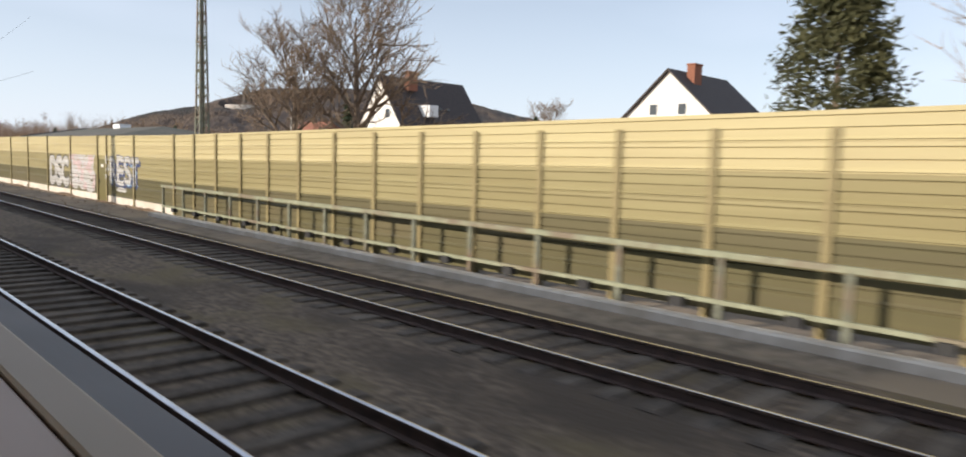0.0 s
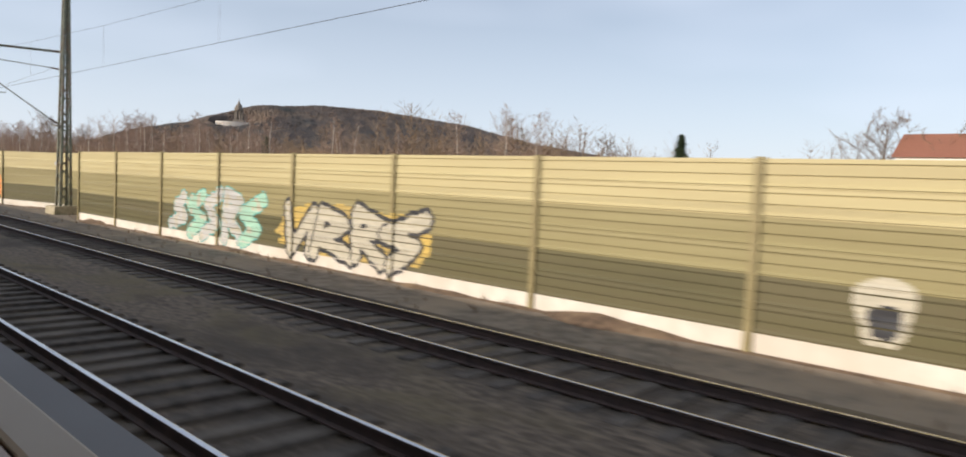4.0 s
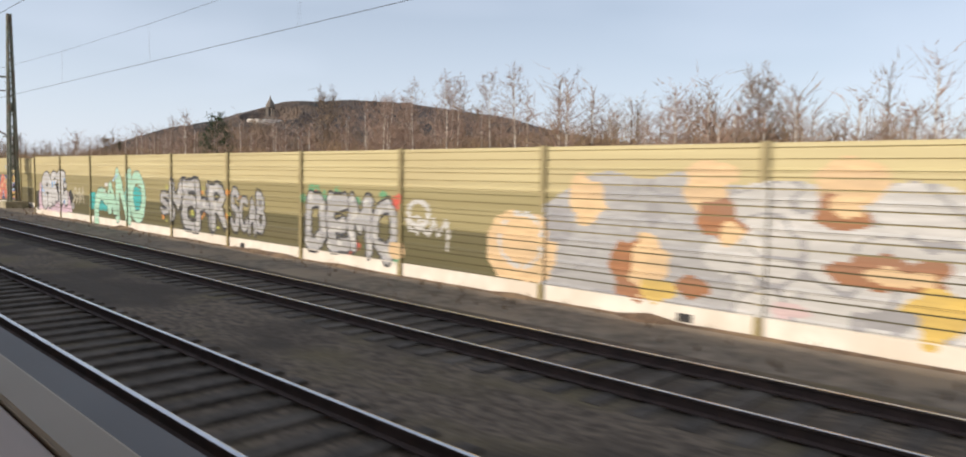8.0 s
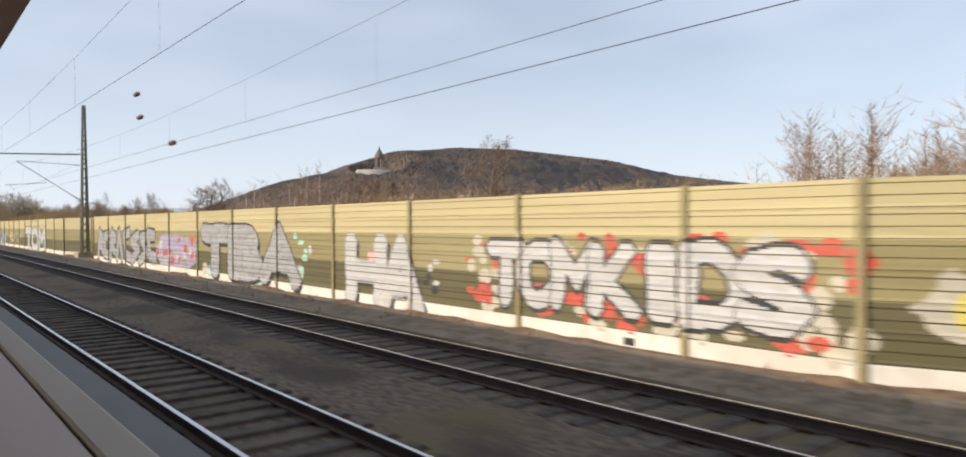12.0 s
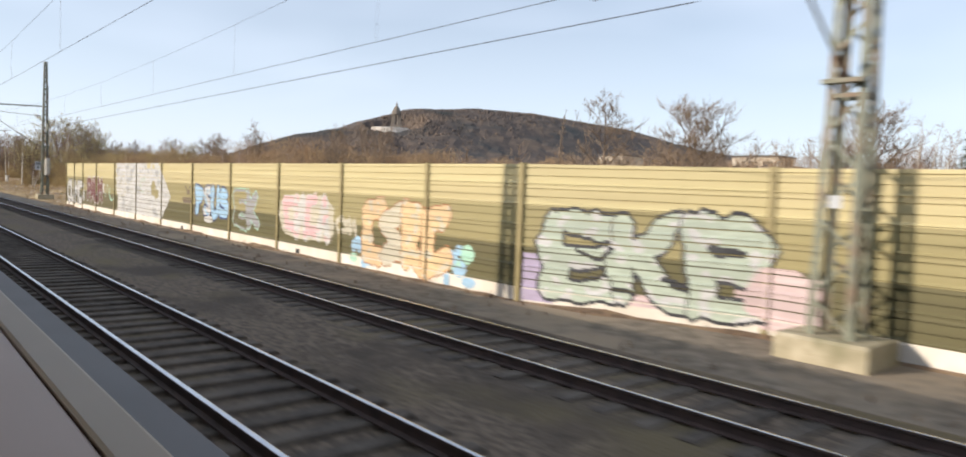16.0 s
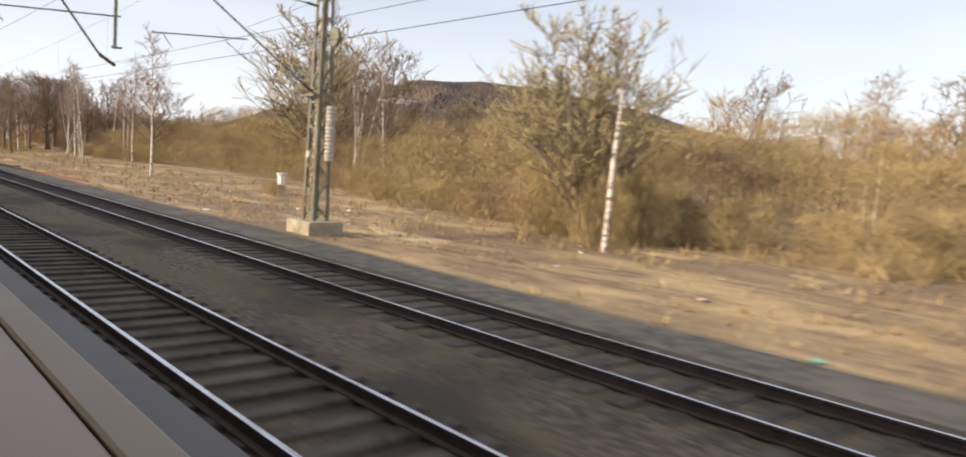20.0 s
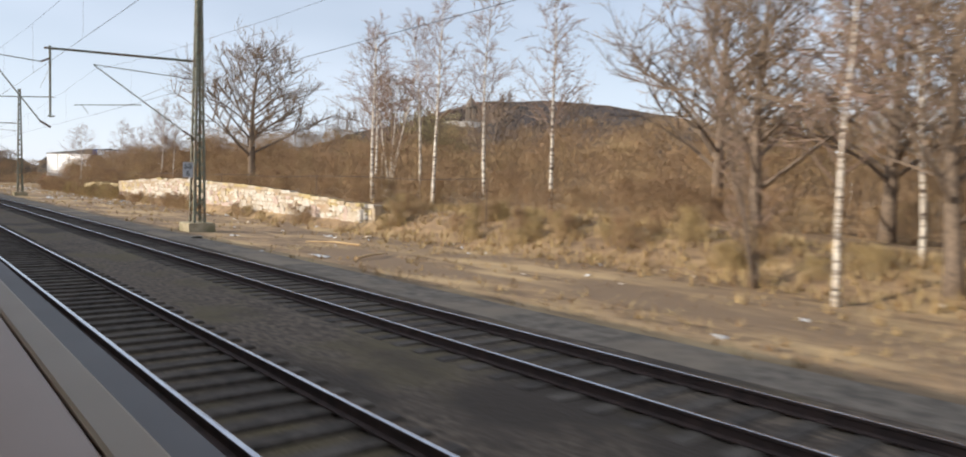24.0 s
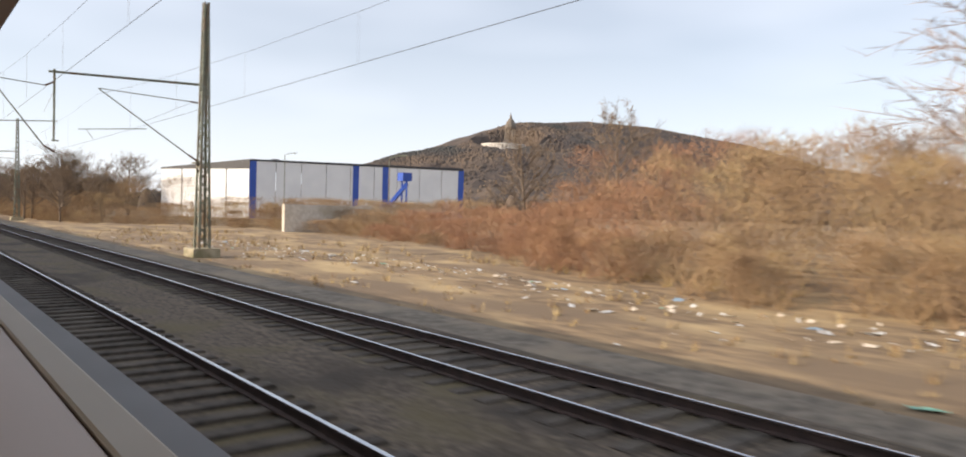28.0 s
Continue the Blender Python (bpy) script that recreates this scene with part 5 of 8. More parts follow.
def line_x(y):
    for (ax_, ay_), (bx_, by_) in zip(LINE, LINE[1:]):
        if ay_ <= y <= by_ and by_ > ay_:
            return ax_ + (bx_ - ax_) * (y - ay_) / (by_ - ay_)
    return WX


CELL = 0.04
ROW_Z = []                                          # foot, height and depth at foot and head of each row of paint, from the ground up
for k in range(9):
    ROW_Z.append((FOOT + 0.02 + k * 0.042, 0.042, -0.016, -0.016))
for r_ in range(NELEM):
    for f0, f1, xa, xb, n_ in ((0.0, 0.055, 0.004, 0.004, 1), (0.07, 0.165, -0.030, 0.004, 1), (0.165, 0.405, 0.004, 0.0, 3), (0.46, 0.79, 0.0, -0.004, 4), (0.845, 0.992, -0.002, 0.0, 2)):
        for k in range(n_):
            u0, u1 = k / n_, (k + 1) / n_
            ROW_Z.append((BASE + (r_ + f0 + (f1 - f0) * u0) * ELEM, (f1 - f0) / n_ * ELEM, xa + (xb - xa) * u0 - 0.006, xa + (xb - xa) * u1 - 0.006))
ROW_MID = np.array([q[0] + q[1] / 2 for q in ROW_Z])


def grow_mask(m, n):
    for _ in range(n):
        o = m.copy()
        o[1:] |= m[:-1]
        o[:-1] |= m[1:]
        o[:, 1:] |= m[:, :-1]
        o[:, :-1] |= m[:, 1:]
        m = o
    return m


_glyphs = {}


def glyph_tris(ch):
    if ch not in _glyphs:
        c = bpy.data.curves.new("glyph", "FONT")
        c.body, c.size, c.offset = ch, 1.0, 0.0
        tmp = bpy.data.objects.new("glyph", c)
        me = bpy.data.meshes.new_from_object(tmp)
        me.calc_loop_triangles()
        v = np.array([p.co[:2] for p in me.vertices])
        t = np.array([q.vertices[:] for q in me.loop_triangles])
        bpy.data.objects.remove(tmp)
        v = (v - v.min(0)) / np.maximum(1e-6, v.max(0) - v.min(0))
        _glyphs[ch] = v[t]
    return _glyphs[ch]


class Piece:
    """One painted piece: a grid of colours over a stretch of the barrier, u from its left to its right, z up."""

    def __init__(self, y0, y1, pad=0.8):
        self.y1, self.y0 = y1 + pad, y0 - pad
        self.n = int((self.y1 - self.y0) / CELL)
        self.a = np.full((len(ROW_Z), self.n), -1)
        self.Y = self.y1 - (np.arange(self.n) + 0.5) * CELL
        self.r = random.Random(int(y0 * 7))
        self.Yg, self.Zg = np.meshgrid(self.Y, ROW_MID)
        s = self.r.random() * 50
        self.nz = np.array([[noise.noise((y * 0.9 + s, z * 1.3, 0)) for y in self.Y] for z in ROW_MID])
        self.nw = np.array([[noise.noise((y * 1.1 + s, z * 1.6, 31)) for y in self.Y] for z in ROW_MID])
        self.nf = np.array([[noise.noise((y * 3.0 + s, z * 3.5, 7)) for y in self.Y] for z in ROW_MID])

    def put(self, mask, col):
        self.a[mask] = COLS.index(col)

    def letters(self, word, y1, y0, z0, z1, wob=0.12, slim=0.06, lean=0.0, warp=0.16):
        """Mask of a word between two places; returns one mask for each letter."""
        out, n = [], len(word)
        w = (y1 - y0) / n
        for i, ch in enumerate(word):
            m = np.zeros(self.a.shape, bool)
            dz0, dz1 = self.r.uniform(-wob, wob), self.r.uniform(-wob, wob)
            a, b = y1 - i * w - slim * w, y1 - (i + 1) * w + slim * w
            if ch == "I":
                a, b = y1 - (i + 0.3) * w, y1 - (i + 0.7) * w
            lo, hi = z0 + dz0, z1 + dz1
            q = lo + (hi - lo) * 0.5
            u = (a - self.Yg + lean * (self.Zg - q)) / (a - b)
            v = (self.Zg - lo) / (hi - lo)
            u = u + warp * (self.nz + 0.35 * self.nf)
            v = v + warp * (self.nw - 0.35 * self.nf)
            for t in glyph_tris(ch):
                (x0, y0_), (x1, y1_), (x2, y2_) = t
                d = (y1_ - y2_) * (x0 - x2) + (x2 - x1) * (y0_ - y2_)
                if abs(d) < 1e-9:
                    continue
                l0 = ((y1_ - y2_) * (u - x2) + (x2 - x1) * (v - y2_)) / d
                l1 = ((y2_ - y0_) * (u - x2) + (x0 - x2) * (v - y2_)) / d
                m |= (l0 >= 0) & (l1 >= 0) & (l0 + l1 <= 1)
            out.append(m)
        return out

    def strokes(self, y1, y0, z0, z1, n, wid=0.55):
        """Illegible letters: fat rounded bars, bows and bridges."""
        out = []
        w = (y1 - y0) / n
        for i in range(n):
            m = np.zeros(self.a.shape, bool)
            a = y1 - i * w
            spot = lambda u, v: (a - w * (u + self.r.uniform(-0.16, 0.16)), z0 + (z1 - z0) * min(1.0, max(0.0, v + self.r.uniform(-0.12, 0.12))))
            shape = self.r.choice((((0.1, 0), (0.15, 1), (0.85, 0.8), (0.3, 0.45), (0.95, 0)), ((0.9, 1), (0.1, 0.85), (0.2, 0.1), (0.95, 0.15)), ((0.1, 0), (0.5, 1), (0.9, 0)), ((0.05, 1), (0.2, 0), (0.85, 1), (0.95, 0)), ((0.9, 0.95), (0.15, 0.7), (0.85, 0.35), (0.05, 0.05))))
            way = [spot(u, v) for u, v in shape]
            rad = min(0.30, max(0.05, w * wid * 0.17))
            for (pa, pb), (qa, qb) in zip(way, way[1:]):
                dy_, dz_ = qa - pa, qb - pb
                f = np.clip(((self.Yg - pa) * dy_ + (self.Zg - pb) * dz_) / max(1e-6, dy_ * dy_ + dz_ * dz_), 0, 1)
                m |= np.hypot(self.Yg - pa - f * dy_, self.Zg - pb - f * dz_) < rad * (1 + 0.5 * self.nf)
            out.append(m)
        return out

    def cloud(self, y1, y0, z0, z1, rough=0.35, col=None):
        c, q = (y0 + y1) / 2, (z0 + z1) / 2
        d = (np.abs((self.Yg - c) / ((y1 - y0) / 2)) ** 3 + np.abs((self.Zg - q) / ((z1 - z0) / 2)) ** 3)
        m = d + rough * (self.nz + 0.6 * self.nf) * 2 < 1
        if col:
            self.put(m, col)
        return m

    def ring(self, y, z, ry, rz, th=0.07):
        d = np.hypot((self.Yg - y) / ry, (self.Zg - z) / rz)
        return np.abs(d - 1) < th / min(ry, rz)

    def disc(self, y, z, ry, rz):
        return np.hypot((self.Yg - y) / ry, (self.Zg - z) / rz) < 1

    def fat(self, *way, r=0.3):
        """A rounded stroke along a few corners."""
        m = np.zeros(self.a.shape, bool)
        for (pa, pb), (qa, qb) in zip(way, way[1:]):
            f = np.clip(((self.Yg - pa) * (qa - pa) + (self.Zg - pb) * (qb - pb)) / ((qa - pa) ** 2 + (qb - pb) ** 2), 0, 1)
            m |= np.hypot(self.Yg - pa - f * (qa - pa), self.Zg - pb - f * (qb - pb)) < r * (1 + 0.12 * self.nf)
        return m

    def slab(self, y1, y0, z0, z1):
        return (self.Yg < y1) & (self.Yg > y0) & (self.Zg > z0) & (self.Zg < z1)

    def splats(self, y1, y0, z0, z1, n, size, cols):
        for _ in range(n):
            y, z = self.r.uniform(y0, y1), self.r.uniform(z0, z1)
            self.put(self.disc(y, z, size * self.r.uniform(0.5, 1.2), size * self.r.uniform(0.4, 1.0)), self.r.choice(cols))

    def word(self, masks, fill, line="black", bold=1, rim=2, shine=None, second=None, shadow=None):
        """Letters with their outline; fill may be a list, letter by letter."""
        every = np.zeros(self.a.shape, bool)
        for m in masks:
            every |= grow_mask(m, bold)
        if second:
            self.put(grow_mask(every, rim + 2), second)
        if shadow:
            sh = np.roll(np.roll(every, 5, 1), -3, 0)
            sh[-3:] = False
            sh[:, :5] = False
            self.put(grow_mask(sh, 1), shadow)
        self.put(grow_mask(every, rim), line)
        for i, m in enumerate(masks):
            g_ = grow_mask(m, bold)
            f = fill[i % len(fill)] if isinstance(fill, list) else fill
            if i and rim:
                self.put(grow_mask(g_, max(1, rim - 1)), line)
            self.put(g_, f)
            if shine:
                self.put(g_ & (self.nf > 0.22), shine)

    def build(self, label):
        g = Geo()
        edges = [p for p in POSTS if self.y0 - 1 < p < self.y1 + 1]
        at = [min((abs(y - p) for p in edges), default=9) < 0.082 for y in self.Y]
        used = sorted(set(int(v) for v in np.unique(self.a) if v >= 0))
        look_up = {v: i for i, v in enumerate(used)}
        xs_ = [line_x(self.y1 - i * CELL) for i in range(self.n + 1)]
        for r, (z, h, xa, xb) in enumerate(ROW_Z):
            i = 0
            row = self.a[r]
            while i < self.n:
                if row[i] < 0:
                    i += 1
                    continue
                j = i
                while j + 1 < self.n and row[j + 1] == row[i] and at[j + 1] == at[i] and j - i < 24:
                    j += 1
                o, q = (-0.064, -0.064) if at[i] else (xa, xb)
                ya, yb = self.y1 - i * CELL, self.y1 - (j + 1) * CELL
                g.quad((xs_[i] + o, ya, z), (xs_[j + 1] + o, yb, z), (xs_[j + 1] + q, yb, z + h), (xs_[i] + q, ya, z + h), look_up[int(row[i])])
                i = j + 1
        mid = (self.y0 + self.y1) / 2
        bar = next((b for a_, c_, b in BARRIERS if a_ <= mid <= c_), BARRIERS[0][2])
        part("graffiti", g, [PAINT[COLS[v]] for v in used], bar, label)


p = Piece(49.5, 54.0)
p.word(p.letters("DSC", 53.8, 49.8, 0.30, 1.80, 0.05, -0.04, 0.0, 0.06), "white", "black", 3, 2, "pearl")
p.build("white bubble letters with black outlines")
p = Piece(44.4, 49.4)
p.put(p.slab(49.2 + 0.3, 44.5, -0.1, 2.15) & (p.Yg < 49.2 + 0.5 * p.nz) & (p.Yg > 44.6 + 0.5 * p.nw) & (p.Zg > 0.1 + 0.35 * p.nz) & (p.nf > -0.5), "pearl")
p.put((p.a >= 0) & (p.nz + 0.5 * p.nf > 0.0), "blush")
p.put((p.a >= 0) & (p.nw > 0.18), "white")
p.build("washed-out white and pink painted block")
p = Piece(37.4, 42.5)
p.put(p.cloud(42.7, 42.1, 0.9, 2.2, 0.4) & (p.nf > 0.0), "white")
p.word(p.letters("REST", 41.95, 37.55, 0.72, 2.08, 0.06, 0.05, 0.0, 0.06), "white", "navy", 1, 1, None, None, "navy")
p.put((p.a == COLS.index("navy")) & (p.nf > 0.42), "sky")
p.put(p.cloud(40.9, 39.4, 0.30, 0.52, 0.2), "white")
p.build("fat white letters with dark blue shadow")
p = Piece(85.3, 96.8, 1.4)
p.put(p.cloud(97.0, 84.9, 0.05, 2.0, 0.3) & (p.nz > -0.1), "gold")
p.word(p.letters("KNOCKOUT", 96.2, 85.9, 0.2, 1.9, 0.15, -0.06, 0.15, 0.2), "violet", "white", 2, 2, "navy")
p.put(p.ring(83.9, 1.55, 0.33, 0.36, 0.12), "white")
p.put(p.cloud(85.6, 84.0, 0.5, 1.5, 0.3), "gold")
p.build("violet and blue letters with white rims on gold")
p = Piece(98.9, 105.2)
p.word(p.strokes(105.0, 102.2, 0.15, 2.1, 3, 0.9) + p.strokes(101.8, 99.2, 0.15, 2.0, 2, 0.9), "white", "cream", 1, 2)
p.put(p.disc(103.3, 1.5, 0.18, 0.2) | p.disc(103.6, 1.0, 0.12, 0.2), "mint")
p.build("faded white illegible block letters")
p = Piece(115.6, 120.8)
p.word(p.letters("NAPS", 120.6, 116.0, 0.60, 1.95, 0.05, 0.02, 0.0, 0.04), "cream", "white", 1, 1, "white")
p.build("pale cream letters with white rims")
p = Piece(126.2, 135.2, 1.2)
p.splats(135.4, 126.0, 0.9, 2.1, 46, 0.32, ["blue", "navy", "blue"])
p.splats(135.8, 134.6, -0.1, 1.5, 7, 0.22, ["cream"])
p.word(p.letters("CTBA", 134.9, 126.5, -0.1, 1.85, 0.08, -0.02, 0.0, 0.07), ["cream", "white", "sky", "teal"], "black", 4, 3, None, "gold")
q = p.letters("CTBA", 134.9, 126.5, -0.1, 1.85, 0.0, -0.02)
p.put(q[2] & (p.Zg < 0.35) & (p.nf > -0.1), "pink")
p.put(q[1] & (p.nz > 0.2), "pink")
p.put(q[3] & (p.Zg > 1.2), "mint")
p.build("large cream, white, blue and teal letters with dark rims")
p = Piece(110.3, 112.4)
p.word(p.strokes(112.2, 110.6, 2.4, 3.0, 3, 0.6), "white", "pink", 0, 1)
p.build("small white and pink tag")
p = Piece(143.9, 145.6)
p.put(p.cloud(145.2, 144.2, 0.1, 1.2, 0.35), "cream")
p.put(p.cloud(145.0, 144.4, 0.2, 0.8, 0.5), "black")
p.build("small beige and black painted blob")
p = Piece(164.3, 172.5)
p.word(p.strokes(172.0, 164.6, 0.0, 1.7, 5, 0.9), ["white", "mint", "white"], "teal", 1, 1, "cream")
p.build("pale white and mint letters")
p = Piece(155.6, 163.4)
p.cloud(163.4, 155.6, 0.0, 1.6, 0.3, "gold")
p.word(p.strokes(163.0, 156.0, 0.05, 1.5, 4, 0.6), "cream", "black", 1, 3)
p.build("black and cream letters on gold")
p = Piece(199.4, 213.2, 1.2)
p.cloud(213.4, 199.0, -0.15, 1.95, 0.35, "orange")
p.splats(201.5, 199.0, 0.0, 1.4, 12, 0.3, ["orange", "peach"])
p.word(p.strokes(212.6, 200.6, 0.05, 1.8, 6, 1.05), "silver", "silver", 2, 1, "white")
p.splats(211.5, 201.5, 0.1, 1.7, 16, 0.2, ["orange", "orange", "coral"])
p.put(p.ring(209.0, 1.75, 1.1, 0.35, 0.1) | p.ring(205.0, 1.75, 1.2, 0.35, 0.1), "yellow")
p.build("silver letters edged in bright orange")
p = Piece(224.4, 244.5)
p.put(p.cloud(236.6, 224.4, -0.25, 2.75, 0.18) & (p.nf > -0.55), "white")
p.put(p.cloud(244.4, 236.0, -0.1, 2.35, 0.25) & (p.nf > -0.5), "white")
p.put(p.cloud(244.5, 237.0, 0.2, 2.3, 0.5) & (p.nf > 0.1), "silver")
p.put(p.cloud(236.6, 224.4, 0.0, 2.6, 0.2) & (np.abs(p.nz) < 0.03), "silver")
for y_, z_ in ((240.2, 0.4), (240.0, 1.5), (235.5, 1.7), (235.2, 0.7), (229.0, 1.6), (229.2, 0.4), (226.0, 1.9)):
    p.a[p.disc(y_, z_, 0.45, 0.3) & (p.nf > -0.2)] = -1
p.a[p.cloud(242.4, 239.2, 0.0, 1.1, 0.6) & (p.nf > -0.05)] = -1
p.a[p.cloud(236.4, 233.8, 0.9, 1.5, 0.6) & (p.nf > 0.0)] = -1
p.splats(243.5, 227.0, 0.1, 1.8, 9, 0.22, ["khaki", "grey", "khaki"])
p.build("large washed white block letters, partly bare")
p = Piece(218.7, 224.3)
for k in range(60):
    y_ = 224.2 - k * 0.09
    p.put(p.disc(y_, 1.15 + 0.22 * math.sin(k * 0.8) + (0.5 * math.exp(-(k - 38) ** 2 / 8.0)), 0.09, 0.11), "cream")
p.put(p.ring(220.4, 0.8, 0.3, 0.22, 0.07), "cream")
p.build("thin cream scribbled line")
p = Piece(248.0, 256.0)
for y_, z_, w_ in ((254.8, 1.05, 0.5), (253.4, 1.0, 0.5), (252.6, 1.3, 0.4), (251.9, 0.9, 0.5), (250.6, 0.55, 0.25), (250.0, 0.7, 0.2), (249.6, 0.3, 0.3)):
    p.put(p.disc(y_, z_, w_, 0.07 if w_ > 0.3 else 0.35) & (p.nf > -0.2), "cream")
p.build("worn cream strokes")
p = Piece(256.6, 261.6)
p.word(p.strokes(260.2, 256.7, 0.35, 1.85, 6, 1.5), "white", "black", 1, 1)
p.word(p.strokes(261.9, 260.7, 1.0, 1.6, 3, 0.6), "cream", "cream", 0, 0)
p.build("white illegible letters with black outlines")
p = Piece(262.4, 268.6)
p.put(p.cloud(268.5, 262.4, 0.15, 1.85, 0.2) & (p.nf > -0.35), "cream")
p.splats(268.5, 262.4, 0.1, 1.8, 26, 0.16, ["lime", "yellow", "cream"])
p.word(p.strokes(268.1, 262.9, 0.35, 1.65, 5, 1.35), ["mauve", "blush", "pearl"], "black", 2, 1)
p.build("white and pink letters with black outlines")
p = Piece(270.0, 271.4, 0.1)
p.word(p.strokes(271.5, 270.7, 0.5, 1.6, 2, 0.7), "cream", "cream", 0, 0)
p.word(p.strokes(270.6, 270.0, 0.4, 1.3, 1, 0.6), "white", "white", 0, 0)
p.build("white scribbled tag on the service door")
p = Piece(275.2, 295.3, 1.2)
body = (p.Yg < 293.4 + 0.3 * p.nw) & (p.Yg > 276.0 + 0.6 * p.nz) & (p.Zg > 0.0) & (p.Zg < np.minimum(2.55 + 0.35 * p.nz, 1.75 + (293.6 - p.Yg) * 0.6))
p.put(body, "silver")
p.put(body & (p.Yg < 288.8 + p.nz) & (p.nf > -0.45), "white")
p.put(body & (np.abs(p.nz) < 0.035) & (p.Yg > 284.0), "grey")
p.put(p.cloud(295.2, 293.0, 0.02, 1.70, 0.28), "peach")
p.put(p.ring(294.1, 1.0, 0.7, 0.65, 0.06) & (p.nf > -0.1), "white")
for y_, z_, a_, b_, c_ in ((292.2, 2.05, 0.45, 0.60, "peach"), (292.9, 1.45, 0.40, 0.45, "grey"), (290.9, 0.60, 0.50, 0.70, "brown"), (290.55, 0.72, 0.42, 0.72, "peach"), (290.35, 0.22, 0.45, 0.26, "gold"), (289.6, 0.40, 0.32, 0.24, "brown"), (289.35, 2.50, 0.48, 0.50, "peach"), (289.0, 1.72, 0.42, 0.42, "brown"), (288.85, 1.50, 0.24, 0.26, "peach"), (290.5, 1.75, 0.22, 0.30, "grey"), (286.7, 2.50, 0.55, 0.42, "peach"), (286.85, 1.95, 0.42, 0.34, "brown"), (286.75, 2.10, 0.26, 0.22, "peach"), (286.1, 1.00, 1.05, 0.28, "brown"), (285.9, 0.98, 0.60, 0.14, "peach"), (285.35, 0.42, 0.45, 0.45, "gold"), (285.95, 0.22, 0.42, 0.20, "grey"), (287.7, 0.18, 0.42, 0.14, "blush"), (283.2, 1.6, 0.7, 0.8, "lilac"), (281.6, 0.6, 0.8, 0.5, "grey"), (280.4, 1.7, 0.6, 0.6, "lilac"), (278.6, 0.9, 0.5, 0.8, "grey"), (277.2, 0.5, 0.7, 0.5, "orange"), (276.4, 0.3, 0.8, 0.3, "orange")):
    p.put((np.hypot((p.Yg - y_) / a_, (p.Zg - z_) / b_) + 0.45 * p.nf + 0.3 * p.nz) < 1, c_)
p.word(p.strokes(276.2, 274.6, 0.2, 1.0, 3, 0.4), "cream", "cream", 0, 0)
p.build("big silver-white mural with orange and brown shapes")
p = Piece(298.6, 303.8)
p.splats(303.8, 298.6, 1.6, 2.0, 20, 0.2, ["green", "green", "green", "red"])
p.splats(303.8, 298.6, 0.1, 0.5, 10, 0.2, ["green", "red"])
p.word(p.letters("DEMO", 303.6, 298.8, 0.15, 1.8, 0.1), "silver", "black", 2, 2, "white")
p.put(p.cloud(299.2, 298.5, 0.1, 0.6, 0.3), "peach")
p.build("silver letters with black rims and green edges")
p = Piece(296.4, 298.5)
p.put(p.ring(297.9, 1.45, 0.42, 0.35, 0.07), "white")
p.word(p.strokes(298.4, 296.6, 0.9, 1.35, 4, 0.3), "white", "white", 0, 0)
p.put((np.abs(p.Yg - 296.7) < 0.06) & (p.Zg > 0.5) & (p.Zg < 1.3), "white")
p.build("white scribbled tag")
p = Piece(306.2, 315.6)
p.splats(315.4, 306.4, 0.2, 1.9, 34, 0.15, ["lime", "orange", "green", "lime"])
p.word(p.letters("S", 315.6, 314.5, 0.65, 1.65), "silver", "black", 1, 2)
p.word(p.letters("MEHR", 314.4, 309.3, 0.25, 1.95, 0.1, -0.04), "silver", "black", 2, 3, "white")
p.word(p.letters("SCAB", 308.9, 306.3, 0.35, 1.65, 0.12), "silver", "black", 1, 2)
p.build("silver letters with black outlines, green and orange flecks")
p = Piece(317.2, 324.2)
p.put(p.cloud(320.0, 317.6, 0.3, 1.7, 0.2), "teal")
p.put(p.slab(324.8, 324.1, 0.38, 1.3) | p.slab(323.7, 322.2, 0.4, 0.98), "teal")
p.word(p.letters("NO", 321.0, 317.4, 0.1, 2.35, 0.15, 0.0, 0.0, 0.08), "mint", "black", 3, 1)
p.word([p.fat((323.96, -0.25), (323.96, 0.45), (323.8, 0.9), (323.45, 1.2), (323.1, 1.27), (322.75, 1.16), (322.5, 1.0), r=0.33),
        p.fat((321.88, 1.7), (321.95, 1.2), r=0.22) | p.fat((321.95, 1.25), (322.0, 0.55), r=0.33) | p.fat((321.75, 1.3), (321.25, 0.5), r=0.32)], "mint", "black", 0, 1)
p.put(p.disc(321.66, 0.48, 0.08, 0.16) | p.disc(321.9, 1.38, 0.06, 0.06), "black")
p.put(p.slab(322.65, 322.25, 1.66, 1.84) | p.slab(322.75, 322.6, 1.28, 1.42), "white")
p.put(p.fat((321.5, 1.95), (320.9, 2.25), r=0.06), "sky")
p.build("mint green bubble letters on teal")
p = Piece(328.4, 335.1)
p.put(p.slab(334.95, 334.3, -0.1, 0.85) | p.slab(334.8, 334.3, 0.8, 1.12) | p.disc(328.25, 0.85, 0.42, 0.45) | p.slab(334.0, 329.2, 0.3, 1.6), "black")
p.put(p.disc(327.95, 0.4, 0.35, 0.2), "grey")
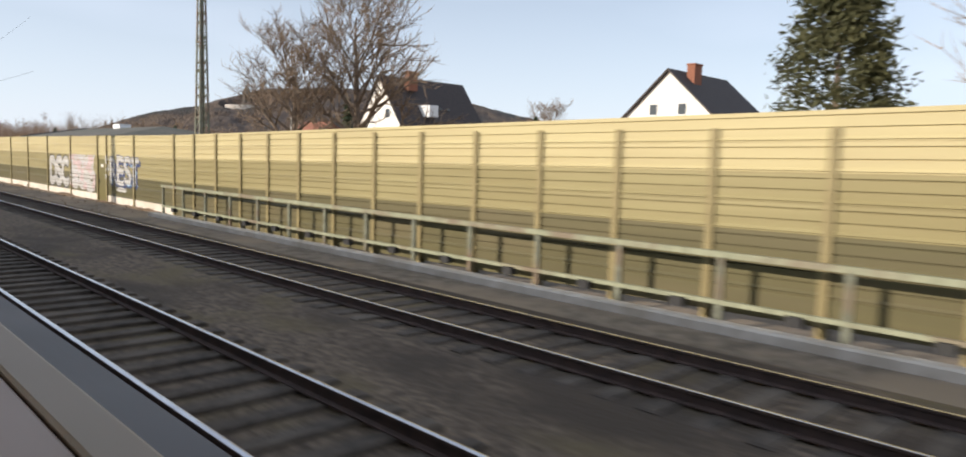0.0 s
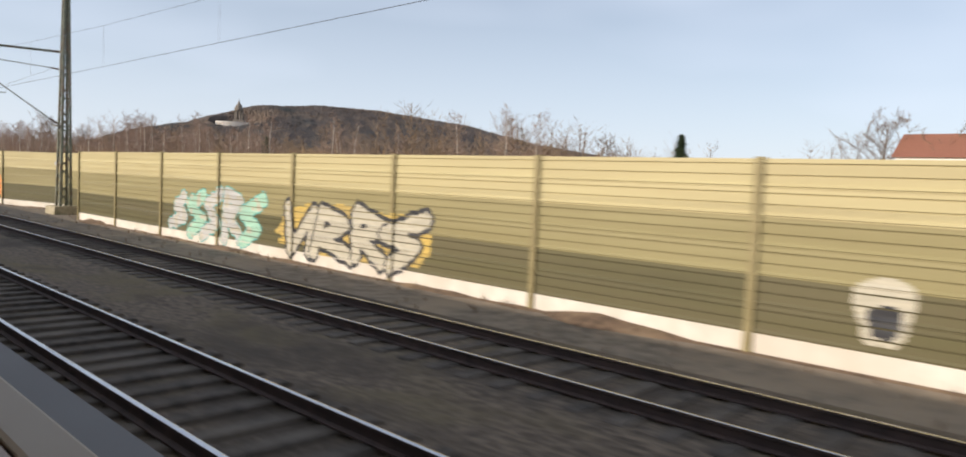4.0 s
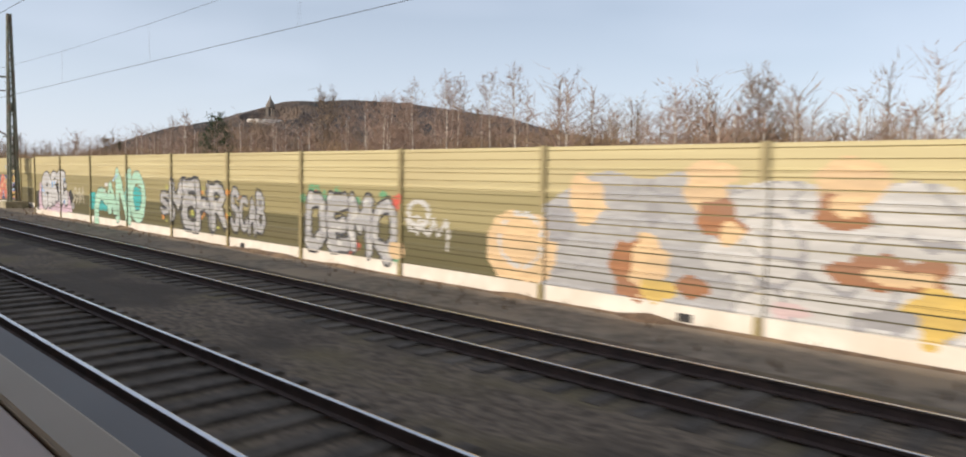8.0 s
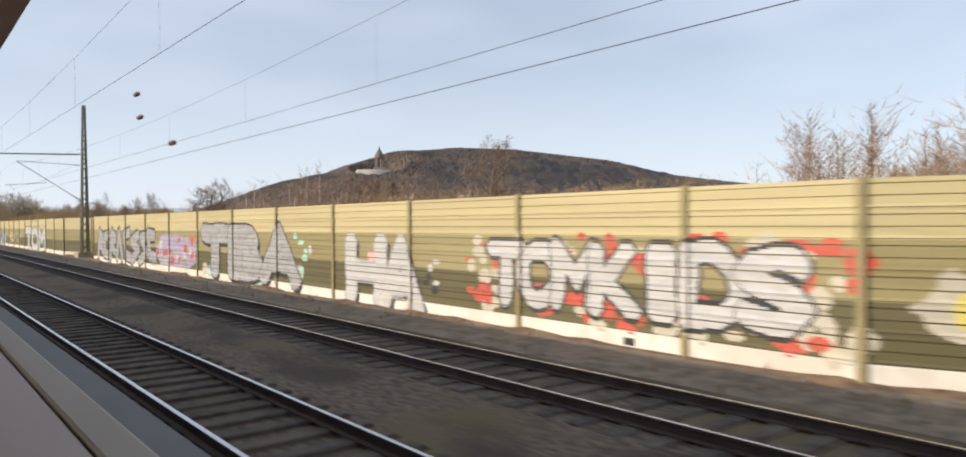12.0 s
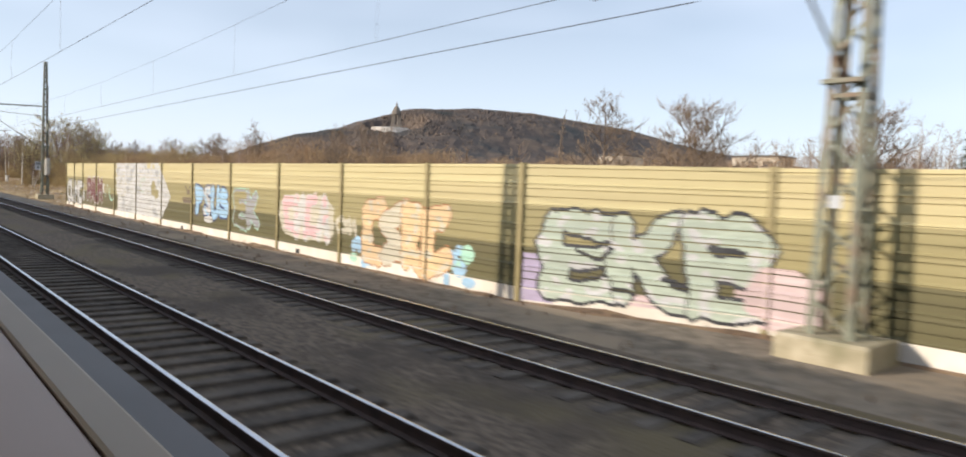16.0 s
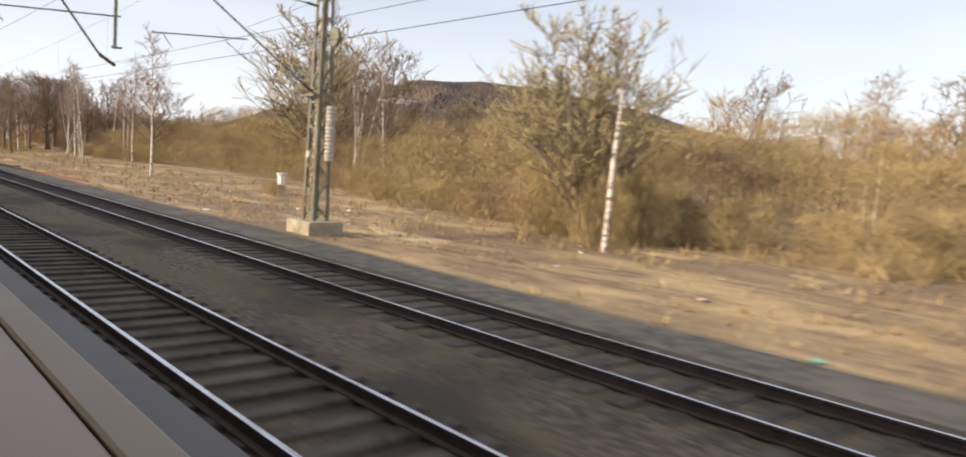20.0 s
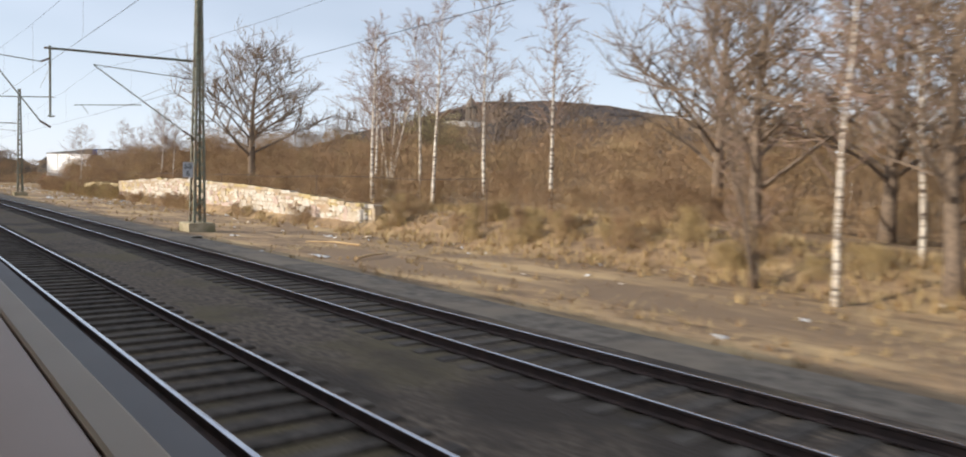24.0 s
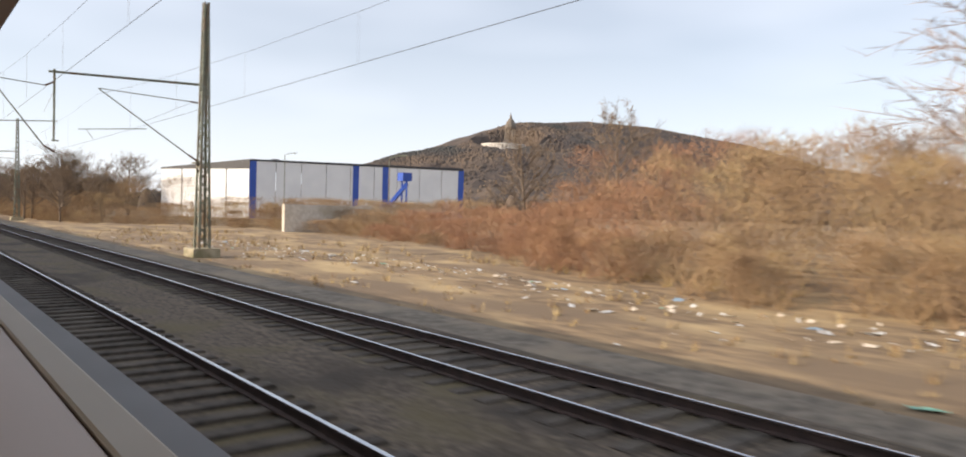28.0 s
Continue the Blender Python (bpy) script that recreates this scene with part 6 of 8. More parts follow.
p.put(p.slab(334.5, 329.0, -0.05, 0.55) | p.slab(334.52, 334.0, 0.0, 1.05) | p.slab(334.3, 333.9, 1.0, 1.6) | ((p.Zg > 0.02) & (p.Zg < 1.2) & (p.Yg < 329.2) & (p.Yg > 328.05 + 0.55 * (p.Zg - 0.1))), "mauve")
p.word([p.disc(332.83, 1.3, 1.06, 0.98) | p.disc(333.2, 0.58, 0.6, 0.54) | p.disc(332.2, 0.62, 0.52, 0.48),
        p.disc(331.3, 1.93, 0.66, 0.38) | p.fat((331.6, 1.85), (331.42, 0.62), r=0.32) | p.fat((331.3, 1.3), (330.85, 0.85), r=0.3),
        p.disc(329.92, 2.08, 0.8, 0.31) | p.fat((330.02, 1.9), (329.96, 0.82), r=0.43),
        p.disc(329.2, 1.55, 0.26, 0.14), p.disc(329.1, 0.82, 0.4, 0.44)], "pearl", "black", 0, 2)
for yc, zc, up in ((332.76, 1.42, 1), (332.68, 1.08, -1)):
    v = (p.Zg - zc) * up
    p.put((v > 0) & (v < 0.28) & (np.abs(p.Yg - yc) < 0.24 * (1 - v / 0.28)), "black")
p.put(p.slab(332.72, 332.64, 0.1, 1.0) | p.disc(331.15, 1.92, 0.22, 0.05), "black")
p.put(p.disc(333.8, 1.25, 0.1, 0.22) | p.disc(333.45, 1.12, 0.1, 0.1) | p.disc(331.62, 1.55, 0.13, 0.22) | p.disc(331.2, 1.65, 0.12, 0.1) | p.disc(329.35, 1.88, 0.12, 0.1) | p.disc(329.35, 0.6, 0.11, 0.15) | p.disc(333.2, 0.88, 0.06, 0.06), "azure")
p.build("white bubble letters with thick black outlines on pink")
p = Piece(324.9, 328.0)
p.word(p.strokes(327.9, 326.0, 0.6, 1.5, 3, 0.35), "cream", "cream", 0, 0)
p.build("faint cream tag")
p = Piece(338.6, 341.6, 0.3)
p.put(p.cloud(341.4, 338.8, 1.1, 2.05, 0.5) & (p.nf > 0.02), "cream")
p.build("faded yellow and cream smear")
p = Piece(345.8, 350.9)
p.put((p.Yg < 350.7) & (p.Yg > 345.9) & (p.Zg > 0.12) & (p.Zg < 1.95), "violet")
p.splats(350.8, 345.9, 0.2, 1.9, 60, 0.26, ["mint", "sky", "lilac", "blue", "green"])
p.word(p.strokes(350.4, 346.2, 0.35, 1.75, 4, 0.9), ["gold", "peach", "coral"], "coral", 1, 1, "peach")
p.build("colourful yellow, red, blue and violet block")
p = Piece(353.2, 369.6, 1.2)
p.splats(369.6, 353.4, 0.1, 2.0, 70, 0.14, ["mint", "green"])
p.splats(369.4, 368.2, 0.9, 2.0, 9, 0.3, ["white"])
p.put((p.Yg < 358.75) & (p.Yg > 356.95) & (p.Zg > 0.35) & (p.Zg < 2.0), "black")
p.word(p.letters("THE", 368.2, 363.0, 0.25, 1.85, 0.05, 0.05, 0.0, 0.05), "white", "grey", 3, 1, "silver")
p.word(p.letters("G", 360.5, 358.85, 0.3, 1.95, 0.0, 0.03, 0.0, 0.02) + p.letters("H", 358.6, 357.1, 0.3, 1.95, 0.0, 0.03, 0.0, 0.0) + p.letters("S", 356.9, 355.2, 0.3, 1.95, 0.0, 0.03, 0.0, 0.02) + [(np.abs(p.Yg - 361.05) < 0.24) & (p.Zg > 0.3) & (p.Zg < 1.35)], "white", "black", 3, 1)
p.put(grow_mask(p.disc(361.0, 1.8, 0.3, 0.3), 1), "black")
p.put(p.disc(361.0, 1.8, 0.3, 0.3), "white")
p.build("white and silver block letters with green leaves")
p = Piece(375.5, 397.0, 1.0)
wave = 1.95 + 0.16 * np.abs(np.sin((p.Yg - 380) * 1.25)) + 0.10 * p.nz
long_ = (p.Yg < 396.9) & (p.Yg > 380.4 + 0.4 * (p.Zg - 1)) & (p.Zg > 0.0) & (p.Zg < wave)
p.put((p.Yg < 396.9) & (p.Yg > 380.2) & (p.Zg >= wave - 0.1) & (p.Zg < 2.28 + 0.1 * p.nf), "pink")
p.put(long_, "silver")
p.put(long_ & (p.nf + 0.4 * p.nz > 0.10), "pearl")
p.put(long_ & (p.nw - 0.3 * p.nf > 0.25), "grey")
p.put((p.Yg < 396.9) & (p.Yg > 380.3) & (np.abs(p.Zg - wave) < 0.075), "black")
for k in range(11):
    y_ = 396.2 - k * 1.42 + p.r.uniform(-0.2, 0.2)
    p.put(p.fat((y_, 1.95), (y_ - 0.45, 1.45), (y_ - 0.30, 0.95), r=0.055) | p.fat((y_ - 0.3, 0.95), (y_ - 1.0, 0.15), r=0.04), "black")
    p.put(p.fat((y_ - 0.15, 1.75), (y_ - 0.45, 1.25), r=0.10), ("mint", "pearl", "white")[k % 3])
    p.put(p.disc(y_ - 0.42, 1.02, 0.16, 0.22) & (p.nf > -0.2), "coral")
    p.put((p.Zg < 0.42 - 0.9 * np.abs(p.Yg - y_ + 1.0)) & (p.Zg > 0.0), "black")
    p.put(p.fat((y_ - 0.75, 1.9), (y_ - 0.95, 1.3), (y_ - 0.7, 0.7), r=0.045) | p.fat((y_ - 0.7, 0.7), (y_ - 1.3, 0.45), r=0.035), "black")
p.put(p.cloud(398.8, 396.5, 0.15, 1.95, 0.25), "blush")
p.put(p.cloud(398.4, 397.2, 0.9, 2.0, 0.45), "white")
p.put(p.cloud(380.8, 377.6, 0.15, 1.85, 0.28), "blush")
p.put(p.cloud(380.6, 379.4, 0.15, 0.8, 0.4), "pink")
p.put(p.cloud(379.8, 378.0, 0.9, 1.4, 0.3), "pearl")
p.put(p.fat((379.8, 0.85), (378.6, 0.8), r=0.06) | p.fat((379.2, 0.4), (378.6, 0.65), r=0.05), "brown")
p.put(p.fat((379.6, 1.85), (376.2, 1.75), r=0.06) | p.fat((377.6, 1.5), (377.6, 0.15), (379.0, 0.1), r=0.08), "mint")
for y_, z_, a_, b_ in ((376.6, 1.5, 0.55, 0.3), (376.3, 0.8, 0.5, 0.5)):
    p.put(p.ring(y_, z_, a_, b_, 0.07), "green")
p.put(p.disc(376.1, 0.6, 0.3, 0.2), "coral")
p.build("long silver and black piece with pink edge and green loops")
p = Piece(399.0, 408.6)
blob = p.cloud(408.6, 399.2, 0.0, 2.28, 0.22)
p.put(blob, "silver")
p.put(blob & (p.nw > -0.02), "sky")
p.put(blob & (p.nf > 0.12), "pearl")
inner = p.cloud(408.4, 399.8, 0.1, 2.25, 0.2)
flat = np.sin(p.Yg * 3.3 + 3.2 * p.nz + 1.5 * p.Zg) + 0.9 * np.sin(p.Zg * 4.2 + 2.6 * p.nw - p.Yg)
red_ = inner & (flat > 0.02)
p.put(grow_mask(red_, 3) & blob, "white")
p.put(red_, "coral")
p.put(inner & (np.abs(flat + 0.9) < 0.16), "white")
p.build("red letters with white rims on pale blue")
p = Piece(408.9, 413.3)
p.word(p.letters("ESA", 413.2, 409.0, 0.25, 1.8, 0.03, -0.02, 0.0, 0.06), "white", "black", 3, 2, None, None, "black")
p.put(p.cloud(413.6, 412.9, 0.5, 1.2, 0.3), "lilac")
p.build("square white letters with black outlines")
p = Piece(414.2, 418.6, 0.2)
p.put((p.Yg < 418.5) & (p.Yg > 414.2) & (p.Zg > -0.1) & (p.Zg < 1.95), "grey")
p.put((p.Yg < 418.6) & (p.Yg > 418.3) & (p.Zg > 0.8) & (p.Zg < 2.0), "mint")
p.put((p.Yg < 415.0 - 0.25 * (p.Zg - 1)) & (p.Yg > 414.2) & (p.Zg < 2.0), "mint")
p.put((np.abs(p.Zg - 1.35) < 0.12) & (p.Yg < 417.3) & (p.Yg > 415.3), "black")
p.put((np.abs(p.Zg - 0.8 + 0.5 * np.abs(p.Yg - 416.6)) < 0.14) & (p.Yg < 417.9) & (p.Yg > 415.2), "black")
p.build("grey panel with black arrows and mint edges")
p = Piece(422.1, 428.0)
p.cloud(428.0, 422.4, 0.2, 1.9, 0.3, "cream")
p.put(p.cloud(427.5, 424.5, 0.5, 1.6, 0.5), "yellow")
p.put(p.cloud(425.6, 422.8, 0.4, 1.5, 0.5) & (p.nf > 0), "lilac")
p.put(p.ring(424.4, 1.7, 0.5, 0.3, 0.06), "black")
p.build("pale cream and yellow bubbles")
p = Piece(429.4, 439.4, 1.0)
p.splats(439.6, 429.2, 1.75, 2.15, 30, 0.22, ["red", "cream", "red", "cream"])
p.splats(439.6, 429.2, 0.0, 0.45, 34, 0.24, ["red", "cream", "red", "cream"])
p.splats(439.9, 438.6, 0.3, 1.8, 14, 0.24, ["red", "cream"])
p.splats(430.2, 428.9, 0.1, 2.0, 22, 0.26, ["red", "cream"])
p.put(p.cloud(438.8, 430.2, 0.4, 1.8, 0.1) & (p.nz > 0.0), "red")
p.word(p.letters("TOMKIDS", 438.9, 429.9, 0.42, 1.88, 0.06, -0.05, 0.0, 0.06), "white", "black", 3, 2, "pearl")
p.build("white letters with black outlines and red bubbles")
p = Piece(441.3, 448.6)
p.word(p.letters("HA", 447.0, 442.4, -0.25, 1.9, 0.0, -0.04, 0.0, 0.04), "white", "silver", 4, 2, None, None, "black")
p.splats(442.6, 441.2, 0.3, 1.5, 7, 0.18, ["black", "white"])
p.put(p.disc(445.4, 1.35, 0.3, 0.2), "pink")
p.build("tall white letters over barrier and plinth")
p = Piece(450.2, 463.4)
p.splats(463.0, 450.6, -0.2, 0.7, 20, 0.35, ["white", "mint", "cream"])
p.word(p.letters("TBA", 463.2, 451.2, 0.1, 2.2, 0.04, 0.02, 0.0, 0.03), "silver", "black", 7, 2, "grey", None, "black")
p.splats(451.6, 450.2, 1.0, 2.0, 5, 0.25, ["mint", "white"])
p.build("large silver letters with black shadow")
p = Piece(464.0, 489.0)
p.word(p.strokes(488.5, 472.0, 0.1, 2.0, 8, 0.9), "silver", "black", 1, 3, "grey")
p.cloud(471.8, 464.2, 0.0, 1.9, 0.3, "lilac")
p.splats(471.6, 464.2, 0.1, 1.8, 34, 0.3, ["red", "silver", "white", "red", "grey"])
p.build("grey letters and a red and white piece")
p = Piece(513.8, 529.4)
p.word(p.letters("TOM", 529.2, 514.4, -0.25, 2.1, 0.0, 0.0, 0.0, 0.03), "white", "black", 6, 2, None, None, "teal")
p.word(p.letters("TOM", 517.4, 515.6, 1.35, 1.7, 0.03, 0.1), "grey", "grey", 0, 0)
p.build("huge white block letters with black and teal edges")
p = Piece(534.4, 540.2)
p.put(p.cloud(540.3, 539.5, 0.6, 1.4, 0.4), "cream")
for y_, z_ in ((538.1, 0.5), (537.3, 0.5), (535.5, 0.7), (534.9, 1.5)):
    p.put(p.cloud(y_ + 0.45, y_ - 0.45, z_ - 0.4, z_ + 0.4, 0.5), "rust")
LIME = [p.fat((539.55, 1.61), (538.75, 1.42), (539.09, 0.89), (539.0, 0.6), (539.35, 0.04), r=0.20), p.fat((537.71, 1.75), (537.58, 0.48), r=0.21) | p.fat((537.68, 1.51), (537.06, 1.43), (537.12, 0.96), (537.49, 0.73), (536.72, 0.20), r=0.17), p.fat((535.98, 1.83), (536.04, 1.3), (536.08, 0.99), (535.82, 0.35), r=0.17) | p.fat((535.98, 1.83), (535.34, 1.2), (534.97, 0.78), (534.59, 0.20), r=0.15) | p.fat((535.97, 0.91), (535.37, 1.11), r=0.12)]
TEAL = [p.fat((538.28, 1.56), (538.17, 1.14), (538.54, 0.85), (538.29, 0.44), r=0.22), p.fat((536.71, 1.6), (536.56, 0.7), r=0.20) | p.fat((536.25, 1.63), (536.3, 0.96), (536.55, 0.66), r=0.17)]
p.put((grow_mask(TEAL[0], 2) | grow_mask(TEAL[1], 2)) & (p.nf > -0.25), "black")
for m_ in TEAL:
    p.put(m_, "marine")
    p.put(m_ & (p.nf > 0.15), "blue")
    p.put(m_ & (p.nz * 0.6 + p.nf < -0.30), "navy")
for m_ in LIME:
    p.put(grow_mask(m_, 2) & ~m_ & (p.nf > -0.05), "black")
    p.put(m_, "lime")
    p.put(m_ & (p.nf < -0.30), "sage")
p.splats(539.9, 534.7, 0.0, 0.5, 12, 0.09, ["cream", "black", "sage"])
p.splats(539.8, 535.2, 1.7, 1.9, 14, 0.10, ["cream", "black", "rust"])
p.build("lime and blue letters with dark rims")
p = Piece(532.9, 534.8, 0.4)
p.word(p.strokes(534.6, 533.2, 1.0, 1.5, 3, 0.4), "cream", "cream", 0, 0)
p.build("small cream tag")
p = Piece(540.7, 545.2)
p.splats(545.2, 540.9, 0.35, 1.85, 22, 0.22, ["green", "green", "marine"])
p.word(p.letters("MAOL", 544.85, 541.0, 0.42, 1.68, 0.14, -0.04, 0.06, 0.14), "sand", "black", 2, 2, "peach")
p.splats(545.0, 540.9, 0.25, 0.45, 12, 0.10, ["white", "cream"])
p.splats(545.0, 541.0, 1.72, 1.90, 9, 0.10, ["white", "cream"])
p.build("peach letters with black outlines on green")
p = Piece(549.3, 561.4)
p.put((p.Yg < 561.3) & (p.Yg > 549.4) & (p.Zg > -0.4) & (p.Zg < 1.35 + 0.3 * p.nz), "mint")
p.put((p.Yg < 552.6 + 0.6 * p.nz) & (p.Yg > 549.4) & (p.Zg > -0.4) & (p.Zg < 1.5 + 0.4 * p.nz), "sky")
p.put((p.Yg < 552.3) & (p.Yg > 551.4) & (p.Zg > -0.3) & (p.Zg < 1.5) & (p.nf > -0.3), "lime")
p.put((p.Yg > 560.7) & (p.Yg < 561.2) & (p.Zg > -0.4) & (p.Zg < 1.6), "sky")
p.put((p.Zg < 0.05) & (p.Yg < 561) & (p.Yg > 551) & (p.nf > -0.1), "white")
p.put((p.Zg < 0.25 + 0.3 * p.nz) & (p.Yg < 561) & (p.Yg > 551.2), "pearl")
NAHG = p.letters("NAHG", 560.0, 551.2, -0.05, 1.80, 0.1, 0.0, 0.0, 0.12)
p.put(np.roll(grow_mask(NAHG[0] | NAHG[1] | NAHG[2] | NAHG[3], 5), 3, 1) & (p.nf > -0.3), "white")
p.word(NAHG, "slate", "black", 2, 2)
for m_ in NAHG:
    p.put(m_ & (p.nf > 0.38), "white")
p.put(p.disc(557.9, 2.0, 0.12, 0.1) | p.disc(557.3, 2.0, 0.12, 0.1), "black")
p.splats(550.0, 549.2, 0.5, 1.2, 4, 0.3, ["white"])
p.build("silver letters on mint and light blue ground")
p = Piece(562.0, 564.8, 0.3)
p.put((p.Yg < 564.7) & (p.Yg > 562.2) & (p.Zg > 0.05) & (p.Zg < 1.8 + 0.1 * p.nf), "silver")
p.splats(564.6, 562.3, 0.2, 1.6, 20, 0.2, ["coral", "peach", "black", "white"])
p.build("silver and red weathered piece")
p = Piece(570.2, 577.2)
p.put((p.Yg < 577.1) & (p.Yg > 576.2) & (p.Zg > -0.3) & (p.Zg < 0.9), "lilac")
p.put(p.cloud(571.8, 570.0, -0.3, 1.0, 0.35), "blush")
p.put((p.Yg < 576.6) & (p.Yg > 570.6) & (p.Zg < 0.12 + 0.15 * p.nz) & (p.Zg > -0.1), "blush")
p.word(p.letters("EKB", 576.4, 571.0, 0.0, 1.92, 0.05, -0.02, 0.0, 0.14), "sage", "black", 3, 2, "pearl")
p.put(p.fat((575.6, 1.1), (575.0, 0.9), (574.7, 1.2), r=0.05) | p.fat((573.4, 0.6), (572.9, 0.5), r=0.06) | p.fat((572.4, 1.4), (571.7, 1.35), r=0.07) | p.fat((574.6, 0.25), (574.1, 0.2), r=0.06), "black")
p.put(p.cloud(571.6, 570.0, -0.1, 1.1, 0.35), "blush")
p.build("pale mint letters with black lines, violet and pink ends")
p = Piece(579.3, 585.8)
p.splats(585.8, 584.6, -0.2, 0.8, 8, 0.28, ["sky", "mint"])
p.splats(580.4, 579.2, -0.2, 0.8, 8, 0.28, ["sky", "mint"])
p.word(p.strokes(585.0, 580.2, 0.0, 1.75, 4, 1.0), ["peach", "cream", "peach"], "brown", 3, 1, "cream")
p.build("peach and cream letters with blue splashes")
p = Piece(585.4, 587.0, 0.3)
p.word(p.strokes(586.9, 585.6, 0.75, 1.25, 3, 0.5), "cream", "cream", 0, 1)
p.build("small cream tag")
p = Piece(587.1, 591.7)
p.cloud(591.7, 587.1, 0.25, 2.05, 0.12, "cream")
p.word(p.strokes(591.3, 587.5, 0.45, 1.85, 4, 0.95), ["pink", "white"], "white", 1, 1, "pink")
p.build("pink and white bubble letters with a cream glow")
p = Piece(593.5, 596.9)
p.word(p.letters("EK", 596.6, 593.8, 0.5, 1.8, 0.05), "grey", "mint", 4, 1)
p.a[grow_mask(p.letters("EK", 596.6, 593.8, 0.5, 1.8, 0.05)[0], 2)] = -1
p.build("mint outline letters")
p = Piece(597.2, 602.0)
p.word(p.letters("PSUS", 601.8, 597.4, 0.7, 1.95, 0.08), ["sky", "white", "sky"], "navy", 3, 2, "sky")
p.put(p.cloud(600.6, 599.4, 0.25, 0.6, 0.3), "white")
p.build("light blue bubble letters with dark blue outlines")
p = Piece(602.5, 603.9, 0.3)
p.put(p.cloud(603.25, 602.75, 1.55, 1.88, 0.6), "umber")
p.put(p.cloud(603.8, 602.4, 1.10, 1.42, 0.6), "umber")
p.put(p.fat((603.5, 2.0), (603.2, 1.75), r=0.05) | p.fat((602.75, 2.0), (602.95, 1.75), r=0.05), "umber")
p.build("dark sprayed blot")
p = Piece(606.0, 618.0, 0.3)
m_ = (p.Yg < 617.7 + 0.25 * p.nf) & (p.Yg > 608.6) & (p.Zg > 0.0)
tip = (p.Yg <= 608.7) & (p.Yg > 605.9 + np.abs(p.Zg - 1.35) * 1.25) & (p.Zg > 0.0)
p.put(m_ | tip, "white")
p.put((m_ | tip) & (p.nz + 0.4 * p.nf > 0.12), "pearl")
p.put((m_ | tip) & (p.nw - 0.5 * p.nf > 0.30), "silver")
for y_, z_, a_, b_ in ((609.2, 1.72, 0.45, 0.42), (608.6, 1.42, 0.45, 0.30), (610.2, 3.1, 0.4, 0.16), (609.3, 3.05, 0.25, 0.14), (617.9, 0.6, 0.7, 0.9)):
    p.a[(np.hypot((p.Yg - y_) / a_, (p.Zg - z_) / b_) + 0.3 * p.nf) < 1] = -1
p.put(p.ring(611.3, 1.85, 0.55, 0.5, 0.14) & (p.nf > 0.0) & (p.a >= 0), "sage")
p.put(p.ring(615.9, 1.7, 0.6, 0.7, 0.16) & (p.nf > 0.05) & (p.a >= 0), "cream")
p.build("huge whitewashed arrow over the full height")
p = Piece(618.2, 621.2, 0.3)
p.put(p.ring(618.9, 1.15, 0.6, 0.5, 0.06) & (p.Zg < 1.5), "mint")
p.put(p.fat((620.7, 0.8), (620.1, 1.75), (619.6, 1.0), r=0.05), "sage")
p.build("thin pale green loops")
p = Piece(621.2, 627.0)
q = p.letters("PALM", 626.2, 621.7, 0.50, 2.02, 0.05, -0.05, 0.0, 0.05)
p.word(q, "wine", "white", 3, 2)
p.word(p.strokes(621.5, 620.9, 1.1, 1.7, 3, 0.4), "white", "white", 0, 0)
p.build("dark red letters with thick white outlines")
p = Piece(627.0, 633.7, 0.2)
p.word(p.letters("OUMC", 633.5, 628.0, 0.10, 1.72, 0.06, -0.05, 0.0, 0.06), "white", "black", 3, 2, "silver")
p.put(p.disc(627.6, 1.5, 0.18, 0.16) | p.disc(627.5, 0.7, 0.3, 0.45), "white")
p.build("silver-white bubble letters")

# ---- houses behind the barrier ----
M_GLASS = surf("dark_window_glass", (0.05, 0.06, 0.07), (0.04, 0.05, 0.06), 1.0, 0.1, 0.0, spec=0.8)
M_HALL = surf("white_cladding", (0.76, 0.77, 0.77), (0.70, 0.71, 0.72), 0.3, 0.5, 0.0)
M_BLUE = surf("blue_cladding", (0.04, 0.10, 0.42), (0.035, 0.085, 0.36), 0.3, 0.5, 0.0)
M_TRIM = surf("dark_roof_trim", (0.06, 0.06, 0.065), (0.05, 0.05, 0.055), 2.0, 0.6, 0.0)
M_PALE = surf("pale_render", (0.60, 0.54, 0.44), (0.52, 0.46, 0.38), 0.3, 0.9, 0.0)


